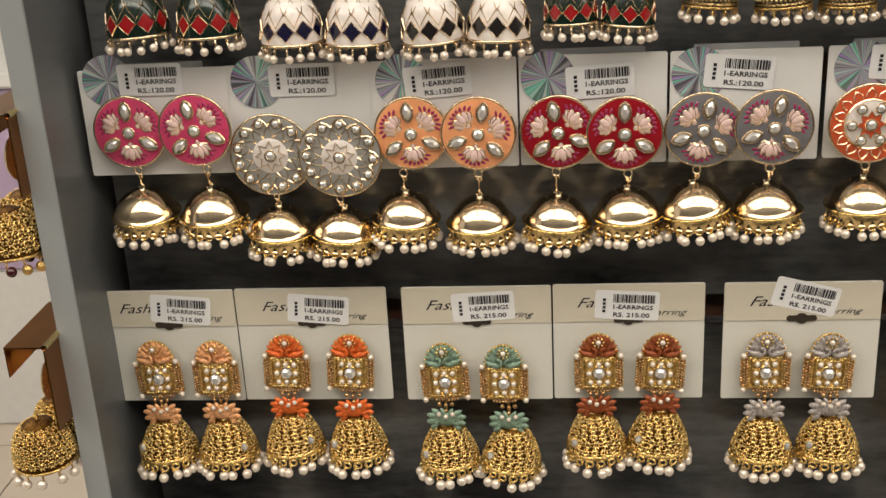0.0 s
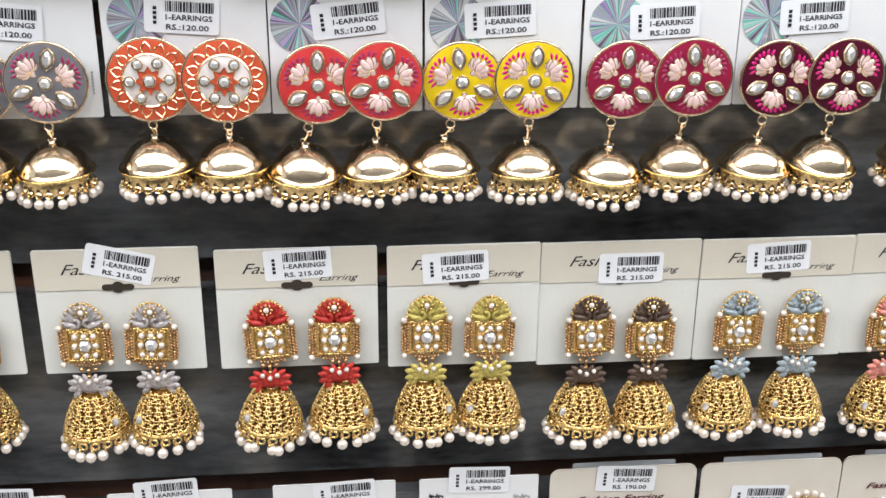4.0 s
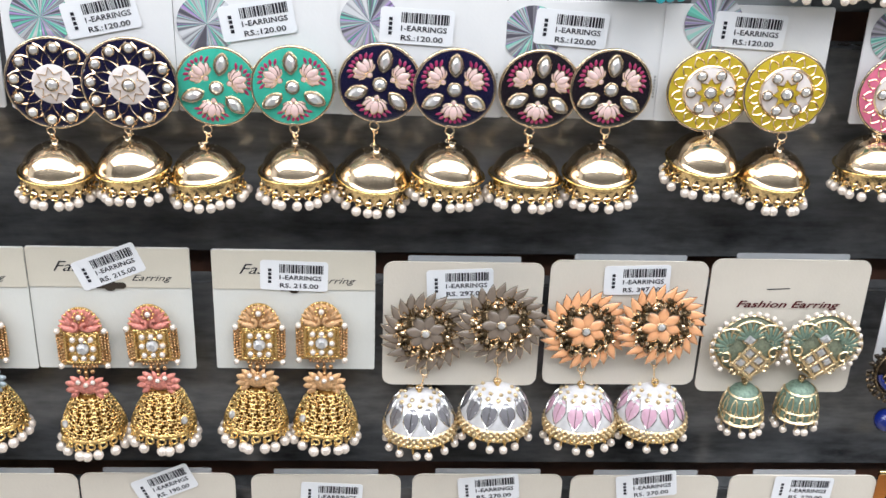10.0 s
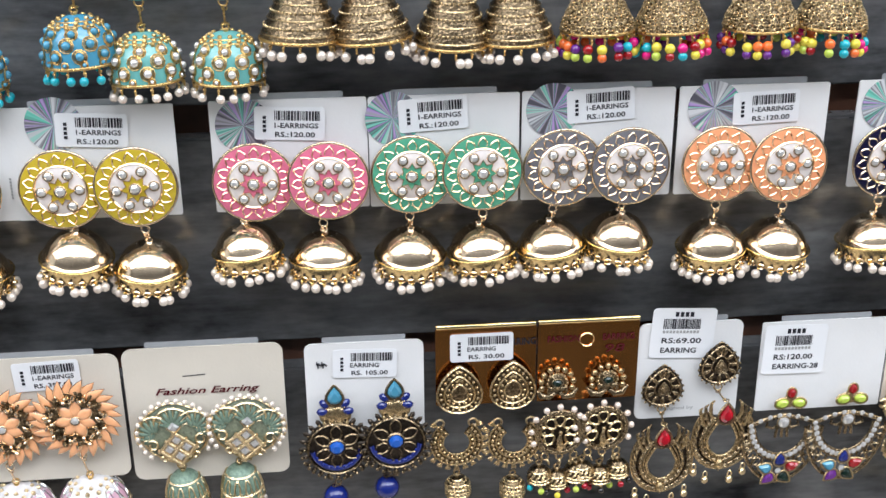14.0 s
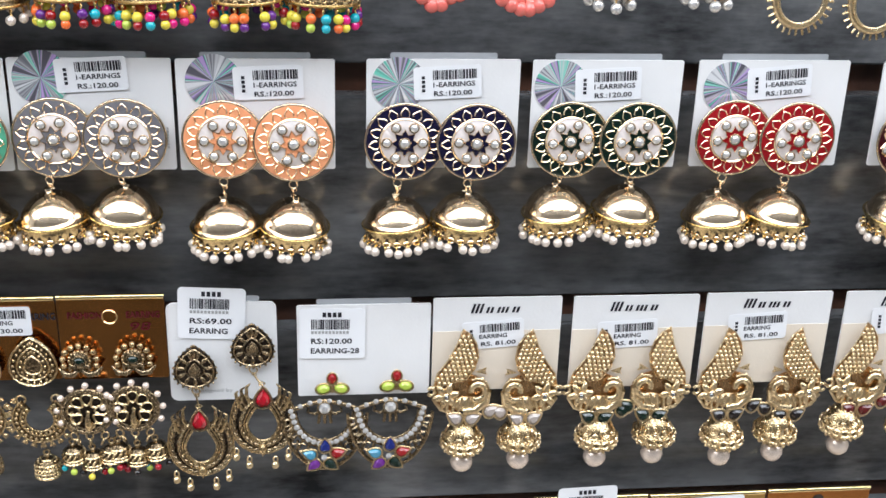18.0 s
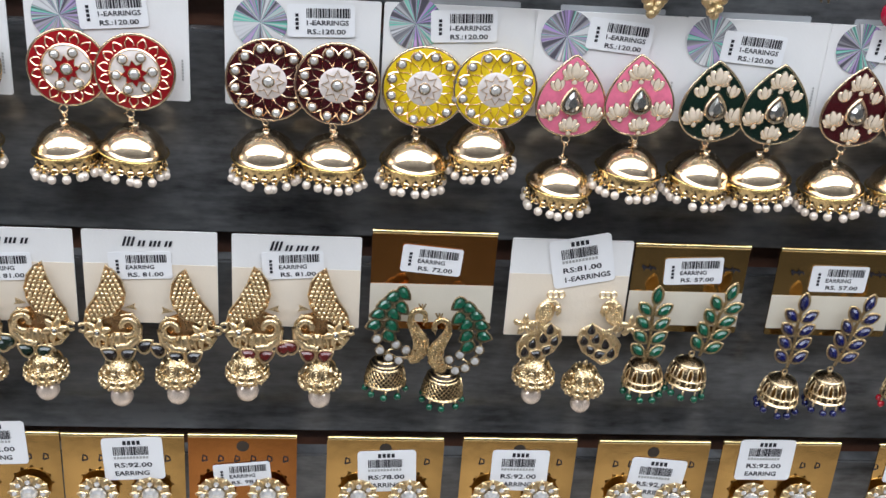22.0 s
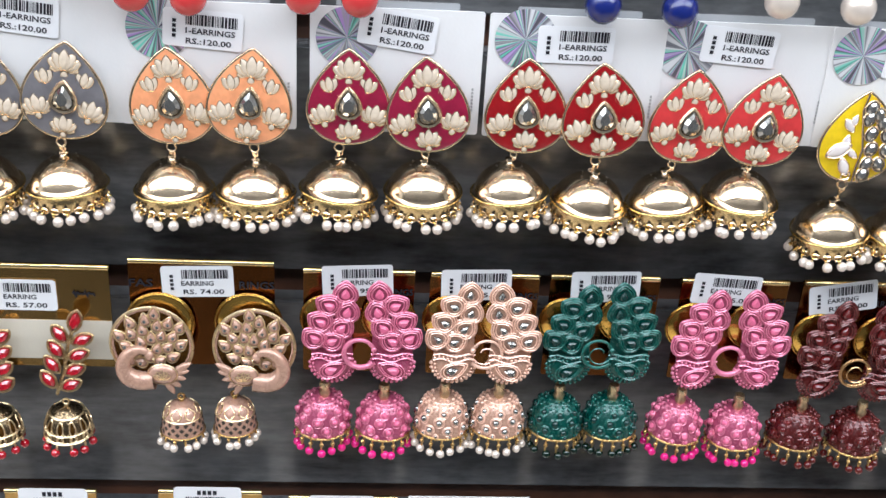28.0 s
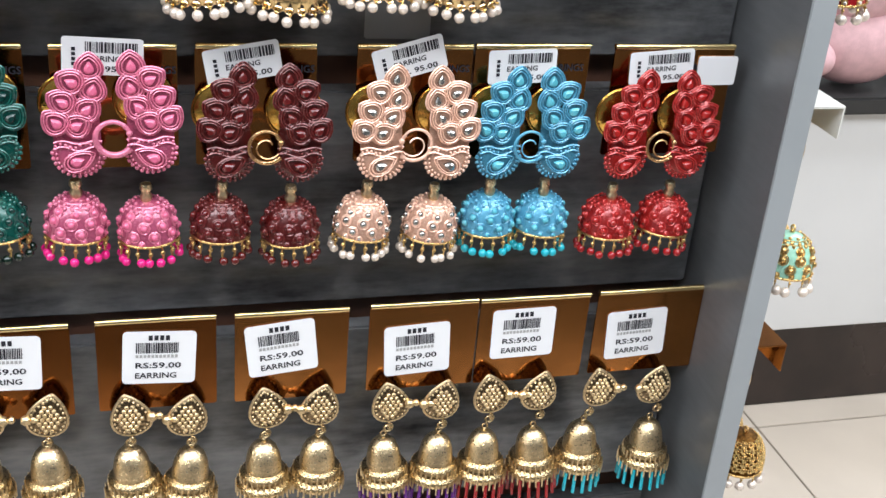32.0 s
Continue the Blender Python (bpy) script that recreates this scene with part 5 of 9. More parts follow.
# ---- flower studs with enamel bells ----
def card_flower(col, bellcol, x0, x1, s1, s2, m1, m2, lab, price, seed, zt=1.2270, zb=1.1745):
    rnd = random.Random(seed)
    c = Card("rounded", x0, x1, zt, zb, "%s petal flower earrings with enamel bells" % col)
    label_at(c, small_label, lab, price)
    for i, (s, m) in enumerate(((s1, m1), (s2, m2))):
        u, v, _ = c.p(*s)
        r = 0.0165
        st = part("stud", shape("flower_back", lambda bm: plate(bm, circle(0.0124, 28), 0, 0.0018), M["oxid"]), c.root, V(u, v, 0.003 + 0.002 * i), (0, rnd.uniform(-10, 10), 0), 1)
        tip = [(0, 0.0044), (0.0012, 0.0020), (0.0020, -0.0006), (0.0020, -0.0030), (0.0004, -0.0042), (-0.0014, -0.0036), (-0.0019, -0.0012), (-0.0012, 0.0016)]
        pet = shape("outer_petal_" + col, lambda bm: (pillow(bm, spin(tip, 26), 0.0011, 0), tube(bm, [(a, b, 0.0003) for a, b in spin(tip, 26)], 0.00016, 3, True, mat=1)), [en(col), M["gold"]])
        for k in range(24):
            a = 15 * k
            part("petal", pet, st, V(0.0139 * math.sin(radians(a)), 0.0139 * math.cos(radians(a)), 0.0008 + 0.0007 * (k % 2)), (0, a, 0))
        inner = shape("inner_petal_" + col, lambda bm: (pillow(bm, marquise(0.0048, 0.0074, 12), 0.0012, 0), tube(bm, [(a, b, 0.0004) for a, b in marquise(0.0050, 0.0077, 12)], 0.0002, 3, True, mat=1)), [en(col), M["gold"]])
        for k in range(7):
            a = 360 / 7 * k + 12
            part("petal", inner, st, V(0.0043 * math.sin(radians(a)), 0.0043 * math.cos(radians(a)), 0.0016 + 0.0003 * (k % 2)), (0, a, 0))

        def nuggets(bm):
            rr = random.Random(4)
            for k in range(44):
                a = 2 * math.pi * k / 44
                q = (0.0090, 0.0104, 0.0116)[k % 3] + rr.uniform(-0.0004, 0.0004)
                pillow(bm, spin(marquise(0.0021, 0.0034, 6), rr.uniform(0, 180), q * math.sin(a), q * math.cos(a)), rr.uniform(0.0010, 0.0020), 0.0020, mat=rr.choice((0, 0, 1)))
        joined(part("gold_leaf_ring", shape("flower_nuggets", nuggets, [M["gold"], M["oxid"]], False), st))
        gem(st, "round", 0, 0, 0.0028, 0.0032, 0, bezel=M["gold"])
        b = bell(c, m[0], m[1] - 0.0018, 0.0142, 0.0170, en("white_enamel"), rnd, "petals", M["silver_metal"], "dome", 0.0028, (M["pearl"], 0.0017, 14, 0.0026), band=en(bellcol), key=bellcol)
        joined(part("trellis_band", shape("trellis_band", lambda bm: [tube(bm, [((0.0146 - 0.0004 * k) * math.cos(2 * math.pi * i / 22 + s * 0.1 * k), -0.0082 + 0.0022 * k, (0.0146 - 0.0004 * k) * math.sin(2 * math.pi * i / 22 + s * 0.1 * k)) for k in (0, 1, 2)], 0.0004, 4) for i in range(22) for s in (-1, 1)], M["gold"]), b))
        hook(c, u, v - 0.0165, c.p(*m)[0], c.p(*m)[1] + 0.0085, 0.004, 0.0028)


def card_fan(x0, x1, s1, s2, m1, m2, seed, zt=1.2265, zb=1.1735):
    """Sage shell fans edged with pearls."""
    rnd = random.Random(seed)
    c = Card("rounded", x0, x1, zt, zb, "sage enamel fan earrings with pearl edging")
    lettering("printed_text", "Fashion Earring", c.root, -0.020, -0.0205, 0.0008, 0.0030, 0.041, M["ink_red"], 0.015, 0.35)
    part("slit", shape("card_slit", lambda bm: plate(bm, rrect(0.009, 0.0004, 0.0001, 1), 0, 0.00006), M["ink"], False), c.root, V(-0.004, -0.0125, 0.0005), (0, -3, 0))
    o = [(0.0000, -0.0152), (0.0055, -0.0122), (0.0112, -0.0078), (0.0146, -0.0010), (0.0140, 0.0048), (0.0100, 0.0095), (0.0045, 0.0128), (0.0, 0.0138), (-0.0045, 0.0128), (-0.0100, 0.0095), (-0.0140, 0.0048), (-0.0146, -0.0010), (-0.0112, -0.0078), (-0.0055, -0.0122)]
    for i, (s, m) in enumerate(((s1, m1), (s2, m2))):
        u, v, _ = c.p(*s)
        st = part("stud", shape("fan_plate", lambda bm: pillow(bm, o, 0.0012, 0.0004, ((1, 0), (0.96, 0.7), (0.6, 0.9), (0.2, 1))), matte("sage_grey")), c.root, V(u, v, 0.003 + 0.0016 * i), (0, -7 if i == 0 else 7, 0), (0.98, 1, 1.02))

        def shells(bm):
            for cu, cv, a0 in ((-0.0080, 0.0005, -52), (0.0, 0.0030, 0), (0.0080, 0.0005, 52)):
                for k in range(-3, 4):
                    a = a0 + 24 * k
                    ln = 0.0078 - 0.0004 * abs(k)
                    pillow(bm, spin(marquise(0.0026, ln, 8), a, cu + 0.5 * ln * math.sin(radians(a)), cv + 0.5 * ln * math.cos(radians(a))), 0.0012, 0.0012)
        joined(part("shell_relief", shape("fan_shells", shells, matte("celadon")), st))

        def wires(bm):
            for cu, cv, a0 in ((-0.0080, 0.0005, -52), (0.0, 0.0030, 0), (0.0080, 0.0005, 52)):
                tube(bm, [(cu + 0.0080 * math.sin(radians(a0 + a)), cv + 0.0080 * math.cos(radians(a0 + a)), 0.0018) for a in range(-84, 85, 14)], 0.0004, 4)
            for cu, cv, a0 in ((-0.0080, 0.0005, -52), (0.0, 0.0030, 0), (0.0080, 0.0005, 52)):
                for k in range(-3, 4):
                    a = radians(a0 + 24 * k + 12)
                    tube(bm, [(cu + q * math.sin(a), cv + q * math.cos(a), 0.0020) for q in (0.0012, 0.0045, 0.0078)], 0.00025, 3)
            for q in (-0.0036, 0.0, 0.0036):
                for sg in (-1, 1):
                    tube(bm, [(sg * (q - 0.0044), -0.0066 + q + 0.0044, 0.0028), (sg * (q + 0.0044), -0.0066 + q - 0.0044, 0.0028)], 0.0007, 5)
            for sg in (-1, 1):
                tube(bm, swirl(0.0098, -0.0040, 0.0026, 60, 400, 12, 0.0022, 0.6, sg), 0.00045, 4)
                tube(bm, swirl(0.0064, -0.0108, 0.0016, 0, 330, 10, 0.0020, 0.4, sg), 0.0004, 4)
                tube(bm, swirl(0.0118, 0.0000, 0.0016, 100, 430, 10, 0.0020, 0.4, sg), 0.0004, 4)
            tube(bm, [(a * 0.97, b * 0.97, 0.0014) for a, b in o], 0.0005, 4, True)
        joined(part("wirework", shape("fan_wires", wires, M["pale"]), st))
        for k in range(21):
            t = math.pi * (-0.22 + 1.44 * k / 20)
            part("pearl", BEAD, st, V(0.0152 * math.cos(t), 0.0142 * math.sin(t) - 0.0002, 0.0015), (0, 0, 0), 0.00115)
        for a, b in ((0, 0.0028), (-0.0036, -0.0066), (0.0036, -0.0066), (0, -0.0102), (0.0, -0.0030)):
            gem(st, "square", a, b, 0.0016, 0.0044, 0, M["silver"], M["pale"])
        bell(c, m[0], m[1], 0.0086, 0.0150, matte("celadon"), rnd, "slots", M["pale"], "dome", 0.0028, (M["pearl"], 0.0016, 12, 0.0026), key="fan", loop_mat="antique")
        hook(c, u, v - 0.0150, c.p(*m)[0], c.p(*m)[1] + 0.009, 0.004, 0.0028, "antique")


def card_blue(x0, x1, s1, s2, m1, m2, lab, seed, zt=1.2238, zb=1.180):
    """Blackened brass discs with blue stones."""
    rnd = random.Random(seed)
    c = Card("rounded_white", x0, x1, zt, zb, "oxidised brass disc earrings with blue stones")
    label_at(c, small_label, lab, "RS. 105.00", "EARRING")
    script_bar(c, -0.017, -0.009, 0.004)
    for i, (s, m) in enumerate(((s1, m1), (s2, m2))):
        u, v, _ = c.p(*s)
        st = part("stud", shape("blue_disc", lambda bm: (pillow(bm, circle(0.0125, 28), 0.001, 0.001, ((1, -1), (1, 0), (0.9, 0.5), (0.4, 1))), [pillow(bm, spin(marquise(0.0026, 0.0046, 6), 15 * k, 0.0133 * math.sin(radians(15 * k)), 0.0133 * math.cos(radians(15 * k))), 0.001, 0.0008) for k in range(24)]), M["black_oxid"]), c.root, V(u, v, 0.004 + 0.002 * i))
        joined(part("raised_pattern", shape("blue_disc_wires", lambda bm: ([tube(bm, [(a, b + 0.001, 0.0022) for a, b in spin(marquise(0.0046, 0.0072, 10), 60 * k, 0.0064 * math.sin(radians(60 * k)), 0.0064 * math.cos(radians(60 * k)))], 0.0004, 4, True) for k in range(6)], tube(bm, [(a, b, 0.002) for a, b in circle(0.0116, 28)], 0.0005, 4, True), tube(bm, [(a, b + 0.001, 0.0022) for a, b in circle(0.0034, 14)], 0.0006, 4, True), beading(bm, [(0.0146 * math.sin(t), 0.0146 * math.cos(t), 0.0012) for t in [radians(95 + 170 * k / 16) for k in range(17)]], 0.0009), beading(bm, [(0.0130 * math.sin(t), 0.0130 * math.cos(t), 0.0020) for t in [radians(15 * k) for k in range(24)]], 0.0006)), M["oxid"]), st))
        gem(st, "round", 0, 0.001, 0.0024, 0.0060, 0, en("azure"), label="faceted blue stone")
        part("blue_band", shape("blue_band", lambda bm: tube(bm, [(0.0100 * math.cos(t), 0.0008 + 0.0100 * math.sin(t), 0.0018) for t in [radians(188 + 164 * k / 16) for k in range(17)]], 0.0011, 6), en("royal")), st)
        for k in range(9):
            t = radians(210 + 15 * k + 0)
            gem(st, "round", 0.0098 * math.cos(t), 0.0012 + 0.0098 * math.sin(t), 0.0022, 0.0020, 0, en("royal"))
        top = part("crown", shape("blue_crown", lambda bm: (pillow(bm, [(a * 1.25, b) for a, b in circle(0.0052, 16)], 0.0020, 0), beading(bm, [(0.0022 * k - 0.0044, -0.0028, 0.0012) for k in range(5)], 0.0010)), M["antique"]), c.root, V(u, v + 0.0145, 0.004 + 0.002 * i))
        gem(top, "pear", 0, 0.0100, 0.001, 0.0082, 0, en("sky"), M["oxid"])
        for a, b, t in ((-0.0042, 0.0062, -50), (0.0042, 0.0062, 50), (-0.0052, 0.0026, -95), (0.0052, 0.0026, 95)):
            gem(top, "oval", a, b, 0.001, 0.0046, t, en("royal"))
        mu, mv, _ = c.p(*m)
        part("blue_ball", bead_mesh(en("royal")), c.root, V(mu, mv, 0.003), (0, 0, 0), 0.0052, "glossy blue ball")
        hook(c, u, v - 0.015, mu, mv + 0.005, 0.005, 0.003, "oxid")


def card_moon(x0, x1, s1, s2, k1, k2, m1, m2, lab, seed, zt=1.2262, zb=1.193):
    """Gold drops over crescents."""
    rnd = random.Random(seed)
    c = Card("copper", x0, x1, zt, zb, "antique gold drop and crescent earrings", tab=False)
    lettering("printed_text", "EARRING", c.root, 0.006, -0.0085, 0.0008, 0.0030, 0.014, M["ink"])
    label_at(c, small_label, lab, "RS. 30.00", "EARRING")
    for i, (s, k, m) in enumerate(((s1, k1, m1), (s2, k2, m2))):
        u, v, _ = c.p(*s)
        st = part("stud", shape("moon_drop", lambda bm: pillow(bm, drop(0.0170, 0.0215, 26, 0.6), 0.0016, 0.0004, ((1, 0), (0.95, 0.5), (0.6, 0.9), (0.2, 1))), M["oxid"]), c.root, V(u, v, 0.003))
        joined(part("gold_beading", shape("moon_beading", lambda bm: ([tube(bm, [(a, b - q, 0.002) for a, b in drop(0.0168 * q2, 0.0212 * q2, 22, 0.6)], 0.00045, 4, True) for q, q2 in ((0, 1), (0.0008, 0.68), (0.0014, 0.38))], beading(bm, [(a, b - 0.0004, 0.002) for a, b in drop(0.0140, 0.0175, 22, 0.6)], 0.0007), beading(bm, [(a, b - 0.001, 0.002) for a, b in drop(0.0088, 0.0112, 14, 0.6)], 0.0007)), M["antique"]), st))
        mu, mv, _ = c.p(*k)

        def crescent(bm):
            span = [-2.5 + 5.0 * q / 26 for q in range(27)]
            S = lambda r, t, d=0.0: (r * math.sin(t), -r * math.cos(t), d)
            for (t0, t1) in zip(span, span[1:]):
                for d in (0.0004, 0.0012):
                    bm.faces.new([bm.verts.new(V(*S(r, t, d))) for r, t in ((0.0056, t0), (0.0106, t0), (0.0106, t1), (0.0056, t1))])
            for r in (0.0056, 0.0076, 0.0106):
                tube(bm, [S(r, t, 0.0014) for t in span], 0.00045, 5, mat=1)
            for r, n, b in ((0.0066, 17, 0.0007), (0.0091, 21, 0.0008)):
                beading(bm, [S(r, -2.38 + 4.76 * q / (n - 1), 0.0018) for q in range(n)], b, mat=1)
            for q in range(17):
                t = -2.3 + 4.6 * q / 16
                for e in (-24, 0, 24):
                    a = math.degrees(math.pi - t) + e
                    x, y, _ = S(0.0112, t)
                    pillow(bm, spin(marquise(0.0012, 0.0032, 6), a, x + 0.0012 * math.sin(radians(a)), y + 0.0012 * math.cos(radians(a))), 0.0008, 0.0006, mat=1)
        cr = part("crescent", shape("moon_crescent", crescent, [M["oxid"], M["antique"]]), c.root, V(mu, mv, 0.005))
        for sg in (-1, 1):
            part("link", shape("moon_link", lambda bm: tube(bm, [(a, b, 0) for a, b in circle(0.0018, 10)], 0.0005, 5, True), M["pale"]), c.root, V(mu + sg * 0.0068, mv + 0.0085, 0.005))
        bell(c, m[0], m[1], 0.0052, 0.0085, M["oxid"], rnd, "bands", M["antique"], "drum", 0.003, None, loop_mat="antique")


def card_wheel(x0, x1, s1, s2, k1, k2, seed, zt=1.2262, zb=1.193):
    """Peacock studs over pearl-tipped rings with three tiny bells."""
    rnd = random.Random(seed)
    c = Card("copper", x0, x1, zt, zb, "antique gold ring earrings with tiny coloured beads", tab=False)
    lettering("printed_text", "FASHION", c.root, -0.017, -0.0085, 0.0008, 0.0028, 0.013, M["ink_red"])
    lettering("printed_text", "EARRING", c.root, 0.0055, -0.0085, 0.0008, 0.0028, 0.013, M["ink_red"])
    lettering("handwritten_price", "98", c.root, 0.006, -0.0140, 0.0008, 0.0036, 0.008, M["ink_red"], 0.0, 0.15)
    part("punched_hole", shape("card_hole_rim", lambda bm: tube(bm, [(a, b, 0) for a, b in circle(0.0029, 18)], 0.0003, 4, True), M["foil_edge"]), c.root, V(-0.0008, -0.0080, 0.0007))
    mix = [en(q) for q in ("ruby", "lime", "jet", "turquoise", "crimson", "sun_yellow")]
    for i, (s, k) in enumerate(((s1, k1), (s2, k2))):
        u, v, _ = c.p(*s)
        st = part("stud", shape("pea_stud", lambda bm: (pillow(bm, circle(0.0050, 16), 0.002, 0), [tube(bm, [(sg * 0.0006, -0.0035, 0.0016), (sg * 0.0030, -0.0052, 0.0018), (sg * 0.0062, -0.0050, 0.0014), (sg * 0.0086, -0.0022, 0.001)], [0.0008, 0.0014, 0.0015, 0.0004], 6) for sg in (-1, 1)], [tube(bm, swirl(0.0026, -0.0020, 0.0014, -60, 200, 10, 0.0024, 0.3, sg), 0.0006, 5) for sg in (-1, 1)]), M["bronze"]), c.root, V(u, v, 0.003))
        joined(part("beaded_crest", shape("pea_crest", lambda bm: (beading(bm, [(0.0066 * math.sin(t), 0.0066 * math.cos(t) + 0.0005, 0.001) for t in [-1.9 + 3.8 * q / 8 for q in range(9)]], 0.0014), beading(bm, [(0.0040 * math.sin(t), 0.0040 * math.cos(t) + 0.0010, 0.0018) for t in [-2.4 + 4.8 * q / 12 for q in range(13)]], 0.0006)), M["antique"]), st))
        gem(st, "oval", 0.0, 0.0012, 0.0020, 0.0042, 90, en("forest"), M["bronze"])
        mu, mv, _ = c.p(*k)

        def wheel(bm):
            for w, q in ((0.0098, 0.0010), (0.0084, 0.0005)):
                tube(bm, [(a, b, 0.001) for a, b in circle(w, 28)], q, 6, True)
            beading(bm, [(a, b, 0.0018) for a, b in circle(0.0092, 30)], 0.0005)
            for h in range(7):
                t = -2.2 + 4.4 * h / 6
                tube(bm, [(a, b, 0.0012) for a, b in spin(drop(0.0040, 0.0052, 10, 0.6), math.degrees(t) + 180, 0.0054 * math.sin(t), 0.0054 * math.cos(t))], 0.0005, 4, True, mat=1)
        ring = part("ring", shape("pea_ring", wheel, [M["bronze"], M["antique"]]), c.root, V(mu, mv, 0.005))
        part("dark_backing", shape("pea_back", lambda bm: plate(bm, circle(0.0088, 24), 0.0, 0.0005), M["black_oxid"]), ring)
        part("peacock", shape("pea_figure", lambda bm: (tube(bm, [(0, -0.0084, 0.001), (0.0003, -0.0058, 0.0016), (-0.0002, -0.0030, 0.0016), (0.0003, -0.0008, 0.0014)], [0.0013, 0.0018, 0.0010, 0.0005], 7), ball(bm, (0.0003, 0.0, 0.0014), 0.0009, 8, 6), pillow(bm, spin(marquise(0.0018, 0.0046, 8), 38, 0.0018, -0.0066), 0.0008, 0.0012)), M["antique"]), ring)
        for q in range(9):
            t = -2.0 + 4.0 * q / 8
            part("pearl", bead_mesh(M["blush_pearl"]), ring, V(0.0118 * math.sin(t), 0.0118 * math.cos(t), 0.001), (0, 0, 0), 0.0014)
        for q in (-1, 0, 1):
            part("link", shape("pea_link", lambda bm: (tube(bm, [(a, b * 1.3, 0) for a, b in circle(0.0014, 10)], 0.00045, 5, True), tube(bm, [(0.0002, b * 1.2 - 0.0030, a) for a, b in circle(0.0012, 10)], 0.00045, 5, True)), M["antique"]), ring, V(q * 0.0060, -0.0112, 0.001), (0, q * 25, 0))
            bell(c, k[0] + q * 0.0076, k[1] - 0.0208 - (0.0026 if q == 0 else 0.0), 0.0047, 0.0070, M["oxid"], rnd, "twist", M["antique"], "dome", 0.003, (mix[0], 0.0014, 5, 0.0014), colours=mix, loop_mat="antique")


def card_69(x0, x1, s1, s2, k1, k2, lab, seed, zt=1.2245, zb=1.1815):
    rnd = random.Random(seed)
    c = Card("rounded_white", x0, x1, zt, zb, "antique brass crescent earrings with red stones")
    label_at(c, big_label, lab, "RS:69.00")
    lettering("printed_text", "Designed by", c.root, -0.012, -0.0402, 0.0006, 0.0015, 0.0150, M["ink_grey"], 0.0)
    for i, (s, k) in enumerate(((s1, k1), (s2, k2))):
        u, v, _ = c.p(*s)
        o = drop(0.0158, 0.0196, 24, 0.6)
        st = part("stud", shape("red_stud", lambda bm: pillow(bm, o, 0.0012, 0.0004), M["black_oxid"]), c.root, V(u, v, 0.003))

        def rays(bm):
            beading(bm, [(a, b, 0.0010) for a, b in o], 0.0006)
            for k_ in (0.86, 0.42):
                tube(bm, [(a * k_, b * k_, 0.0016) for a, b in o], 0.0004, 4, True)
            for q in range(12):
                a, b = o[2 * q]
                pillow(bm, spin(marquise(0.0020, 0.0046, 8), math.degrees(math.atan2(a, b)), a * 0.66, b * 0.66), 0.0010, 0.0012)
        joined(part("raised_relief", shape("red_stud_rays", rays, M["bronze"]), st))
        gem(st, "pear", 0, -0.0004, 0.0018, 0.0050, 0, M["bronze"], M["bronze"])
        mu, mv, _ = c.p(*k)

        def cres(bm):
            span = [-2.62 + 5.24 * q / 32 for q in range(33)]

            def across(t, f, d):
                up = max(0.0, abs(t) - 1.5) / 1.12
                inner = (0.0066 * math.sin(t) * (1 - 0.42 * up), -0.0024 - 0.0080 * math.cos(t) * (1 + 0.10 * up))
                outer = (0.0140 * math.sin(t) * (1 + 0.28 * up * up), -0.0026 - 0.0140 * math.cos(t) * (1 + 0.02 * up))
                return (inner[0] + f * (outer[0] - inner[0]), inner[1] + f * (outer[1] - inner[1]), d)
            for t0, t1 in zip(span, span[1:]):
                for d in (0.0, 0.0008):
                    bm.faces.new([bm.verts.new(V(*across(t, f, d))) for t, f in ((t0, 0.0), (t0, 0.86), (t1, 0.86), (t1, 0.0))])
            for f, w in ((0.0, 0.0007), (0.16, 0.0004), (0.9, 0.0004)):
                tube(bm, [across(t, f, 0.0011) for t in span], w, 5, mat=1)
            for n, f, out, ln, wd in ((23, 0.72, 0.42, 0.0044, 0.0024), (21, 0.34, -0.30, 0.0038, 0.0020)):
                for q in range(n):
                    t = -2.45 + 4.9 * q / (n - 1)
                    side = 1 if t > 0.02 else -1 if t < -0.02 else 0
                    e, e2, o2 = across(t, f, 0), across(t + 0.02 * side, f, 0), across(t, f + 0.02, 0)
                    tx, tz, ox, oz = e2[0] - e[0], e2[1] - e[1], o2[0] - e[0], o2[1] - e[1]
                    tn, on = math.hypot(tx, tz) or 1, math.hypot(ox, oz)
                    a = math.degrees(math.atan2(tx / tn + out * ox / on, tz / tn + out * oz / on)) if side else (180 if out > 0 else 0)
                    pillow(bm, spin(marquise(wd, ln, 8), a, e[0], e[1]), 0.0012, 0.0008, mat=2)
                    ru, rv = 0.5 * ln * math.sin(radians(a)), 0.5 * ln * math.cos(radians(a))
                    tube(bm, [(e[0] - ru, e[1] - rv, 0.0012), (e[0], e[1], 0.0022), (e[0] + ru, e[1] + rv, 0.0013)], 0.00028, 3, mat=1)
            for sg in (-1, 1):
                for h in range(3):
                    tube(bm, [(sg * (0.0050 + 0.0017 * h), 0.0050 - 0.001 * h, 0.001), (sg * (0.0066 + 0.0018 * h), 0.0088 - 0.001 * h, 0.0014), (sg * (0.0066 + 0.0022 * h), 0.0126 - 0.0014 * h, 0.001), (sg * (0.0052 + 0.0024 * h), 0.0140 - 0.0016 * h, 0.001)], [0.0009, 0.0009, 0.0007, 0.0003], 5, mat=2 if h % 2 else 1)
            pillow(bm, marquise(0.0040, 0.0052, 10, 0, -0.0138), 0.002, 0.001, mat=1)
        cr = part("crescent", shape("red_crescent", cres, [M["black_oxid"], M["antique"], M["bronze"]]), c.root, V(mu, mv + 0.0042, 0.005), (0, rnd.uniform(-3, 3), 0), (1, 1, 1.1))
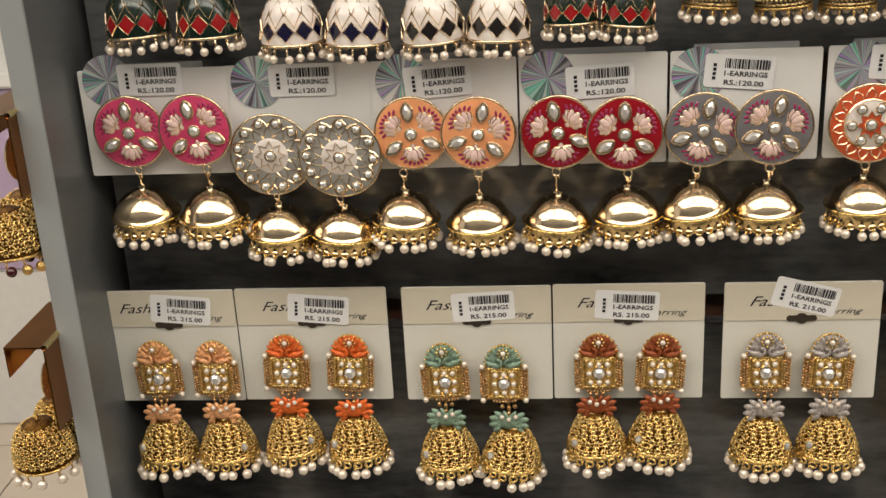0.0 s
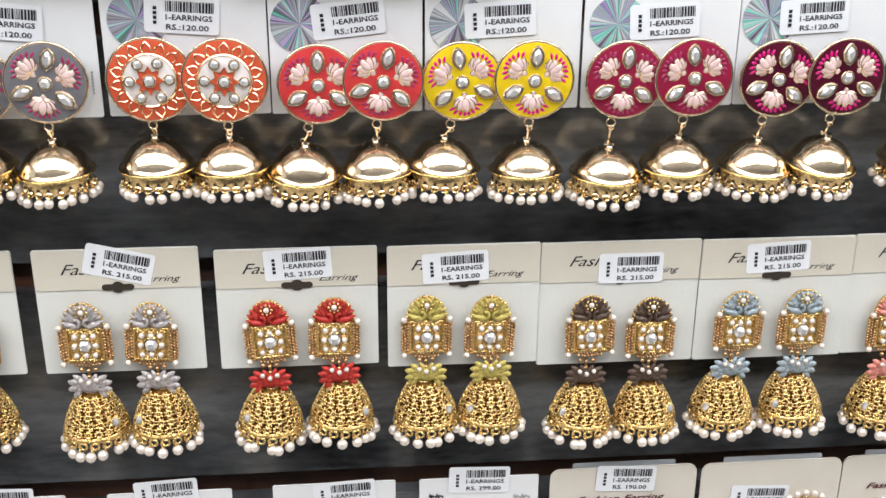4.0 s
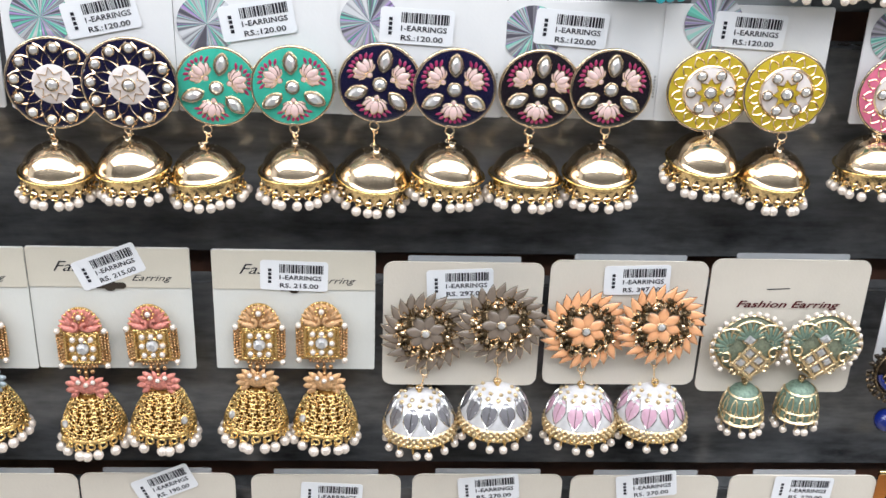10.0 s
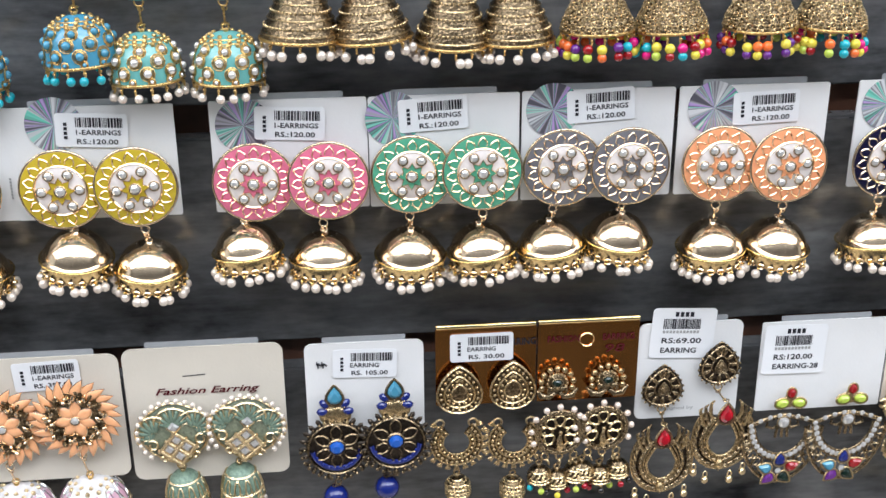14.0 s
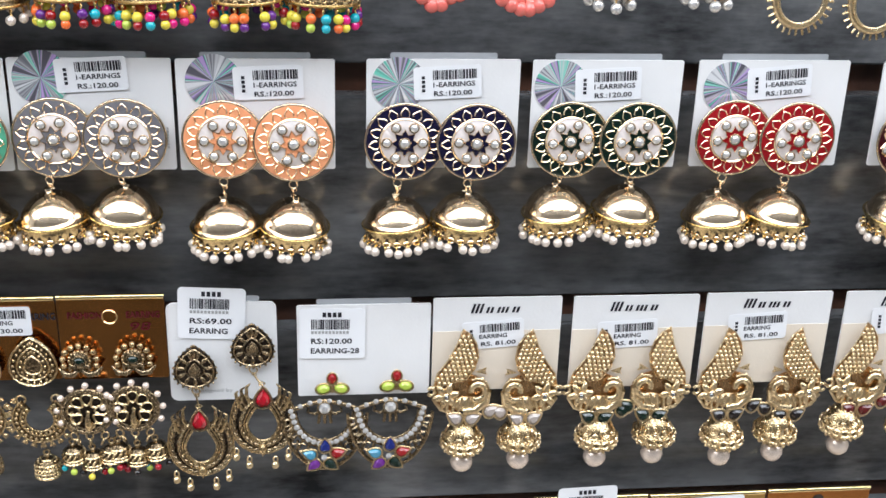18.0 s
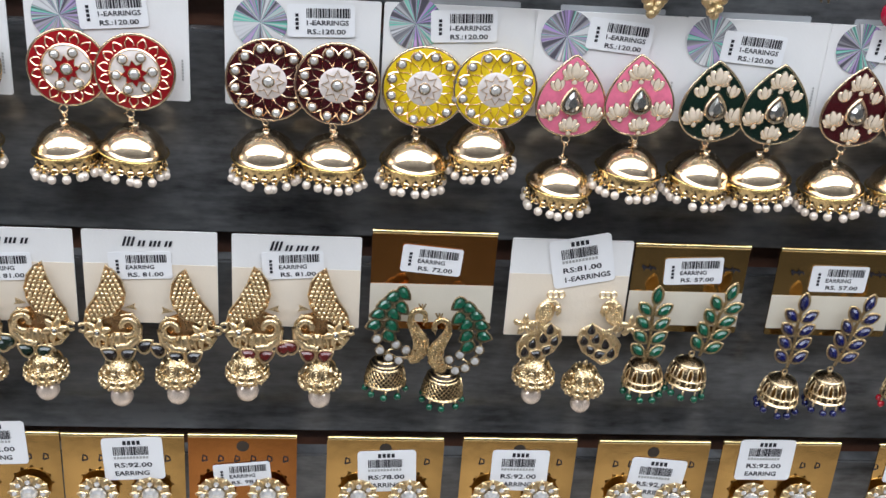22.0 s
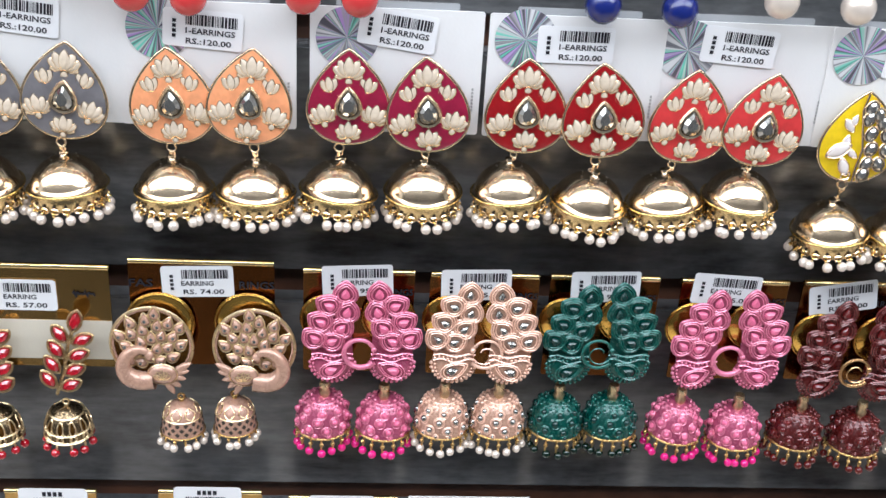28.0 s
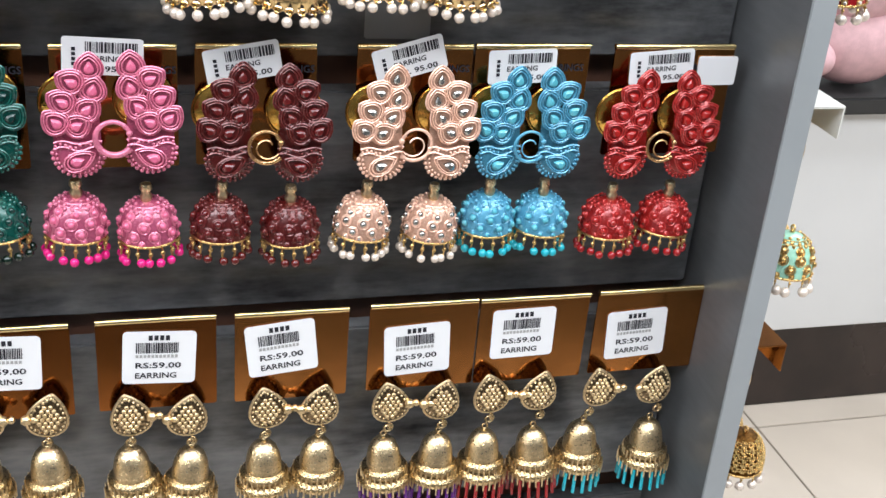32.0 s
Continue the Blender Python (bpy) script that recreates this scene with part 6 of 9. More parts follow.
        gem(cr, "pear", 0, 0.0088, 0.0018, 0.0082, 0, M["red_glass"], M["bronze"], "red faceted stone")
        for t in (-0.78, -0.36, 0.36, 0.78):
            part("hanging_ball", shape("hang_ball", lambda bm: (ball(bm, (0, -0.0040, 0), 0.0016, 10, 7), tube(bm, [(0.0009 * math.sin(h * 0.8), -0.0016 + 0.0014 * math.cos(h * 0.8), 0) for h in range(8)], 0.00035, 4, True)), M["pale"]), cr, V(0.0152 * math.sin(t), -0.0026 - 0.0155 * math.cos(t), 0.001))
        hook(c, u, v - 0.0092, mu, min(mv + 0.0190, v - 0.0112), 0.004, 0.006, "antique")


def card_28(x0, x1, s1, s2, k1, k2, lab, seed, zt=1.2222, zb=1.1842):
    rnd = random.Random(seed)
    c = Card("white", x0, x1, zt, zb, "crystal crescent earrings with coloured stones")
    label_at(c, big_label, lab, "RS:120.00", "EARRING-28")
    for i, (s, k) in enumerate(((s1, k1), (s2, k2))):
        u, v, _ = c.p(*s)
        st = part("stud", shape("posy_back", lambda bm: plate(bm, circle(0.003, 10), 0, 0.001), M["antique"]), c.root, V(u, v, 0.003))
        gem(st, "oval", 0, 0.0038, 0.001, 0.0050, 0, en("crimson"), M["antique"])
        gem(st, "oval", -0.0036, -0.0008, 0.001, 0.0058, 78, en("lime"), M["antique"])
        gem(st, "oval", 0.0036, -0.0008, 0.001, 0.0058, -78, en("lime"), M["antique"])
        mu, mv, _ = c.p(*k)

        def cres(bm):
            U = lambda rx, rz, t, dz=0.0: (rx * math.sin(t), 0.0100 + dz - rz * math.cos(t), 0.001)
            for rx, rz, w in ((0.0165, 0.0250, 0.0008), (0.0136, 0.0155, 0.0007), (0.0112, 0.0130, 0.0007)):
                tube(bm, [U(rx, rz, -1.5 + 3.0 * q / 22) for q in range(23)], w, 5)
            tube(bm, [(-0.0140, 0.0098, 0.001), (-0.0075, 0.0122, 0.001), (0, 0.0140, 0.001), (0.0075, 0.0122, 0.001), (0.0140, 0.0098, 0.001)], 0.0009, 5)
            for sg in (-1, 1):
                tube(bm, [(0, 0.0100, 0.001), (sg * 0.004, 0.0084, 0.001), (sg * 0.0066, 0.0094, 0.001), (sg * 0.006, 0.0108, 0.001)], 0.0006, 5)
                for q in range(5):
                    t = sg * (0.45 + 0.22 * q)
                    p = U(0.0150, 0.0205, t)
                    tube(bm, swirl(p[0], p[1], 0.0021, 40 * q, 40 * q + 300, 9, 0.001, 0.5), 0.00045, 4)
                    tube(bm, [U(0.0138, 0.0160, t), U(0.0163, 0.0240, t + sg * 0.08)], 0.0006, 4)
            for h in (-1, 0, 1):
                tube(bm, [(0.0020 * h, 0.0082, 0.001), (0.0024 * h, 0.0045, 0.001)], 0.0007, 5)
        cr = part("crescent", shape("crystal_crescent", cres, M["bronze"]), c.root, V(mu, mv - 0.0008, 0.005 + 0.002 * i), (0, 0, 0), (1.06, 1, 1.12))
        for q in range(17):
            t = -1.42 + 2.84 * q / 16
            gem(cr, "round", 0.0124 * math.sin(t), 0.0100 - 0.0142 * math.cos(t), 0.0012, 0.0026, 0, M["silver"], M["bronze"])
        gem(cr, "round", 0, 0.0112, 0.0018, 0.0048, 0, M["silver"], M["bronze"])
        for q in range(8):
            e = -1 + 2 * q / 7
            gem(cr, "round", 0.0130 * e, 0.0142 - 0.0040 * e * e, 0.0018, 0.0021, 0)
        for a, b, t, co in ((0, -0.0042, 0, "royal"), (-0.0062, -0.0078, -70, "sky"), (0.0052, -0.0074, 72, "crimson"), (-0.0046, -0.0126, -128, "violet"), (0.0024, -0.0124, 128, "forest")):
            gem(cr, "pear", a, b, 0.0026, 0.0058, t, en(co), M["antique"])
        gem(cr, "round", -0.0004, -0.0094, 0.0028, 0.0026, 0)


def card_81(gems, x0, x1, s1, s2, m1, m2, lab, seed, zt=1.2255, zb=1.1830):
    """Granulated leaf and peacock studs with a gold ball and a big pearl."""
    rnd = random.Random(seed)
    c = Card("two_tone", x0, x1, zt, zb, "pale gold leaf and peacock earrings with big pearls", tab=False)
    label_at(c, small_label, lab, "RS. 81.00", "EARRING")

    def mark(bm):
        x = -0.0112
        for n, h in ((3, 0.0042), (2, 0.0026), (3, 0.0026), (2, 0.0026)):
            for k in range(n):
                plate(bm, [(x, 0), (x + 0.0010, 0), (x + 0.0010 + h * 0.30, h), (x + h * 0.30, h)], 0, 0.0001)
                x += 0.0017
            x += 0.0011
    part("brand_mark", shape("brand_mark", mark, M["ink"], False), c.root, V(0, -0.0068, 0.0006))
    leaf = [(-0.0008, 0.0142), (-0.0030, 0.0079), (-0.0060, 0.0021), (-0.0099, -0.0032), (-0.0111, -0.0080), (-0.0075, -0.0078), (-0.0027, -0.0062), (0.0016, -0.0052), (0.0045, -0.0012), (0.0057, 0.0034), (0.0047, 0.0085), (0.0022, 0.0120)]
    for i, (s, m) in enumerate(((s1, m1), (s2, m2))):
        sg = 1 if i == 0 else -1
        u, v, _ = c.p(*s)

        def stud(bm):
            plate(bm, [(sg * a, b) for a, b in ((-0.0108, -0.0070), (-0.0112, -0.0125), (-0.0075, -0.0168), (0.0005, -0.0180), (0.0065, -0.0172), (0.0100, -0.0135), (0.0104, -0.0085), (0.0080, -0.0050), (0.0035, -0.0035))], 0.0, 0.0010)
            pillow(bm, [(sg * a, b) for a, b in leaf], 0.0010, 0.0006, ((1, 0), (0.96, 0.6), (0.6, 0.9), (0.2, 1)))

        def grains(bm):
            small = [(a * 0.95 - 0.00005, b * 0.96) for a, b in leaf]
            for a in range(-14, 12):
                for b in range(-11, 14):
                    p, q = a * 0.00186 + 0.00093 * (b % 2), b * 0.00164
                    p2 = p + 0.0022 * math.sin(q * 110)
                    if leaf_inside(small, p2, q):
                        ball(bm, (sg * p2, q, 0.0017), 0.00094, 8, 6)
            tube(bm, [(sg * a, b, 0.0010) for a, b in leaf], 0.00035, 4, True)
        st = part("stud", shape("granulated_leaf_%d" % sg, stud, M["rust_gold"]), c.root, V(u, v + 0.0012, 0.003), (0, rnd.uniform(-4, 4), 0), (1.06, 1, 1.2))
        joined(part("grain_surface", shape("leaf_grains_%d" % sg, grains, M["pale"]), st))

        def bird(bm):
            tube(bm, swirl(0.0060, -0.0088, 0.0036, -120, 190, 16, 0.0030, 0.35, sg), 0.0012, 7)
            tube(bm, swirl(0.0060, -0.0088, 0.0046, -100, 120, 14, 0.0026, 0.0, sg), 0.0005, 5)
            tube(bm, [(sg * 0.0102, -0.0088, 0.0026), (sg * 0.0098, -0.0130, 0.0026), (sg * 0.0060, -0.0165, 0.0026), (sg * 0.0010, -0.0172, 0.0024)], 0.0016, 7)
            pillow(bm, [(sg * 0.0022 + 0.0062 * math.cos(t), -0.0148 + 0.0030 * math.sin(t)) for t in [0.4488 * k for k in range(14)]], 0.0018, 0.001)
            for k in range(5):
                tube(bm, [(sg * (0.0055 - 0.0026 * k), -0.0118, 0.0026), (sg * (0.0048 - 0.0026 * k), -0.0148, 0.0030), (sg * (0.0034 - 0.0022 * k), -0.0172, 0.0026)], 0.0006, 5)
            for k in range(6):
                t = 1.047 * k + 0.3
                pillow(bm, spin(marquise(0.0030, 0.0054, 8), math.degrees(t), sg * -0.0060 + 0.0029 * math.sin(t), -0.0112 + 0.0027 * math.cos(t)), 0.0012, 0.0022)
            tube(bm, swirl(-0.0060, -0.0112, 0.0013, 0, 324, 9, 0.0036, 0, sg), 0.0004, 4, True)
            tube(bm, swirl(-0.0118, -0.0098, 0.0015, -150, 150, 10, 0.0015, 0, sg), 0.0007, 5)
            tube(bm, [(sg * -0.0110, -0.0125, 0.0015), (sg * -0.0080, -0.0165, 0.0018), (sg * -0.0030, -0.0180, 0.0018)], 0.0008, 5)
            ball(bm, (sg * 0.0078, -0.0045, 0.0022), 0.0009, 6, 4)
            plate(bm, [(sg * a, b) for a, b in ((0.0052, -0.0022), (0.0096, -0.0030), (0.0088, -0.0020), (0.0092, -0.0006))], 0.0006, 0.0014)
        part("peacock", shape("gold_peacock_%d" % sg, bird, M["pale"]), st)
        part("flower_stone", bead_mesh(M["smoky"]), st, V(sg * -0.0060, -0.0112, 0.0034), (0, 0, 0), 0.0009)
        for a, b, t in ((-0.0022, -0.0198, -62), (0.0052, -0.0198, 62), (0.0122, -0.0166, 55)):
            gem(st, "pear", sg * a, b, 0.0022, 0.0062, sg * t, en(gems), M["pale"])
        mu, mv, _ = c.p(*m)
        gold_ball_drop(c, mu, mv, i)


def card_peacock_green(x0, x1, s1, s2, m1, m2, lab, seed, zt=1.2280, zb=1.1830):
    rnd = random.Random(seed)
    c = Card("band_copper", x0, x1, zt, zb, "gold peacock earrings with green stone tails", tab=False)
    label_at(c, small_label, lab, "RS. 72.00", "EARRING")
    spine = [(0.0086, 0.0006, 0.0009), (0.0084, 0.0030, 0.0011), (0.0060, 0.0046, 0.0012), (0.0034, 0.0034, 0.0013), (0.0028, -0.0002, 0.0015), (0.0048, -0.0040, 0.0020), (0.0072, -0.0078, 0.0029), (0.0076, -0.0118, 0.0030), (0.0058, -0.0152, 0.0024), (0.0030, -0.0172, 0.0014)]
    wire = [(0.0030, -0.0168), (-0.0020, -0.0178), (-0.0075, -0.0150), (-0.0112, -0.0095), (-0.0112, -0.0010), (-0.0078, 0.0055), (-0.0028, 0.0098)]
    for i, (s, m) in enumerate(((s1, m1), (s2, m2))):
        sg = 1 if i == 0 else -1
        u, v, _ = c.p(*s)

        def body_(bm):
            fine = smooth_path([(sg * a, b, r) for a, b, r in spine])
            tube(bm, [(a, b, 0.0030) for a, b, r in fine], [r for a, b, r in fine], 12)
            ball(bm, (sg * spine[0][0], spine[0][1], 0.0030), 0.0013, 9, 6)
            tube(bm, [(sg * 0.0086, 0.0006, 0.003), (sg * 0.0080, -0.0020, 0.003)], [0.0007, 0.0002], 5)
            for k in range(3):
                tube(bm, [(sg * 0.0070, 0.0044, 0.003), (sg * (0.0056 + 0.0014 * k), 0.0074, 0.003)], 0.00035, 4)
        body = part("stud", shape("bird_body_%d" % sg, body_, M["antique"]), c.root, V(u + (0.0045 if i == 0 else 0.0), v + (0.002 if i == 0 else 0), 0.004 + 0.001 * i), (0, 0, 0), (1.04, 1, 1.12))

        def ribs(bm):
            for (a0, b0, r0), (a1, b1, r1) in zip(spine[4:], spine[5:]):
                n = Vector((a1 - a0, b1 - b0)).normalized()
                for k in range(5):
                    f = k / 5
                    p, q, r = a0 + (a1 - a0) * f, b0 + (b1 - b0) * f, r0 + (r1 - r0) * f
                    for e in range(-3, 4):
                        w = 1.05 * r * math.sin(e * 0.45)
                        ball(bm, (sg * (p - n.y * w), q + n.x * w, 0.0030 + 1.05 * r * math.cos(e * 0.45)), 0.00042, 5, 3)
        joined(part("feathering", shape("bird_grains_%d" % sg, ribs, M["antique"]), body))
        part("tail_wire", shape("tail_wire_%d" % sg, lambda bm: (tube(bm, [(sg * a, b, 0.001) for a, b in wire], 0.0007, 6), [tube(bm, [(sg * a, b, 0.001), (sg * (a + 0.0040), b + 0.0020, 0.001)], 0.0004, 4) for a, b in wire[2:]]), M["antique"]), body)
        for k, (a, b) in enumerate(((0.0006, 0.0110), (0.0052, 0.0095), (0.0010, 0.0048), (0.0083, 0.0062), (0.0042, 0.0022), (0.0108, 0.0022), (0.0046, -0.0028), (0.0122, -0.0026), (0.0054, -0.0074))):
            gem(body, "pear", sg * -a, b, 0.0018, 0.0062, sg * (130 if k % 2 == 0 else -105), M["green_glass"], M["bronze"])
        for a, b in ((0.0028, -0.0109), (-0.0016, -0.0133), (0.0107, -0.0086), (0.0092, -0.0136), (0.0054, -0.0167), (0.0013, -0.0180)):
            gem(body, "round", sg * -a, b, 0.002, 0.0036, 0, bezel=M["bronze"])
        bell(c, m[0], m[1] - 0.0004, 0.0087, 0.0116, M["black_oxid"], rnd, "net", M["antique"], "dome", 0.003, (M["green_glass"], 0.0016, 9, 0.0022), key="tail", loop_mat="antique")


def card_81b(x0, x1, s1, s2, m1, m2, lab, seed, zt=1.2275, zb=1.1815):
    rnd = random.Random(seed)
    c = Card("two_tone", x0, x1, zt, zb, "pale gold peacock earrings with black stones and pearls", tab=False)
    label_at(c, big_label, lab, "RS:81.00", "1-EARRINGS")
    for i, (s, m) in enumerate(((s1, m1), (s2, m2))):
        sg = 1 if i == 0 else -1
        u, v, _ = c.p(*s)
        hx, fx = (0.0, 0.0) if i == 0 else (0.0108, 0.0046)

        def bird(bm):
            X = lambda a: sg * a + hx
            pillow(bm, spin(marquise(0.0084, 0.0130, 16), sg * 14, X(0.0026), 0.0014), 0.0022, 0.0004)
            ball(bm, (X(0.0074), 0.0042, 0.0022), 0.0017, 9, 6)
            tube(bm, [(X(0.0034), 0.0064, 0.0018), (X(0.0060), 0.0070, 0.002), (X(0.0080), 0.0052, 0.002), (X(0.0086), 0.0026, 0.002), (X(0.0074), 0.0010, 0.002)], 0.0008, 6)
            for k in range(3):
                tube(bm, [(X(0.0040 + 0.0024 * k) + 0.0013 * math.sin(h * 0.8), 0.0094 + 0.0013 * math.cos(h * 0.8), 0.001) for h in range(8)], 0.00045, 4, True)
            for k in range(5):
                t = 1.256 * k
                pillow(bm, spin(marquise(0.0028, 0.0050, 8), math.degrees(t), X(-0.0054) + 0.0026 * math.sin(t), -0.0040 + 0.0026 * math.cos(t)), 0.0012, 0.001)
            ball(bm, (X(-0.0095), -0.0026, 0.0012), 0.0013, 7, 5)
            for k in range(4):
                tube(bm, [(X(0.0), -0.0020, 0.001), (X(-0.0035 + 0.002 * k), -0.0050, 0.0016), (X(-0.0020 + 0.003 * k), -0.0072, 0.001)], 0.0007, 5)
            heart = [(sg * a + fx, b) for a, b in ((0.0052, -0.0036), (0.0098, -0.0060), (0.0106, -0.0104), (0.0078, -0.0152), (0.0030, -0.0182), (-0.0010, -0.0208), (-0.0040, -0.0198), (-0.0072, -0.0170), (-0.0078, -0.0122), (-0.0052, -0.0088), (-0.0006, -0.0066))]
            tube(bm, [(a, b, 0.001) for a, b in heart], 0.0008, 6, True)
            plate(bm, heart, 0.0, 0.0006)
        st = part("stud", shape("small_bird_%d" % sg, bird, M["pale"]), c.root, V(u, v + 0.001, 0.003), (0, 0, 0), (1, 1, 1.12))
        joined(part("feathering", shape("small_bird_lines_%d" % sg, lambda bm: [ball(bm, (sg * (0.0026 + 0.0011 * a + 0.0003 * b) + hx, 0.0014 + 0.0011 * b, 0.0027 - 0.0002 * abs(a)), 0.0005, 5, 3) for b in range(-4, 5) for a in range(-2, 3) if abs(a) * 2 + abs(b) < 6], M["pale"]), st))
        for a, b, t in ((0.0055, -0.0054, 0), (0.0030, -0.0094, -10), (-0.0014, -0.0118, 10), (0.0082, -0.0104, 15), (0.0052, -0.0144, 40), (0.0004, -0.0164, -70), (-0.0045, -0.0156, -10)):
            gem(st, "pear", sg * a + fx, b, 0.0012, 0.0048, sg * t, en("jet"), M["pale"])
        mu, mv, _ = c.p(*m)
        gold_ball_drop(c, mu, mv, i, 0.0046)


def card_57(col, x0, x1, s1, s2, m1, m2, lab, seed, zt=1.2255, zb=1.1845, lean=0.0):
    """Leafy sprigs over little bells."""
    rnd = random.Random(seed)
    c = Card("band_gold", x0, x1, zt, zb, "leaf sprig earrings with %s stones and gold bells" % {"emerald": "green", "royal": "blue", "crimson": "red"}[col], lean, tab=False)
    label_at(c, small_label, lab, "RS. 57.00", "EARRING")
    script_bar(c, -0.018, -0.010, 0.006)
    script_bar(c, 0.018, -0.010, 0.008)
    for i, (s, m) in enumerate(((s1, m1), (s2, m2))):
        u, v, _ = c.p(*s)
        mu, mv, _ = c.p(*m)
        st = part("stud", shape("sprig_stem", lambda bm: tube(bm, [(0, -0.0140, 0.001), (0.0005, -0.005, 0.0012), (-0.0003, 0.004, 0.0012), (0, 0.010, 0.001)], 0.0007, 5), M["antique"]), c.root, V(u, v - 0.0020, 0.004), (0, (2 if i == 0 else 16), 0), (1.08, 1.08, 1.21))
        stone = M[{"emerald": "green_glass", "royal": "blue_glass", "crimson": "red_glass"}[col]]
        gem(st, "marquise", 0, 0.0134, 0.0012, 0.0068, 0, stone, M["antique"])
        for k in range(4):
            for sg in (-1, 1):
                gem(st, "marquise", sg * 0.0038, 0.0078 - 0.0056 * k, 0.0012, 0.0066, sg * 52, stone, M["antique"])
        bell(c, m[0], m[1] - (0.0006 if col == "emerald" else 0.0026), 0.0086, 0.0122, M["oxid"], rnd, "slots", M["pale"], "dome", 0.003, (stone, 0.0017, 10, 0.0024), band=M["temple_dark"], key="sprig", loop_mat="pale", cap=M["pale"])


def card_74(x0, x1, s1, s2, m1, m2, lab, seed, zt=1.2290, zb=1.1868):
    rnd = random.Random(seed)
    c = Card("bronze", x0, x1, zt, zb, "blush enamel peacock fan earrings with small bells", tab=False)
    label_at(c, small_label, lab, "RS. 74.00", "EARRING")
    lettering("printed_text", "FAS", c.root, -0.026, -0.0095, 0.0008, 0.0030, 0.0085, M["ink"])
    lettering("printed_text", "RINGS", c.root, 0.013, -0.0095, 0.0008, 0.0030, 0.0125, M["ink"])
    blush = paint("pale_peach")
    for i, (s, m) in enumerate(((s1, m1), (s2, m2))):
        sg = 1 if i == 0 else -1
        u, v, _ = c.p(*s)
        st = part("stud", shape("fan_tail", lambda bm: plate(bm, [(a * 1.03, b) for a, b in circle(0.0135, 28)], 0, 0.0006), M["temple_dark"]), c.root, V(u, v - 0.0008, 0.006 + 0.001 * i), (0, 0, 0), (1.02, 1, 1.12))
        part("fan_rim", shape("fan_rim", lambda bm: (tube(bm, [(a * 1.03, b, 0.001) for a, b in circle(0.0139, 36)], 0.00055, 6, True, mat=1), tube(bm, [(a * 1.03, b, 0.0008) for a, b in circle(0.0131, 36)], 0.0005, 6, True)), [blush, M["pale"]]), st)
        part("clasp_disc", MESH.get("clasp_disc") or shape("clasp_disc", lambda bm: (plate(bm, circle(0.0125, 28), 0, 0.0006, 0.0002), tube(bm, [(a, b, 0.0006) for a, b in circle(0.0118, 28)], 0.0005, 5, True)), M["clasp"]), c.root, V(u + sg * 0.0025, v + 0.0055, 0.0015), (0, 0, 0), 1, "round gold ear clasp")
        for k in range(26):
            q = math.sqrt((k + 0.6) / 26) * 0.0120
            t = k * 2.4
            a, b = q * math.sin(t), q * math.cos(t) + 0.0010
            if b > -0.0070:
                gem(st, "pear", sg * a, b, 0.0010, 0.0046, math.degrees(math.atan2(sg * a, b + 0.008)), blush, M["pale"])
                gem(st, "round", sg * a, b - 0.0003, 0.0020, 0.0018, 0, M["smoky"])

        def bird(bm):
            path = [(-0.0008, -0.0030), (-0.0030, -0.0012), (-0.0062, -0.0016), (-0.0090, -0.0040), (-0.0102, -0.0078), (-0.0085, -0.0112), (-0.0045, -0.0128), (0.0005, -0.0124)]
            fine = smooth_path([(sg * a, b, 0.0026) for a, b in path])
            tube(bm, fine, [0.0011 + 0.0022 * min(1, k / 20) ** 1.2 for k in range(len(fine))], 12)
            ball(bm, fine[0], 0.0016, 10, 7)
            pillow(bm, [(sg * 0.0036 + 0.0052 * math.cos(t), -0.0098 + 0.0038 * math.sin(t)) for t in [0.3927 * k for k in range(16)]], 0.0022, 0.003)
            for k in range(5):
                pillow(bm, spin(marquise(0.0028, 0.0080, 10), sg * (62 + 22 * k), sg * (0.0102 - 0.0012 * k), -0.0078 - 0.0017 * k), 0.0014, 0.002)
        bd = part("peacock", shape("blush_bird_%d" % sg, bird, blush), st)

        def lines(bm):
            tube(bm, [(sg * 0.0036 + 0.0052 * math.cos(t), -0.0098 + 0.0038 * math.sin(t), 0.0034) for t in [0.3927 * k for k in range(16)]], 0.0003, 4, True)
            for k in range(5):
                t = radians(-70 + 35 * k)
                tube(bm, [(p[0], p[1], 0.0052) for p in spin(marquise(0.0016, 0.0034, 8), math.degrees(t), sg * 0.0036 + 0.0015 * math.sin(t), -0.0106 + 0.0015 * math.cos(t))], 0.0002, 3, True)
            tube(bm, [(sg * -0.0012, -0.0034, 0.0026), (sg * 0.0008, -0.0046, 0.0026)], 0.0004, 4)
        joined(part("gold_outline", shape("blush_lines_%d" % sg, lines, M["pale"]), bd))
        bell(c, m[0], m[1] - 0.0008, 0.0080, 0.0124, blush, rnd, "holes", M["black_hole"], "dome", 0.004, (M["pearl"], 0.0016, 12, 0.0024), cap=M["pale"])


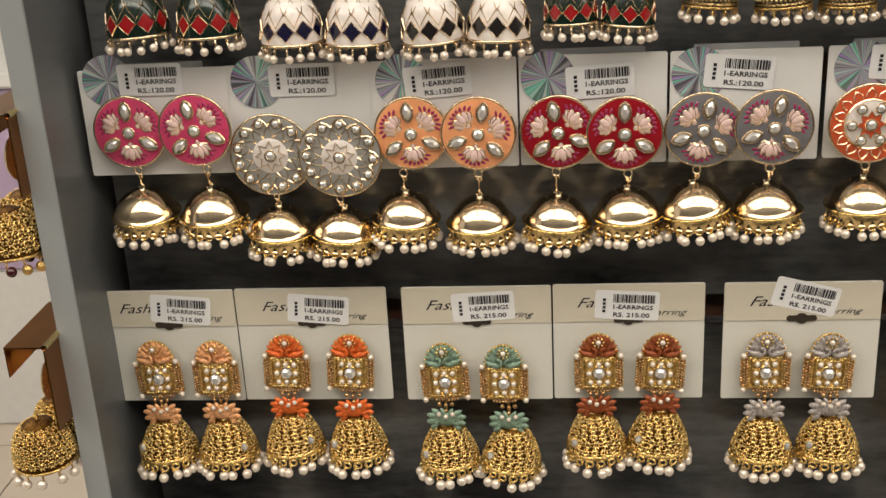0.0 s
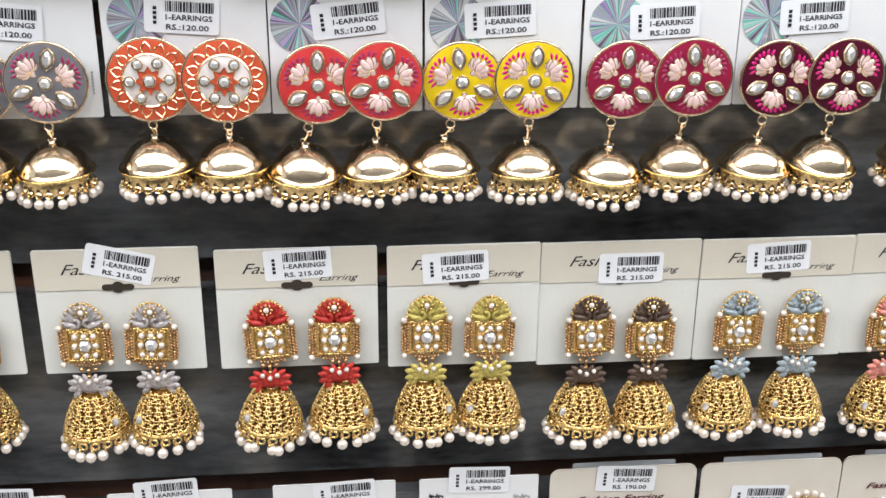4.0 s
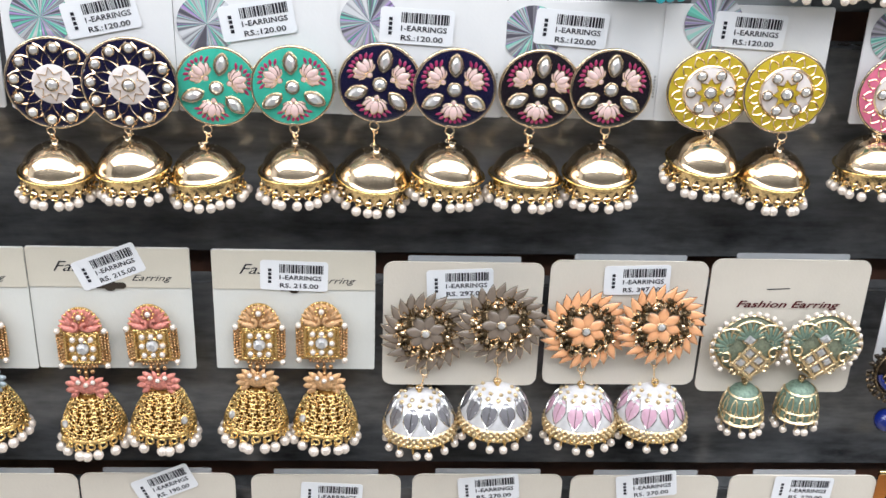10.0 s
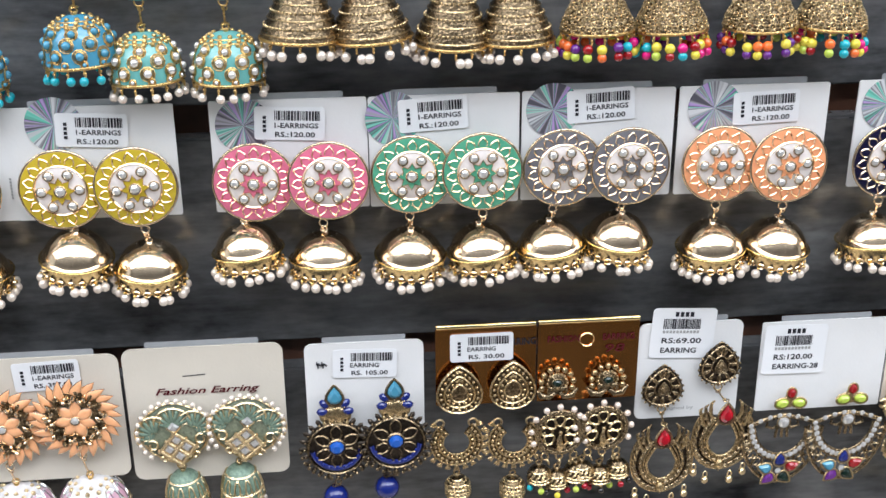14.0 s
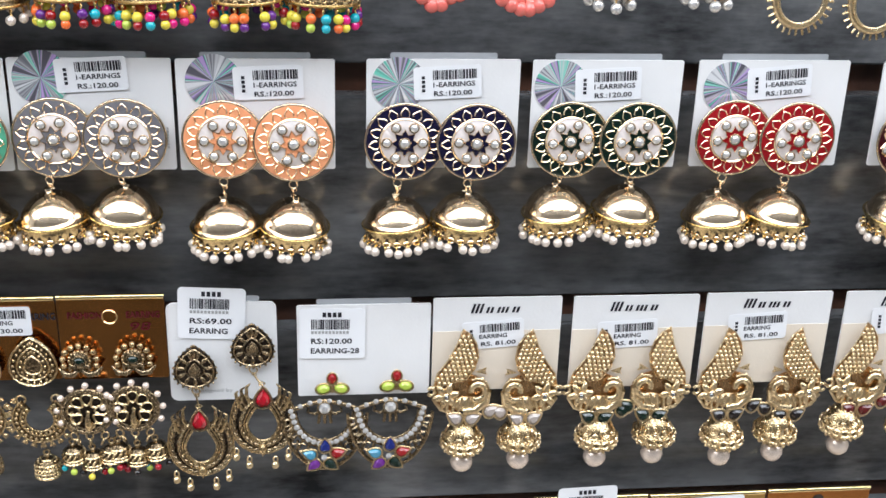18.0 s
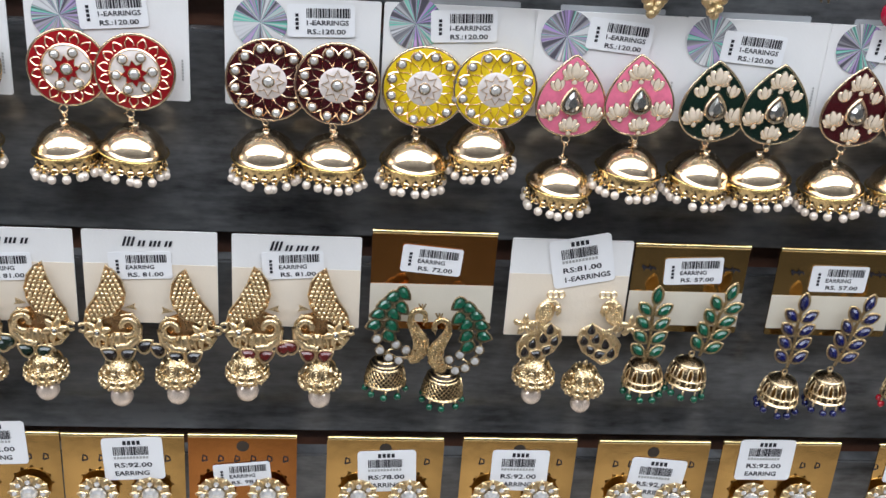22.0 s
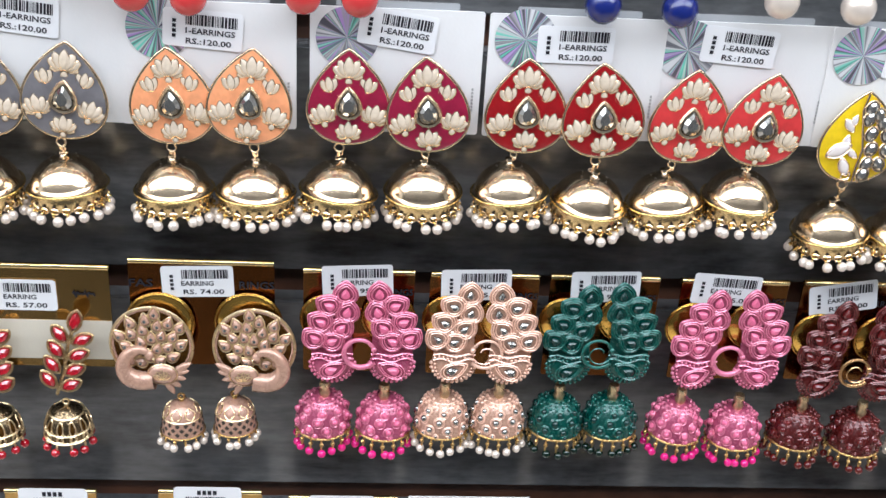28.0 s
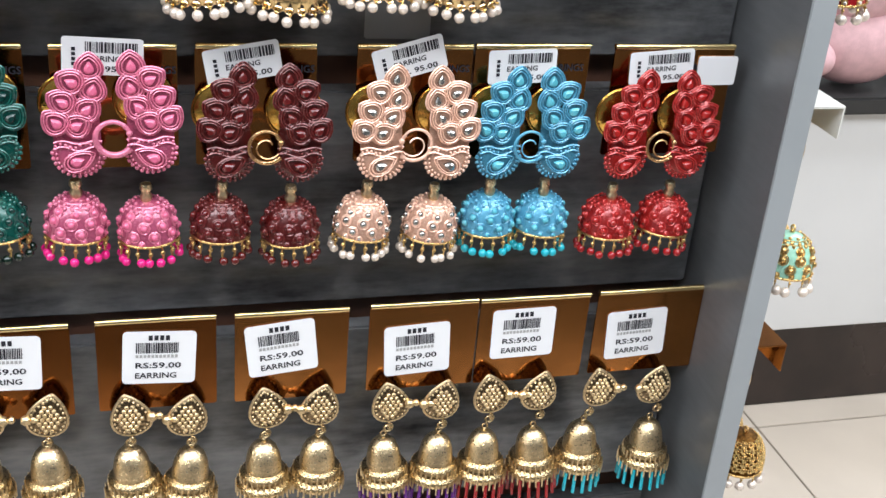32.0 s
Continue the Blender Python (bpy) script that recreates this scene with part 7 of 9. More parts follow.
def card_95(col, beadcol, x0, x1, s1, s2, m1, m2, lab, seed, zt=1.2265, zb=1.1850, style="foil"):
    """Peacocks of drop-shaped cabochons over studded bells."""
    rnd = random.Random(seed)
    c = Card(style, x0, x1, zt, zb, "%s cabochon peacock earrings with studded bells" % col.replace("_", " "), tab=False)
    label_at(c, small_label, lab, "RS. 95.00", "EARRING")
    lettering("printed_text", "EARRINGS", c.root, 0.004, -0.0085, 0.0008, 0.0026, 0.0155, M["ink"])
    base = paint(col)
    rim = paint(col, True)
    glaze = {"sky": (0.10, 0.42, 0.52), "blood": (0.36, 0.012, 0.010), "dark_teal": (0.001, 0.030, 0.025), "plum": (0.11, 0.008, 0.008)}.get(col, tuple(min(1, x * 1.35 + 0.015) for x in COL[col]))
    stone = M["smoky"] if col == "pale_peach" else enamel(col + "_cabochon", glaze)
    pear = drop(0.0080, 0.0094, 18, 0.5)
    bowl = [(0.0082 * math.cos(t), -0.0136 + (0.0082 if math.sin(t) < 0 else 0.0042) * (abs(math.sin(t)) ** 0.95) * (1 if math.sin(t) > 0 else -1)) for t in [2 * math.pi * k / 28 for k in range(28)]]
    spread = ((0.0046, 0.0160, 2), (-0.0016, 0.0112, -60), (0.0054, 0.0086, 14), (-0.0046, 0.0046, -58), (0.0036, 0.0020, 40), (-0.0068, -0.0022, -44), (0.0004, -0.0034, 58))
    for i, (s, m) in enumerate(((s1, m1), (s2, m2))):
        sg = 1 if i == 0 else -1
        u, v, _ = c.p(*s)

        def back(bm):
            pillow(bm, [(sg * a, b) for a, b in bowl], 0.0022, 0.0002, ((1, 0), (0.96, 0.5), (0.7, 0.85), (0.3, 1)))
            plate(bm, [(sg * a, b) for a, b in ((0.0050, 0.0165), (0.0074, 0.0110), (0.0076, 0.0050), (0.0070, -0.0010), (0.0074, -0.0110), (-0.0074, -0.0110), (-0.0078, -0.0040), (-0.0062, 0.0040), (-0.0026, 0.0110))], 0, 0.0010)
        st = part("stud", shape("cab_base_%s_%d" % (col, sg), back, base), c.root, V(u + (0.0012 if i == 0 else 0.0024), v + 0.0024, 0.0068 + 0.001 * i), (0, rnd.uniform(-2, 2), 0))
        part("clasp_disc", shape("clasp_disc", lambda bm: (plate(bm, circle(0.0125, 28), 0, 0.0006, 0.0002), tube(bm, [(a, b, 0.0006) for a, b in circle(0.0118, 28)], 0.0005, 5, True)), M["clasp"]), c.root, V(u - sg * 0.001, v + 0.004, 0.0022), (0, 0, 0), 0.80, "round gold ear clasp")

        def leafwork(bm):
            pillow(bm, pear, 0.0015, 0, ((1, 0), (0.96, 0.6), (0.8, 0.75), (0.66, 0.55), (0.3, 0.6)))
            for k, h in ((1.0, 0.0009), (0.84, 0.0014), (0.64, 0.0013)):
                tube(bm, [(a * k, b * k - 0.0005 * (1 - k), h) for a, b in pear], 0.0003, 4, True, mat=1)
        pet = shape("cab_petal_" + col, leafwork, [base, rim])
        for k, (a, b, t) in enumerate(spread):
            part("petal", pet, st, V(sg * a, b, 0.0010 + 0.0004 * (k % 2) + 0.0001 * k), (0, sg * t, 0))
            gem(st, "pear", sg * (a - 0.0005 * math.sin(radians(t))), b - 0.0005, 0.0020 + 0.0004 * (k % 2) + 0.0001 * k, 0.0041 if col == "pale_peach" else 0.0044, sg * t, stone)

        def edging(bm):
            beading(bm, [(sg * a * 0.99, b, 0.0010) for a, b in bowl if b < -0.0126], 0.0008)
            beading(bm, [(sg * a * 0.84, -0.0136 + (b + 0.0136) * 0.84, 0.0020) for a, b in bowl if b < -0.0128], 0.0005)
            for dz, amp in ((-0.0096, 0.0006), (-0.0118, 0.0008)):
                tube(bm, [(sg * (-0.0076 + 0.0152 * q / 12), dz + amp * math.sin(q * 0.75), 0.0024) for q in range(13)], 0.00035, 4)
            beading(bm, [(sg * (-0.0071 + 0.0142 * q / 9), -0.0107 + 0.0007 * math.sin(q * 1.28), 0.0024) for q in range(10)], 0.00055)
            for k in (1.0, 0.78):
                tube(bm, [(a * k + sg * 0.0004, b * k - 0.0158, 0.0028) for a, b in spin(drop(0.0060, 0.0108, 16, 0.6), sg * 62)], 0.0003, 4, True)
        joined(part("beaded_edging", shape("cab_edging_%s_%d" % (col, sg), edging, rim), st))
        gem(st, "pear", sg * -0.0004, -0.0162, 0.0026, 0.0048, sg * 68, stone)
        if i == (0 if col == "pale_peach" else 1):
            coil = swirl(0.0116, -0.0082, 0.0064, -140, 165, 26, 0.0030, 0.20, sg)
            inner = swirl(0.0114, -0.0086, 0.0046, -150, 150, 20, 0.0030, 0.55, sg)

            def neck(bm):
                thick = 0.0012 if col == "hot_pink" else 0.0008
                tube(bm, coil, [thick * (1 - 0.4 * q / 26) for q in range(27)], 6)
                if col != "hot_pink":
                    tube(bm, [(a, b, d + 0.0002) for a, b, d in inner], 0.00028, 4)
                ball(bm, coil[-1], 0.0011, 9, 6)
                tube(bm, [coil[-1], (coil[-1][0] + sg * 0.0004, coil[-1][1] - 0.0030, 0.0030)], [0.0006, 0.0001], 5)
                for q in (-30, 0, 30):
                    tube(bm, [coil[-1], (coil[-1][0] + sg * 0.0018 * math.sin(radians(q + 60)), coil[-1][1] + 0.0022 * math.cos(radians(q)), 0.0030)], 0.0002, 3)
            part("neck", shape("cab_neck_%s_%d" % (col, sg), neck, M["rust_gold"] if col in ("plum", "blood") else rim), st)
        mu, mv, _ = c.p(*m)
        part("square_link", shape("square_link", lambda bm: revolve(bm, [(0, 0.0024), (0.0014, 0.0024), (0.0017, 0.0010), (0.0011, 0), (0.0017, -0.0010), (0.0014, -0.0024), (0, -0.0024)], 8), M["pale"]), c.root, V(0.3 * u + 0.7 * mu, mv + 0.0100, 0.0040), (0, 0, 0), 1.3)
        bell(c, m[0], m[1] + 0.0002, 0.0101, 0.0142, paint(col, True) if col == "sky" else base, rnd, "studs", M["smoky"] if col == "pale_peach" else stone, "dome", 0.0028, (en(beadcol) if beadcol != "pearl" else M["pearl"], 0.0016, 15, 0.0048), key=col, cap=rim)


def card_leaf_drum(x0, x1, s1, s2, m1, m2, lab, seed, zt=1.3285, zb=1.287):
    rnd = random.Random(seed)
    c = Card("band_bronze", x0, x1, zt, zb, "multicoloured leaf earrings with brass drums", tab=False)
    label_at(c, small_label, lab, "RS. 58.00", "EARRING")
    mix = [en(q) for q in ("tangerine", "oxblood", "green", "crimson", "hot_pink", "sun_yellow", "turquoise", "violet")]
    for i, (s, m) in enumerate(((s1, m1), (s2, m2))):
        u, v, _ = c.p(*s)
        st = part("stud", shape("leaf_stem", lambda bm: tube(bm, [(0, -0.011, 0.001), (0, 0.008, 0.001)], 0.0008, 5), M["antique"]), c.root, V(u, v, 0.003), (0, 4, 0), (1.1, 1, 1.12))
        for a, b, t, co in ((0, 0.0095, 0, "olive_yellow"), (-0.0042, 0.0045, -48, "ruby"), (0.0042, 0.0048, 48, "turquoise"), (-0.0044, -0.0012, -58, "royal"), (0.0044, -0.0010, 52, "violet"), (-0.0042, -0.0068, -48, "turquoise"), (0.0042, -0.0066, 48, "tangerine")):
            gem(st, "pear", a, b, 0.0014, 0.0072, t, en(co), M["antique"])
        bell(c, m[0], m[1], 0.0100, 0.0158, M["oxid"], rnd, "mesh", M["antique"], "drum", 0.003, (mix[0], 0.0016, 6, 0.0032), colours=mix, loop_mat="antique")


# ---- the lower row ----
def card_190(x0, x1, s1, s2, lab, price, words, seed, zt=1.1243, zb=1.073):
    """Rounded cream card with pearl-edged discs."""
    rnd = random.Random(seed)
    c = Card("rounded", x0, x1, zt, zb, "pearl-edged gold disc earrings")
    label_at(c, small_label, lab, price)
    if words:
        lettering("printed_text", "Fashion Earring", c.root, -0.020, -0.0165, 0.0008, 0.0030, 0.038, M["ink_red"], 0.015, 0.35)
    for i, s in enumerate((s1, s2)):
        u, v, _ = c.p(*s)
        st = part("stud", shape("pearl_disc", lambda bm: (plate(bm, circle(0.0120, 26), 0, 0.0008), [tube(bm, [(a, b, 0.0016) for a, b in spin(marquise(0.0050, 0.0100, 10), 45 * k, 0.0062 * math.sin(radians(45 * k)), 0.0062 * math.cos(radians(45 * k)))], 0.0005, 4, True) for k in range(8)]), M["gold"]), c.root, V(u, v, 0.003 + 0.001 * i))
        for k in range(13):
            t = -1.75 + 3.5 * k / 12
            part("pearl", BEAD, st, V(0.0132 * math.sin(t), 0.0132 * math.cos(t), 0.001), (0, 0, 0), 0.0015)
        gem(st, "round", 0, 0, 0.0016, 0.0050, 0, bezel=M["gold"])


def card_299(x0, x1, lab, seed, zt=1.1230, zb=1.075):
    rnd = random.Random(seed)
    c = Card("white", x0, x1, zt, zb, "small crystal stud earrings", tab=False)
    label_at(c, small_label, lab, "RS. 299.00")
    script_bar(c, -0.018, -0.008, 0.006)
    script_bar(c, 0.018, -0.010, 0.007, "ink_grey")
    for sg in (-1, 1):
        st = part("stud", shape("crystal_disc", lambda bm: plate(bm, circle(0.009, 20), 0, 0.001), M["silver_metal"]), c.root, V(sg * 0.0105, -0.030, 0.003))
        gem(st, "round", 0, 0, 0.0012, 0.0090, 0)
        for k in range(10):
            gem(st, "round", 0.0078 * math.sin(0.628 * k), 0.0078 * math.cos(0.628 * k), 0.0012, 0.0034, 0)


def card_92(x0, x1, lab, kind, price, seed, dark=False, white=False, zt=1.1258, zb=1.086):
    """Foil card with crystal flower studs and no readable brand."""
    rnd = random.Random(seed)
    c = Card("white" if white else ("foil" if dark else "gold"), x0, x1, zt, zb, "crystal flower stud earrings", tab=False)
    if kind == "tall":
        label_at(c, big_label, lab, price)
    elif kind == "small":
        label_at(c, small_label, lab, price, "EARRING")
    part_stuff("brand_mark", shape("foil_brand", lambda bm: [tube(bm, [(0.0072 * k - 0.018, -0.0016, 0), (0.0072 * k - 0.0176, 0.0016, 0), (0.0072 * k - 0.0160, 0.0008, 0), (0.0072 * k - 0.0158, -0.0010, 0), (0.0072 * k - 0.0178, -0.0016, 0)], 0.00032, 4) for k in range(6)], M["ink"], False), c.root, V(0, -0.0115, 0.0006))
    part("punched_hole", shape("punched_hole", lambda bm: plate(bm, circle(0.0028, 14), 0, 0.0001), M["black_hole"], False), c.root, V(0, -0.0048, 0.0005))
    for sg in (-1, 1):
        st = part("stud", shape("fl_disc", lambda bm: (plate(bm, circle(0.0085, 20), 0, 0.001), [pillow(bm, spin(marquise(0.0030, 0.0060, 8), 30 * k, 0.0066 * math.sin(radians(30 * k)), 0.0066 * math.cos(radians(30 * k))), 0.001, 0.001) for k in range(12)]), M["pale"]), c.root, V(sg * 0.0115, -0.0285, 0.003))
        gem(st, "round", 0, 0, 0.0014, 0.0080, 0)
        for k in range(8):
            gem(st, "round", 0.0062 * math.sin(0.785 * k), 0.0062 * math.cos(0.785 * k), 0.0022, 0.0026, 0)


def card_59(bead, x0, x1, s1, s2, m1, m2, lab, seed, dark=False, zt=1.1235, zb=1.0860):
    """Dotted drops on a bar over tiered bells."""
    rnd = random.Random(seed)
    c = Card("bronze" if dark else "foil", x0, x1, zt, zb, "antique gold dotted drop earrings with tiered bells", tab=False)
    label_at(c, big_label, lab, "RS:59.00")
    u1, u2 = c.p(*s1)[0], c.p(*s2)[0]
    for i, (s, m) in enumerate(((s1, m1), (s2, m2))):
        sg = 1 if i == 0 else -1
        u, v, _ = c.p(*s)
        mu, mv, _ = c.p(*m)
        o = spin([(a, b) for a, b in drop(0.0138, 0.0180, 24, 0.8)], -sg * 12)
        st = part("stud", shape("dot_drop_%d" % sg, lambda bm: pillow(bm, o, 0.0020, 0.0004, ((1, 0), (0.95, 0.6), (0.6, 0.95), (0.2, 1))), M["oxid"]), c.root, V(u, v, 0.005))
        joined(part("gold_beading", shape("dot_beads_%d" % sg, lambda bm: (tube(bm, [(a, b, 0.001) for a, b in o], 0.0007, 5, True), beading(bm, [(a * 0.85, b * 0.85, 0.0016) for a, b in o], 0.0006),
                                                                         [ball(bm, (a * 0.0021 + 0.001 * (b % 2), b * 0.0017 - 0.001, 0.0022), 0.0010, 6, 4) for a in range(-3, 4) for b in range(-4, 5) if (a * 0.0021 + 0.001 * (b % 2)) ** 2 / 0.0046 ** 2 + (b * 0.0017) ** 2 / 0.0066 ** 2 < 1]), M["pale"]), st))
        part("bow_ball", shape("bow_ball", lambda bm: (ball(bm, (0, 0, 0), 0.0020, 9, 6), ball(bm, (0.0028 * sg, -0.0002, -0.0006), 0.0015, 8, 5)), M["pale"]), c.root, V(u + sg * 0.0078, v - 0.0008, 0.007))
        part("link", shape("curl_link", lambda bm: tube(bm, [((0.0022 - 0.00012 * k) * math.sin(0.7 * k), (0.0022 - 0.00012 * k) * math.cos(0.7 * k), 0) for k in range(14)], 0.0006, 5), M["antique"]), c.root, V(mu, v - 0.0115, 0.007))
        b = bell(c, m[0], m[1], 0.0072, 0.0130, M["pale"], rnd, "plain", None, "dome", 0.003, None, loop_mat="antique")
        for r, z in ((0.0092, -0.0078), (0.0108, -0.0122)):
            part("tier", shape("tier_%.4f" % r, lambda bm: revolve(bm, [(r * 0.72, 0.0018), (r, 0.0006), (r, -0.0018), (r * 0.9, -0.0022), (r * 0.7, 0.001)], 24), M["antique"]), b, (0, 0, z))
            joined(part("bar_fringe", shape("tier_bars_%.4f" % r, lambda bm: [tube(bm, [(r * 1.02 * math.cos(a), 0.0004, r * 1.02 * math.sin(a)), (r * 1.03 * math.cos(a), -0.0042, r * 1.03 * math.sin(a))], 0.0004, 4) for a in [2 * math.pi * k / 26 for k in range(26)]], M["pale"]), b, (0, 0, z)))
        if bead:
            joined(part("strand_fringe", shape("strands_" + bead, lambda bm: [tube(bm, [(0.0100 * math.cos(a), 0, 0.0100 * math.sin(a)), (0.0104 * math.cos(a), -0.0095, 0.0104 * math.sin(a))], 0.0009, 5) for a in [2 * math.pi * k / 16 for k in range(16)]], en(bead)), b, (0, 0, -0.0140)))
    return c


# ---- the upper row, of which the lower ends show ----
UP_T, UP_B = 1.4225, 1.388


def upper_card(what, xs, style="white", zb=None, zt=UP_T):
    x0, x1 = min(xs) - 0.016, max(xs) + 0.016
    return Card(style, x0, x1, zt, zb or UP_B, what, tab=False)


def upper_stud(c, x, z, mat, r=0.011):
    u, v, _ = c.p(x, z)
    return part("stud", shape("upper_stud_%s_%.4f" % (mat.name, r), lambda bm: pillow(bm, circle(r, 24), 0.002, 0.0006), mat), c.root, V(u, v, 0.004))


def up_enamel(col, band, p1, p2, R, H, seed, zb=None):
    """Enamel-diamond bells with a pearl fringe."""
    rnd = random.Random(seed)
    c = upper_card("%s and %s diamond enamel jhumka earrings" % (col.replace("_", " "), band), (p1[0], p2[0]), zb=zb)
    for p in (p1, p2):
        upper_stud(c, p[0], p[1] + H * 0.5 + 0.014, en(band))
        bell(c, p[0], p[1], R, H, en(col), rnd, "diamonds", M["gold"], "dome", 0.0028, (M["pearl"], 0.0016, 15, 0.0030), band=en(band), key=col + band, loop_mat="gold")


def up_bell(what, mat, pat, pm, form, p1, p2, R, H, beads, seed, style="white", colours=None, studmat=None, band=None, loop_mat="gold_dull", zb=None):
    rnd = random.Random(seed)
    c = upper_card(what, (p1[0], p2[0]), style, zb=zb)
    for p in (p1, p2):
        upper_stud(c, p[0], p[1] + H * 0.5 + 0.022, studmat or mat)
        u, v, _ = c.p(*p)
        hook(c, u, v + H * 0.5 + 0.012, u, v + H * 0.5 + 0.002, 0.004, 0.0028, loop_mat)
        bell(c, p[0], p[1], R, H, mat, rnd, pat, pm, form, 0.0028, beads, key=mat.name, colours=colours, band=band, loop_mat=loop_mat)


def up_beads(what, col, p1, p2, r, top, seed, style="white"):
    """Long drops that end in one big bead; top: colours of the stones above it."""
    rnd = random.Random(seed)
    c = upper_card(what, (p1[0], p2[0]), style)
    for p in (p1, p2):
        u, v, _ = c.p(*p)
        part("bead", bead_mesh(en(col) if col != "pearl" else M["pearl"]), c.root, V(u, v, 0.008), (0, 0, 0), r, "glossy round bead")
        st = upper_stud(c, p[0], p[1] + 0.034, M["silver_metal"] if col in ("pearl", "coral") else M["antique"], 0.008)
        for k in range(7):
            t = -1.8 + 3.6 * k / 6
            m = en(top[k % len(top)]) if top else M["silver"]
            gem(st, "pear", 0.0092 * math.sin(t), -0.0120 - 0.0052 * math.cos(t), 0.001, 0.0066, 180 - math.degrees(t), m, M["silver_metal"] if not top else M["gold_dull"])
        hook(c, u, v + 0.015, u, v + r, 0.005, 0.008, "gold")


def up_cluster(what, p1, p2, mat, seed, colours=None, spread=0.010, n=16, r=0.0018):
    """Fans that end in bunches of small balls."""
    rnd = random.Random(seed)
    c = upper_card(what, (p1[0], p2[0]))
    for p in (p1, p2):
        u, v, _ = c.p(*p)
        st = upper_stud(c, p[0], p[1] + 0.018, M["antique"], 0.0105)
        for k in range(n):
            a = spread * (2 * (k % 6) / 5 - 1)
            b = -0.001 * (k // 6) * 3.2 - 0.006 * (1 - abs(a) / spread) + rnd.uniform(-0.001, 0.001)
            m = colours[k % len(colours)] if colours else mat
            part("ball", bead_mesh(m), c.root, V(u + a * (1 - 0.25 * (k // 6)), v + 0.006 + b, 0.007 + 0.0015 * (k // 6)), (0, 0, 0), r)
        joined(part("fringe", shape("cluster_wires_%.3f" % spread, lambda bm: [tube(bm, [(spread * (k / 3 - 1) * 0.6, 0.012, 0.005), (spread * (k / 3 - 1), 0.002, 0.006)], 0.0006, 4) for k in range(7)], M["antique"]), c.root, V(u, v + 0.004, 0)))


def up_hoops(p1, p2, seed):
    c = upper_card("pale gold fringed hoop earrings", (p1[0], p2[0]))
    for p in (p1, p2):
        u, v, _ = c.p(*p)
        h = part("hoop", shape("fringed_hoop", lambda bm: (tube(bm, [(a, b * 1.1, 0) for a, b in circle(0.0098, 26)], 0.0013, 6, True), tube(bm, [(a, b * 1.1, 0.001) for a, b in circle(0.0088, 26)], 0.0006, 5, True)), M["pale"]), c.root, V(u, v, 0.005))
        joined(part("spiked_edge", shape("hoop_spikes", lambda bm: [tube(bm, [(0.0108 * math.sin(t), 0.0119 * math.cos(t), 0), (0.0130 * math.sin(t), 0.0143 * math.cos(t), 0)], 0.0005, 4) for t in [2 * math.pi * k / 30 for k in range(30)]], M["antique"]), h))


def up_filigree(p, r, seed, what="big round pale gold filigree earring"):
    c = upper_card(what, (p[0] - 0.01, p[0] + 0.01))
    u, v, _ = c.p(*p)
    st = part("stud", shape("filigree_%.4f" % r, lambda bm: ([tube(bm, [(a, b, 0) for a, b in circle(r * q, 30)], 0.0007, 5, True) for q in (1, 0.72, 0.45)], [tube(bm, [(r * q * math.sin(t + w * (1 - q)), r * q * math.cos(t + w * (1 - q)), 0.0004) for q in (0.45, 0.6, 0.75, 0.9, 1.0)], 0.00045, 4) for t in [2 * math.pi * k / 32 for k in range(32)] for w in (0.7,)]), M["pale"]), c.root, V(u, v, 0.006))
    for k in range(30):
        t = 2 * math.pi * k / 30
        gem(st, "round", r * 0.97 * math.sin(t), r * 0.97 * math.cos(t), 0.0006, 0.0022, 0)
    gem(st, "round", 0, 0, 0.0006, 0.0080, 0, bezel=M["pale"])


def up_feathers(p1, p2, seed):
    rnd = random.Random(seed)
    c = upper_card("dark bronze feather tassel earrings", (p1[0], p2[0]))
    fe = shape("feather", lambda bm: (pillow(bm, [(a, b) for a, b in marquise(0.0030, 0.0150, 12)], 0.0008, 0), tube(bm, [(0, -0.0074, 0.0008), (0, 0.0085, 0.0008)], 0.0003, 4)), M["oxid"])
    for p in (p1, p2):
        u, v, _ = c.p(*p)
        upper_stud(c, p[0], p[1] + 0.020, M["antique"], 0.010)
        for k in range(6):
            part("feather", fe, c.root, V(u + 0.0034 * (k - 2.5), v + 0.004 - 0.0035 * (1 - abs(k - 2.5) / 2.5), 0.006 + 0.001 * (k % 2)), (0, rnd.uniform(-10, 10), 0))


# ---- the cards, row by row ----
card_120("lotus", "pink", -0.1691, -0.1103, (-0.1500, 1.2999), (-0.1234, 1.3004), (-0.1488, 1.2682), (-0.1208, 1.2676), (-0.1402, 1.3195, 0), (-0.1572, 1.3194), 11)
card_120("wheel", "silver_grey", -0.1116, -0.0545, (-0.0950, 1.2891), (-0.0677, 1.2883), (-0.0945, 1.2596), (-0.0691, 1.2580), (-0.0810, 1.3174, 0), (-0.0987, 1.3171), 12)
card_120("lotus", "peach", -0.0545, 0.0010, (-0.0396, 1.2964), (-0.0139, 1.2960), (-0.0440, 1.2642), (-0.0145, 1.2618), (-0.0289, 1.3155, -4), (-0.0425, 1.3158), 13)
card_120("lotus", "red", 0.0018, 0.0569, (0.0162, 1.2951), (0.0410, 1.2943), (0.0152, 1.2614), (0.0423, 1.2636), (0.0321, 1.3134, -3), (0.0127, 1.3153), 14)
card_120("lotus", "grey", 0.0579, 0.1128, (0.0701, 1.2947), (0.0956, 1.2954), (0.0680, 1.2657), (0.0947, 1.2647), (0.0830, 1.3154, 5), (0.0685, 1.3150), 15)
card_120("sun", "orange", 0.1149, 0.1712, (0.1304, 1.2953), (0.1561, 1.2950), (0.1300, 1.2656), (0.1563, 1.2649), (0.1425, 1.3167, 4), (0.1273, 1.3154), 16)
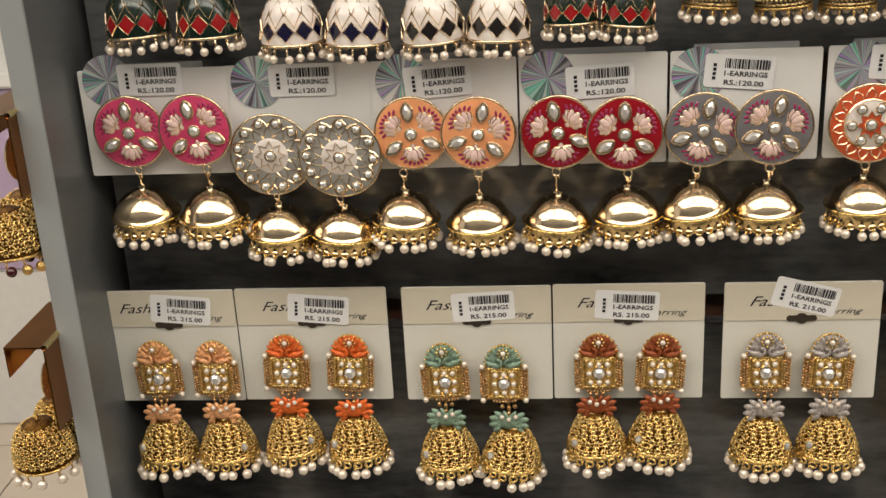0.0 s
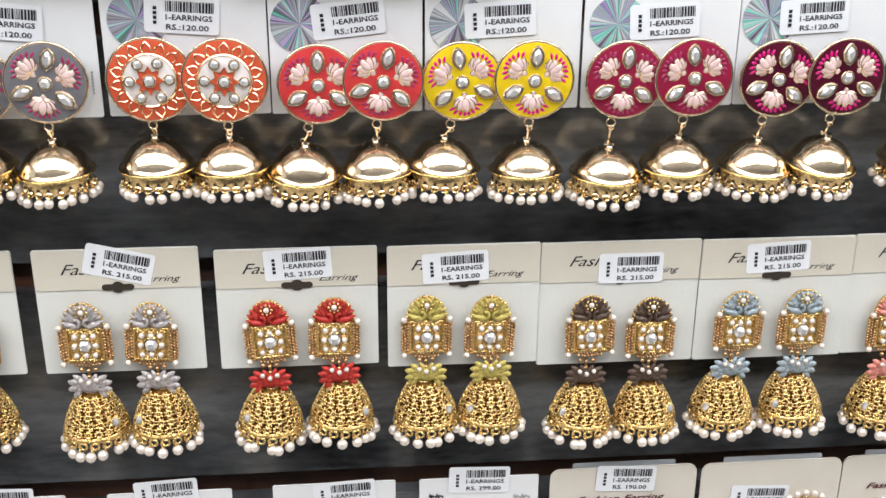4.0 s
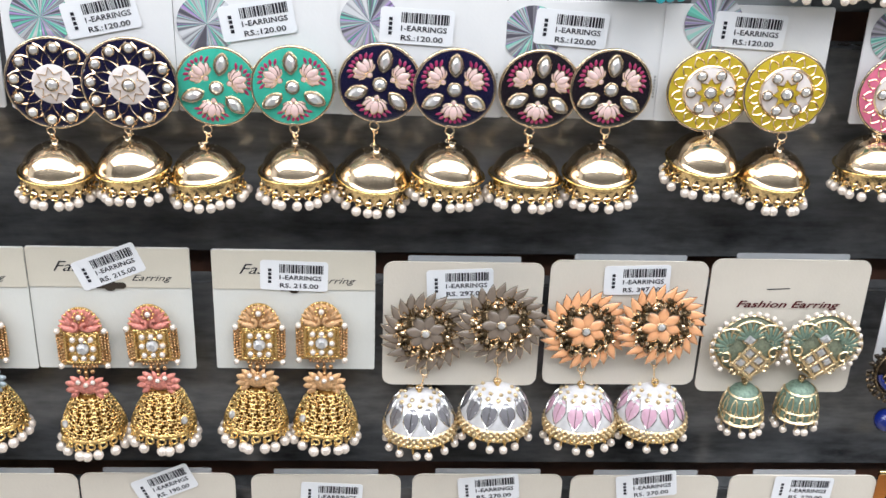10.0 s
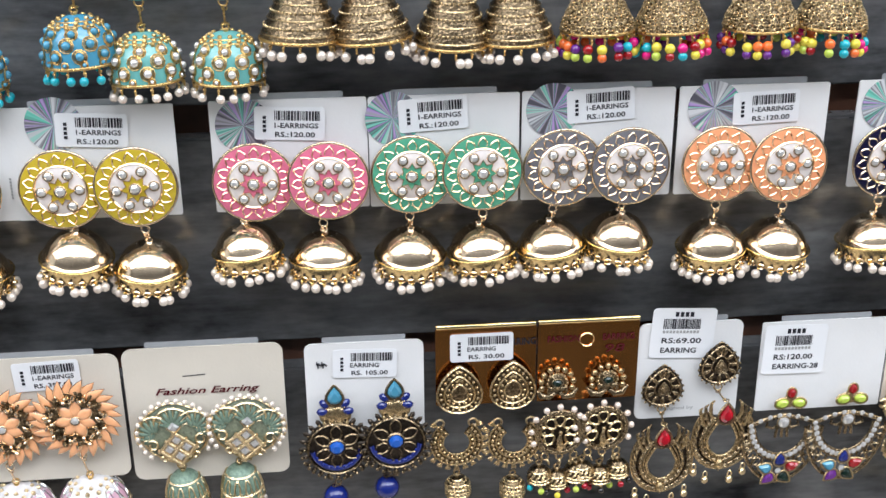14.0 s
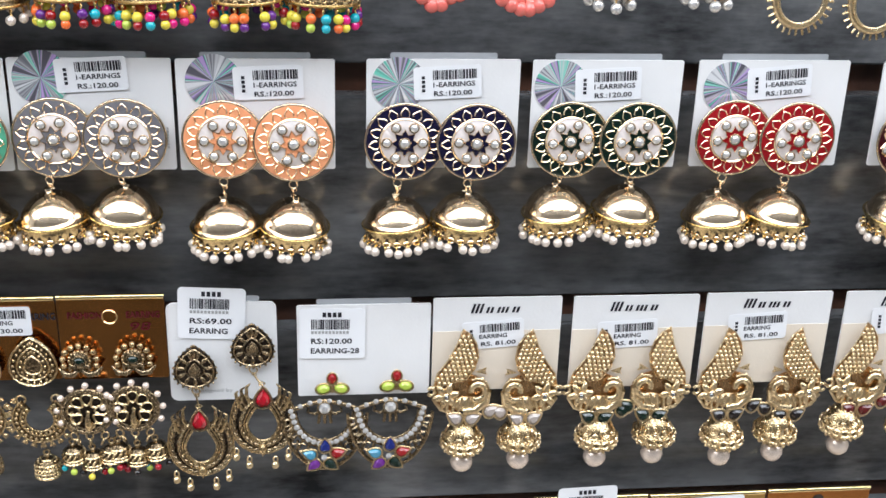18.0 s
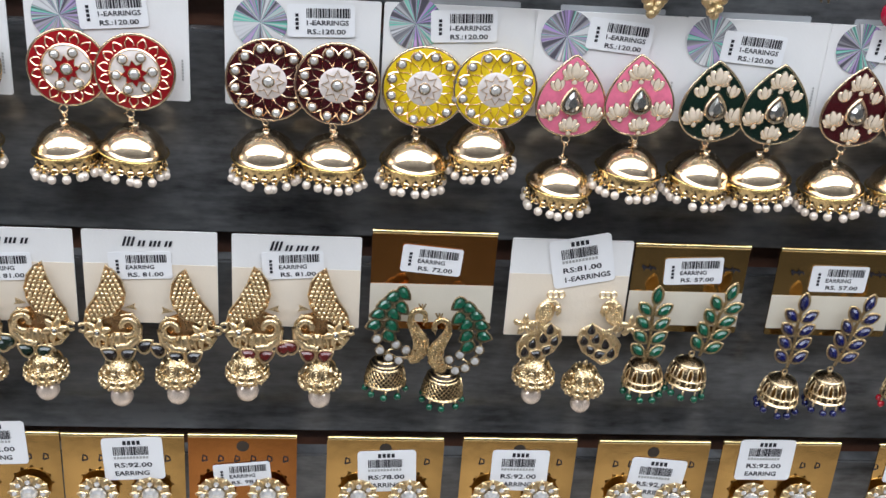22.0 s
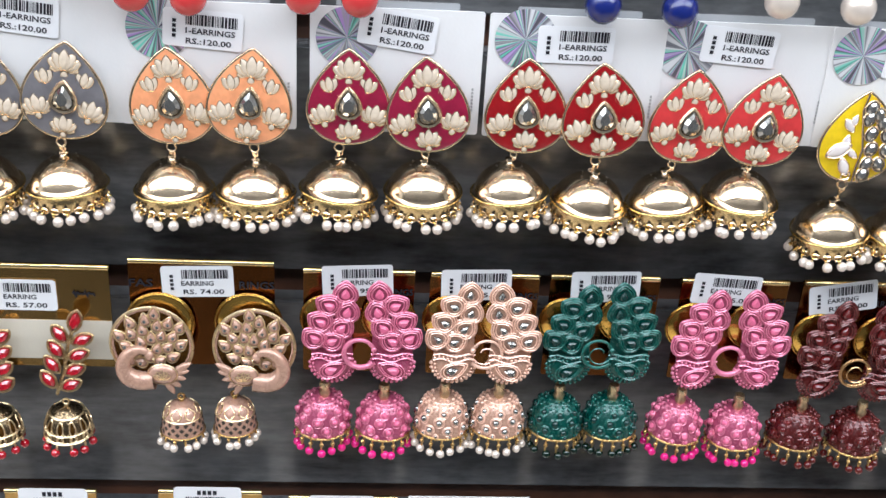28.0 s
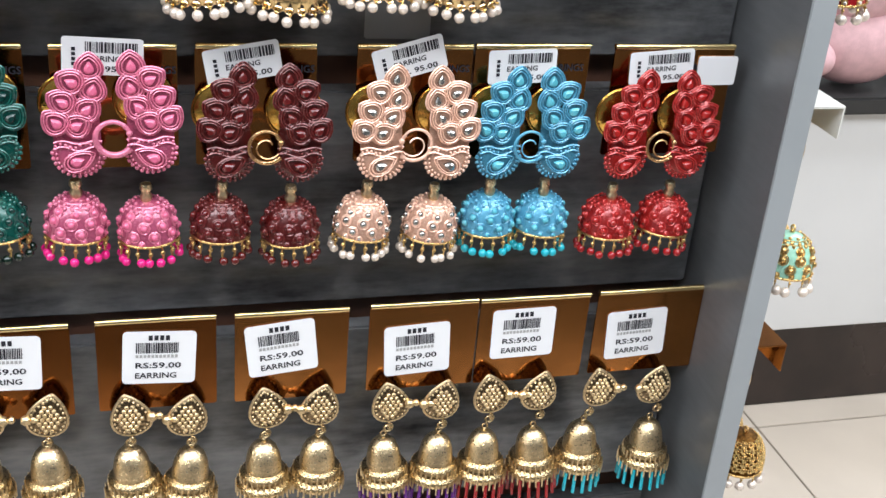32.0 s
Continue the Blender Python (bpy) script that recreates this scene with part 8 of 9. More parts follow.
card_120("lotus", "coral", 0.1718, 0.2254, (0.1883, 1.2927), (0.2112, 1.2940), (0.1824, 1.2622), (0.2087, 1.2625), (0.1995, 1.3150, -6), (0.1826, 1.3133), 17)
card_120("lotus", "yellow", 0.2264, 0.2822, (0.2393, 1.2928), (0.2650, 1.2933), (0.2329, 1.2630), (0.2636, 1.2611), (0.2531, 1.3140, -3), (0.2380, 1.3126), 18)
card_120("lotus", "maroon", 0.2832, 0.3398, (0.2981, 1.2924), (0.3231, 1.2933), (0.2938, 1.2586), (0.3204, 1.2619), (0.3123, 1.3128, -3), (0.2953, 1.3118), 19)
card_120("lotus", "wine", 0.3404, 0.3973, (0.3552, 1.2918), (0.3803, 1.2925), (0.3502, 1.2600), (0.3763, 1.2605), (0.3676, 1.3138, -3), (0.3513, 1.3131), 20)
card_120("wheel", "navy", 0.3996, 0.4570, (0.4158, 1.2921), (0.4420, 1.2929), (0.4131, 1.2615), (0.4400, 1.2637), (0.4330, 1.3150, -12), (0.4128, 1.3140), 21)
card_120("lotus", "teal", 0.4572, 0.5144, (0.4712, 1.2918), (0.4974, 1.2931), (0.4658, 1.2608), (0.4977, 1.2626), (0.4855, 1.3146, -10), (0.4683, 1.3127), 22)
card_120("lotus", "navy", 0.5137, 0.5708, (0.5274, 1.2944), (0.5533, 1.2936), (0.5256, 1.2612), (0.5522, 1.2632), (0.5399, 1.3136, 3), (0.5237, 1.3148), 23)
card_120("lotus", "black", 0.5708, 0.6270, (0.5833, 1.2932), (0.6080, 1.2945), (0.5807, 1.2621), (0.6076, 1.2637), (0.5933, 1.3140, 4), (0.5800, 1.3116), 24)
card_120("sun", "mustard", 0.6255, 0.6848, (0.6431, 1.2941), (0.6698, 1.2946), (0.6449, 1.2693), (0.6714, 1.2639), (0.6556, 1.3148, 3), (0.6426, 1.3172), 25)
card_120("sun", "rose", 0.6972, 0.7541, (0.7118, 1.2938), (0.7391, 1.2939), (0.7078, 1.2691), (0.7365, 1.2642), (0.7260, 1.3147, 3), (0.7093, 1.3144), 26)
card_120("sun", "green", 0.7545, 0.8104, (0.7697, 1.2947), (0.7960, 1.2954), (0.7688, 1.2646), (0.7962, 1.2650), (0.7783, 1.3166, -3), (0.7635, 1.3153), 27)
card_120("sun", "grey", 0.8114, 0.8692, (0.8265, 1.2950), (0.8519, 1.2951), (0.8232, 1.2654), (0.8494, 1.2672), (0.8409, 1.3177, -3), (0.8231, 1.3164), 28)
card_120("sun", "peach", 0.8707, 0.9284, (0.8871, 1.2942), (0.9130, 1.2935), (0.8866, 1.2623), (0.9125, 1.2619), (0.9041, 1.3149, -2), (0.8842, 1.3153), 29)
card_120("sun", "navy", 0.9401, 0.9978, (0.9543, 1.2930), (0.9814, 1.2932), (0.9519, 1.2619), (0.9786, 1.2634), (0.9704, 1.3150, -3), (0.9522, 1.3143), 30)
card_120("sun", "forest", 1.0024, 1.0604, (1.0174, 1.2936), (1.0436, 1.2939), (1.0144, 1.2664), (1.0421, 1.2661), (1.0316, 1.3144, -3), (1.0135, 1.3135), 31)
card_120("sun", "crimson", 1.0667, 1.1266, (1.0820, 1.2941), (1.1071, 1.2938), (1.0795, 1.2633), (1.1046, 1.2637), (1.0990, 1.3152, -5), (1.0794, 1.3129), 32)
card_120("wheel", "oxblood", 1.1400, 1.1987, (1.1568, 1.2926), (1.1829, 1.2926), (1.1557, 1.2634), (1.1817, 1.2628), (1.1762, 1.3155, -2), (1.1534, 1.3138), 33)
card_120("wheel", "yellow", 1.1998, 1.2606, (1.2164, 1.2921), (1.2438, 1.2932), (1.2141, 1.2631), (1.2405, 1.2700), (1.2305, 1.3159, -3), (1.2120, 1.3159), 34)
card_120("drop", "rose", 1.2582, 1.3170, (1.2744, 1.2914), (1.3008, 1.2932), (1.2737, 1.2577), (1.3012, 1.2653), (1.2912, 1.3149, 5), (1.2706, 1.3140), 35)
card_120("drop", "forest", 1.3170, 1.3752, (1.3320, 1.2914), (1.3566, 1.2916), (1.3309, 1.2634), (1.3559, 1.2635), (1.3451, 1.3122, 4), (1.3283, 1.3145), 36)
card_120("drop", "oxblood", 1.3748, 1.4375, (1.3899, 1.2918), (1.4156, 1.2929), (1.3874, 1.2609), (1.4169, 1.2617), (1.4041, 1.3149, 6), (1.3885, 1.3143), 37)
card_120("drop", "grey", 1.4377, 1.4997, (1.4524, 1.2930), (1.4799, 1.2939), (1.4490, 1.2626), (1.4772, 1.2634), (1.4661, 1.3169, 6), (1.4508, 1.3158), 38)
card_120("drop", "peach", 1.4968, 1.5539, (1.5136, 1.2929), (1.5392, 1.2942), (1.5128, 1.2635), (1.5403, 1.2634), (1.5241, 1.3145, 4), (1.5097, 1.3143), 39)
card_120("drop", "maroon", 1.5582, 1.6148, (1.5712, 1.2945), (1.5973, 1.2933), (1.5684, 1.2644), (1.5974, 1.2653), (1.5867, 1.3167, 8), (1.5703, 1.3136), 40)
card_120("drop", "crimson", 1.6164, 1.6751, (1.6302, 1.2938), (1.6558, 1.2937), (1.6273, 1.2663), (1.6552, 1.2631), (1.6451, 1.3142, 0), (1.6285, 1.3154), 41)
card_120("drop", "coral", 1.6741, 1.7333, (1.6863, 1.2919), (1.7116, 1.2922), (1.6821, 1.2639), (1.7088, 1.2659), (1.7000, 1.3157, 4), (1.6829, 1.3138), 42)
card_120("half", "yellow", 1.7309, 1.7889, (1.7458, 1.2870), (1.7713, 1.2867), (1.7434, 1.2551), (1.7708, 1.2534), (1.7629, 1.3125, 4), (1.7424, 1.3144), 43)
card_120("half", "red", 1.7889, 1.8511, (1.8036, 1.2872), (1.8309, 1.2874), (1.8009, 1.2570), (1.8290, 1.2552), (1.8168, 1.3146, 0), (1.8019, 1.3142), 44)
card_215("apricot", -0.1758, -0.1185, (-0.1537, 1.1949), (-0.1288, 1.1947), (-0.1544, 1.1662), (-0.1277, 1.1667), (-0.1414, 1.2222, 5), 201)
card_215("tangerine", -0.1180, -0.0549, (-0.0983, 1.1971), (-0.0713, 1.1969), (-0.0989, 1.1689), (-0.0711, 1.1675), (-0.0834, 1.2215, 5), 202)
card_215("sage", -0.0485, 0.0122, (-0.0322, 1.1927), (-0.0077, 1.1918), (-0.0324, 1.1634), (-0.0051, 1.1620), (-0.0153, 1.2221, -3), 203)
card_215("copper", 0.0129, 0.0733, (0.0310, 1.1961), (0.0560, 1.1959), (0.0295, 1.1687), (0.0558, 1.1697), (0.0425, 1.2216, 3), 204)
card_215("lilac", 0.0807, 0.1415, (0.0974, 1.1961), (0.1221, 1.1955), (0.0976, 1.1670), (0.1241, 1.1675), (0.1122, 1.2247, 14), 205)
card_215("scarlet", 0.1470, 0.2082, (0.1664, 1.1944), (0.1912, 1.1946), (0.1655, 1.1657), (0.1936, 1.1671), (0.1782, 1.2223, -3), 206, zt=1.2286, zb=1.1785)
card_215("olive_yellow", 0.2119, 0.2710, (0.2268, 1.1944), (0.2515, 1.1934), (0.2262, 1.1663), (0.2525, 1.1664), (0.2381, 1.2193, -3), 207, zt=1.2283, zb=1.1769)
card_215("smoke", 0.2712, 0.3345, (0.2914, 1.1918), (0.3158, 1.1901), (0.2898, 1.1620), (0.3157, 1.1618), (0.3069, 1.2163, 0), 208, zt=1.2275, zb=1.1748)
card_215("blue_grey", 0.3348, 0.3965, (0.3514, 1.1919), (0.3774, 1.1917), (0.3480, 1.1632), (0.3766, 1.1631), (0.3655, 1.2193, -3), 209, zt=1.2272, zb=1.1748)
card_215("salmon", 0.3968, 0.4571, (0.4153, 1.1891), (0.4415, 1.1907), (0.4155, 1.1598), (0.4441, 1.1621), (0.4270, 1.2195, -22), 210, zt=1.2273, zb=1.1750)
card_215("sand", 0.4652, 0.5266, (0.4825, 1.1919), (0.5063, 1.1929), (0.4805, 1.1639), (0.5078, 1.1629), (0.4960, 1.2169, 2), 211, zt=1.2273, zb=1.1757)
card_flower("taupe", "grey", 0.5297, 0.5910, (0.5462, 1.1945), (0.5750, 1.1997), (0.5449, 1.1597), (0.5752, 1.1634), (0.5589, 1.2140, -3), "RS. 297.00", 220, zt=1.2228, zb=1.1683)
card_flower("apricot", "lavender", 0.5933, 0.6542, (0.6081, 1.1966), (0.6367, 1.2001), (0.6093, 1.1624), (0.6383, 1.1640), (0.6267, 1.2169, -2), "RS. 397.00", 221, zt=1.2246, zb=1.1695)
card_fan(0.6555, 0.7178, (0.6736, 1.1899), (0.7021, 1.1916), (0.6753, 1.1637), (0.6979, 1.1652), 222, zt=1.2257, zb=1.1662)
card_blue(0.7262, 0.7735, (0.7374, 1.1793), (0.7612, 1.1819), (0.7361, 1.1547), (0.7574, 1.1578), (0.7500, 1.2151, 2), 223, zt=1.2243)
card_moon(0.7783, 0.8191, (0.7875, 1.2024), (0.8092, 1.2032), (0.7861, 1.1789), (0.8099, 1.1781), (0.7868, 1.1564), (0.8100, 1.1544), (0.7969, 1.2193, 0), 224, zt=1.2280)
card_wheel(0.8197, 0.8610, (0.8273, 1.2026), (0.8480, 1.2028), (0.8287, 1.1812), (0.8467, 1.1821), 225, zt=1.2285)
card_69(0.8612, 0.9045, (0.8716, 1.1985), (0.8948, 1.2076), (0.8726, 1.1623), (0.8981, 1.1720), (0.8791, 1.2210, 3), 226, zt=1.2255)
card_28(0.9125, 0.9665, (0.9264, 1.1886), (0.9528, 1.1891), (0.9232, 1.1685), (0.9500, 1.1696), (0.9267, 1.2112, 1), 227, zt=1.2237, zb=1.1825)
card_81("milky", 0.9675, 1.0205, (0.9801, 1.1950), (1.0080, 1.1942), (0.9811, 1.1635), (1.0054, 1.1640), (0.9925, 1.2091, -4), 230)
card_81("forest", 1.0253, 1.0782, (1.0371, 1.1942), (1.0641, 1.1945), (1.0389, 1.1642), (1.0641, 1.1650), (1.0488, 1.2082, -3), 231)
card_81("jet", 1.0816, 1.1359, (1.0926, 1.1932), (1.1230, 1.1923), (1.0948, 1.1622), (1.1186, 1.1636), (1.1046, 1.2101, -3), 232)
card_81("plum", 1.1418, 1.1950, (1.1516, 1.1945), (1.1794, 1.1947), (1.1482, 1.1661), (1.1791, 1.1633), (1.1669, 1.2124, -4), 233)
card_peacock_green(1.1992, 1.2514, (1.2094, 1.1884), (1.2358, 1.1866), (1.2074, 1.1648), (1.2328, 1.1595), (1.2244, 1.2161, 5), 235)
card_81b(1.2577, 1.3093, (1.2715, 1.1919), (1.2960, 1.1923), (1.2723, 1.1666), (1.2947, 1.1626), (1.2880, 1.2181, -12), 236)
card_57("emerald", 1.3104, 1.3603, (1.3210, 1.1905), (1.3492, 1.1935), (1.3213, 1.1668), (1.3414, 1.1677), (1.3369, 1.2145, -3), 240)
card_57("royal", 1.3734, 1.4280, (1.3857, 1.1894), (1.4112, 1.1903), (1.3851, 1.1620), (1.4065, 1.1635), (1.4015, 1.2128, 0), 241)
card_57("crimson", 1.4335, 1.4875, (1.4446, 1.1923), (1.4711, 1.1934), (1.4428, 1.1638), (1.4687, 1.1656), (1.4561, 1.2146, 0), 242)
card_74(1.4945, 1.5461, (1.5025, 1.1997), (1.5392, 1.2003), (1.5115, 1.1674), (1.5312, 1.1691), (1.5189, 1.2221, -2), 245)
card_95("hot_pink", "fuchsia", 1.5563, 1.5964, (1.5660, 1.2045), (1.5863, 1.2055), (1.5640, 1.1692), (1.5871, 1.1684), (1.5758, 1.2237, -3), 250, style="foil")
card_95("pale_peach", "pearl", 1.6019, 1.6417, (1.6104, 1.2056), (1.6295, 1.2061), (1.6092, 1.1701), (1.6305, 1.1705), (1.6187, 1.2235, -2), 251, style="foil")
card_95("dark_teal", "forest", 1.6458, 1.6863, (1.6534, 1.2055), (1.6735, 1.2072), (1.6531, 1.1697), (1.6740, 1.1701), (1.6662, 1.2237, -2), 252, style="bronze")
card_95("hot_pink", "fuchsia", 1.6943, 1.7344, (1.7008, 1.2049), (1.7222, 1.2060), (1.6998, 1.1693), (1.7232, 1.1671), (1.7110, 1.2240, 3), 253, style="foil")
card_95("plum", "plum", 1.7401, 1.7809, (1.7494, 1.2013), (1.7721, 1.2009), (1.7481, 1.1668), (1.7726, 1.1646), (1.7559, 1.2215, -10), 254, style="foil")
card_95("pale_peach", "pearl", 1.7947, 1.8359, (1.8018, 1.2003), (1.8247, 1.2003), (1.7989, 1.1656), (1.8247, 1.1638), (1.8131, 1.2227, -16), 255, style="foil")
card_95("sky", "turquoise", 1.8370, 1.8801, (1.8457, 1.1994), (1.8664, 1.1995), (1.8466, 1.1647), (1.8681, 1.1638), (1.8548, 1.2198, -2), 256, style="foil")
card_95("blood", "crimson", 1.8897, 1.9378, (1.8954, 1.1980), (1.9185, 1.1980), (1.8954, 1.1614), (1.9196, 1.1616), (1.9088, 1.2196, -4), 257, style="foil")
card_leaf_drum(1.8562, 1.9140, (1.8650, 1.2920), (1.8911, 1.2917), (1.8672, 1.2634), (1.8930, 1.2636), (1.8813, 1.3125, 4), 260)
card_299(-0.1693, -0.1168, (-0.1439, 1.1205, 2), 300)
card_299(-0.1010, -0.0494, (-0.0757, 1.1210, 2), 301)
card_299(-0.0358, 0.0153, (-0.0104, 1.1214, 2), 302)
card_299(0.0305, 0.0807, (0.0558, 1.1219, 2), 303)
card_299(0.0974, 0.1473, (0.1212, 1.1229, -3), 304)
card_299(0.1638, 0.2143, (0.1932, 1.1180, -3), 305)
card_299(0.2242, 0.2742, (0.2491, 1.1223, 2), 306)
card_190(0.2793, 0.3423, (0.2985, 1.0934), (0.3269, 1.0956), (0.3116, 1.1190, 3), "RS. 190.00", 1, 310)
card_190(0.3443, 0.4058, (0.3625, 1.0938), (0.3894, 1.0974), (0.3705, 1.1064, 3), "RS. 190.00", 0, 311)
card_190(0.4066, 0.4697, (0.4254, 1.0910), (0.4507, 1.0921), (0.4409, 1.1193, -24), "RS. 190.00", 1, 312)
card_190(0.4763, 0.5381, (0.4923, 1.0955), (0.5229, 1.0960), (0.5094, 1.1144, 3), "RS. 190.00", 0, 313)
card_190(0.5429, 0.6057, (0.5583, 1.0941), (0.5856, 1.0941), (0.5748, 1.1178, -6), "RS. 270.00", 0, 314)
card_190(0.6092, 0.6719, (0.6252, 1.0951), (0.6543, 1.0951), (0.6411, 1.1198, -8), "RS. 270.00", 0, 315)
card_190(0.6768, 0.7400, (0.6935, 1.0951), (0.7206, 1.0951), (0.7084, 1.1177, 2), "RS. 270.00", 1, 316)
card_92(0.7400, 0.7867, (0.7667, 1.1095, -8), "small", "RS. 74.00", 330, dark=True, white=False)
card_92(0.7884, 0.8398, (0.8146, 1.1121, 0), "none", "", 331, dark=False, white=False)
card_92(0.8440, 0.8962, (0.8709, 1.1123, 0), "none", "", 332, dark=False, white=False)
card_92(0.8980, 0.9472, (0.9276, 1.1080, 0), "tall", "RS:92.00", 333, dark=False, white=False)
card_92(0.9686, 1.0085, (0.9881, 1.1383, 0), "none", "", 334, dark=False, white=False)
card_92(1.0148, 1.0660, (1.0387, 1.1214, -2), "tall", "RS:92.00", 335, dark=False, white=False)
card_92(1.0668, 1.1201, (1.0977, 1.1144, -3), "tall", "RS:92.00", 336, dark=False, white=False)
card_92(1.1216, 1.1697, (1.1455, 1.1060, -6), "small", "RS. 98.00", 337, dark=True, white=False)
card_92(1.1831, 1.2359, (1.2106, 1.1092, -3), "tall", "RS:78.00", 338, dark=False, white=False)
card_92(1.2444, 1.2971, (1.2716, 1.1099, 0), "tall", "RS:92.00", 339, dark=False, white=False)
card_92(1.3067, 1.3595, (1.3360, 1.1064, 5), "tall", "RS:92.00", 340, dark=False, white=False)
card_92(1.3657, 1.4224, (1.3870, 1.1174, 0), "tall", "RS:92.00", 341, dark=False, white=False)
card_92(1.4408, 1.4758, (1.4593, 1.1171, 0), "tall", "RS:92.00", 342, dark=False, white=False)
card_92(1.4997, 1.5403, (1.5190, 1.1182, 0), "tall", "RS:92.00", 343, dark=False, white=False)
card_92(1.5982, 1.6474, (1.6163, 1.1063, 0), "tall", "RS:59.00", 344, dark=False, white=True)
card_59("", 1.5507, 1.5939, (1.5617, 1.0971), (1.5808, 1.0951), (1.5599, 1.0744), (1.5793, 1.0722), (1.5718, 1.1147, 0), 350, dark=False)
card_59("", 1.6529, 1.6946, (1.6622, 1.0907), (1.6855, 1.0903), (1.6606, 1.0689), (1.6842, 1.0677), (1.6711, 1.1103, 2), 351, dark=True)
card_59("", 1.7033, 1.7465, (1.7142, 1.0872), (1.7353, 1.0851), (1.7138, 1.0642), (1.7362, 1.0615), (1.7256, 1.1083, 3), 352, dark=True)
card_59("", 1.7532, 1.7964, (1.7651, 1.0860), (1.7857, 1.0853), (1.7642, 1.0618), (1.7858, 1.0612), (1.7708, 1.1092, -6), 353, dark=False)
card_59("violet", 1.8046, 1.8484, (1.8135, 1.0835), (1.8351, 1.0827), (1.8130, 1.0581), (1.8354, 1.0575), (1.8243, 1.1042, -3), 354, dark=False)
card_59("crimson", 1.8489, 1.8949, (1.8552, 1.0841), (1.8764, 1.0836), (1.8552, 1.0576), (1.8771, 1.0566), (1.8677, 1.1087, -1), 355, dark=False)
card_59("turquoise", 1.8990, 1.9458, (1.9032, 1.0825), (1.9286, 1.0816), (1.8993, 1.0570), (1.9306, 1.0551), (1.9178, 1.1044, -3), 356, dark=False)
up_enamel("forest", "crimson", (-0.1414, 1.3470), (-0.1140, 1.3460), 0.0118, 0.0185, 400)
up_enamel("white", "navy", (-0.0826, 1.3422), (-0.0578, 1.3413), 0.0118, 0.0185, 401)
up_enamel("white", "jet", (-0.0297, 1.3415), (-0.0049, 1.3410), 0.0118, 0.0185, 402)
up_enamel("forest", "crimson", (0.0213, 1.3444), (0.0426, 1.3432), 0.0098, 0.0155, 403)
up_bell("small antique gold jhumka earrings with pearls", M["oxid"], "bands", M["antique"], "dome", (0.0718, 1.3486), (0.0965, 1.3479), 0.0098, 0.016, (M["pearl"], 0.0016, 13, 0.0026), 405)
up_bell("small antique gold jhumka earrings with pearls", M["oxid"], "bands", M["antique"], "dome", (0.1195, 1.3473), (0.1438, 1.3466), 0.0098, 0.016, (M["pearl"], 0.0016, 13, 0.0026), 406)
up_bell("small antique gold jhumka earrings with pearls", M["oxid"], "bands", M["antique"], "dome", (0.1724, 1.3458), (0.1963, 1.3451), 0.0098, 0.016, (M["pearl"], 0.0016, 13, 0.0026), 407)
up_bell("small antique gold jhumka earrings with pearls", M["oxid"], "bands", M["antique"], "dome", (0.2190, 1.3445), (0.2438, 1.3438), 0.0098, 0.016, (M["pearl"], 0.0016, 13, 0.0026), 408)
up_bell("sky blue studded bell earrings", en("sky"), "studs", en("sky"), "dome", (0.6177, 1.3415), (0.6555, 1.3484), 0.0125, 0.0165, (en("turquoise"), 0.0016, 14, 0.0030), 410, style="foil")
up_bell("aqua studded bell earrings with pearls", en("aqua"), "studs", M["silver"], "dome", (0.6773, 1.3417), (0.7058, 1.3412), 0.0125, 0.0165, (M["pearl"], 0.0016, 14, 0.0030), 411, style="foil")
up_bell("tall antique gold tiered jhumka earrings", M["oxid"], "bands", M["antique"], "cone", (0.7323, 1.3598), (0.7558, 1.3592), 0.0142, 0.026, (M["pearl"], 0.0018, 15, 0.0026), 412)
up_bell("tall copper gold tiered jhumka earrings", M["oxid"], "bands", M["antique"], "cone", (0.7857, 1.3564), (0.8078, 1.3568), 0.0138, 0.026, (M["pearl"], 0.0018, 15, 0.0026), 413)
up_bell("antique gold jhumka earrings with rainbow beads", M["oxid"], "rosette", M["antique"], "cone", (0.8373, 1.3589), (0.8640, 1.3582), 0.013, 0.024, (en("crimson"), 0.0019, 17, 0.0030), 414, colours=[en(k) for k in ("crimson", "tangerine", "fuchsia", "lime", "violet", "turquoise", "sun_yellow")])
up_bell("antique gold jhumka earrings with rainbow beads", M["oxid"], "rosette", M["antique"], "cone", (0.8977, 1.3585), (0.9247, 1.3578), 0.013, 0.024, (en("crimson"), 0.0019, 17, 0.0030), 415, colours=[en(k) for k in ("crimson", "tangerine", "fuchsia", "lime", "violet", "turquoise", "sun_yellow")])
up_cluster("coral bead cluster earrings", (0.9645, 1.3474), (0.9965, 1.3455), en("coral"), 416, spread=0.011, r=0.0028, n=12, colours=[enamel("coral_bead", (0.75, 0.16, 0.13))])
up_bell("white petal earrings with gold edges", M["pale"], "plain", M["pale"], "dome", (1.0299, 1.3552), (1.0664, 1.3558), 0.008, 0.012, (M["silver"], 0.0022, 7, 0.0015), 417, style="foil")
up_hoops((1.1005, 1.3487), (1.1300, 1.3470), 418)
up_filigree((1.1785, 1.3586), 0.027, 419)
up_cluster("red and yellow beaded fan earrings", (1.2278, 1.3395), (1.2557, 1.3400), M["antique"], 421, colours=[en(k) for k in ("ruby", "fuchsia", "sun_yellow", "coral")], spread=0.012, r=0.0026)
up_cluster("antique gold ball cluster earrings", (1.2999, 1.3363), (1.3228, 1.3369), M["antique"], 422, spread=0.0125, r=0.0021, n=24)
up_feathers((1.3450, 1.3396), (1.3668, 1.3395), 423)
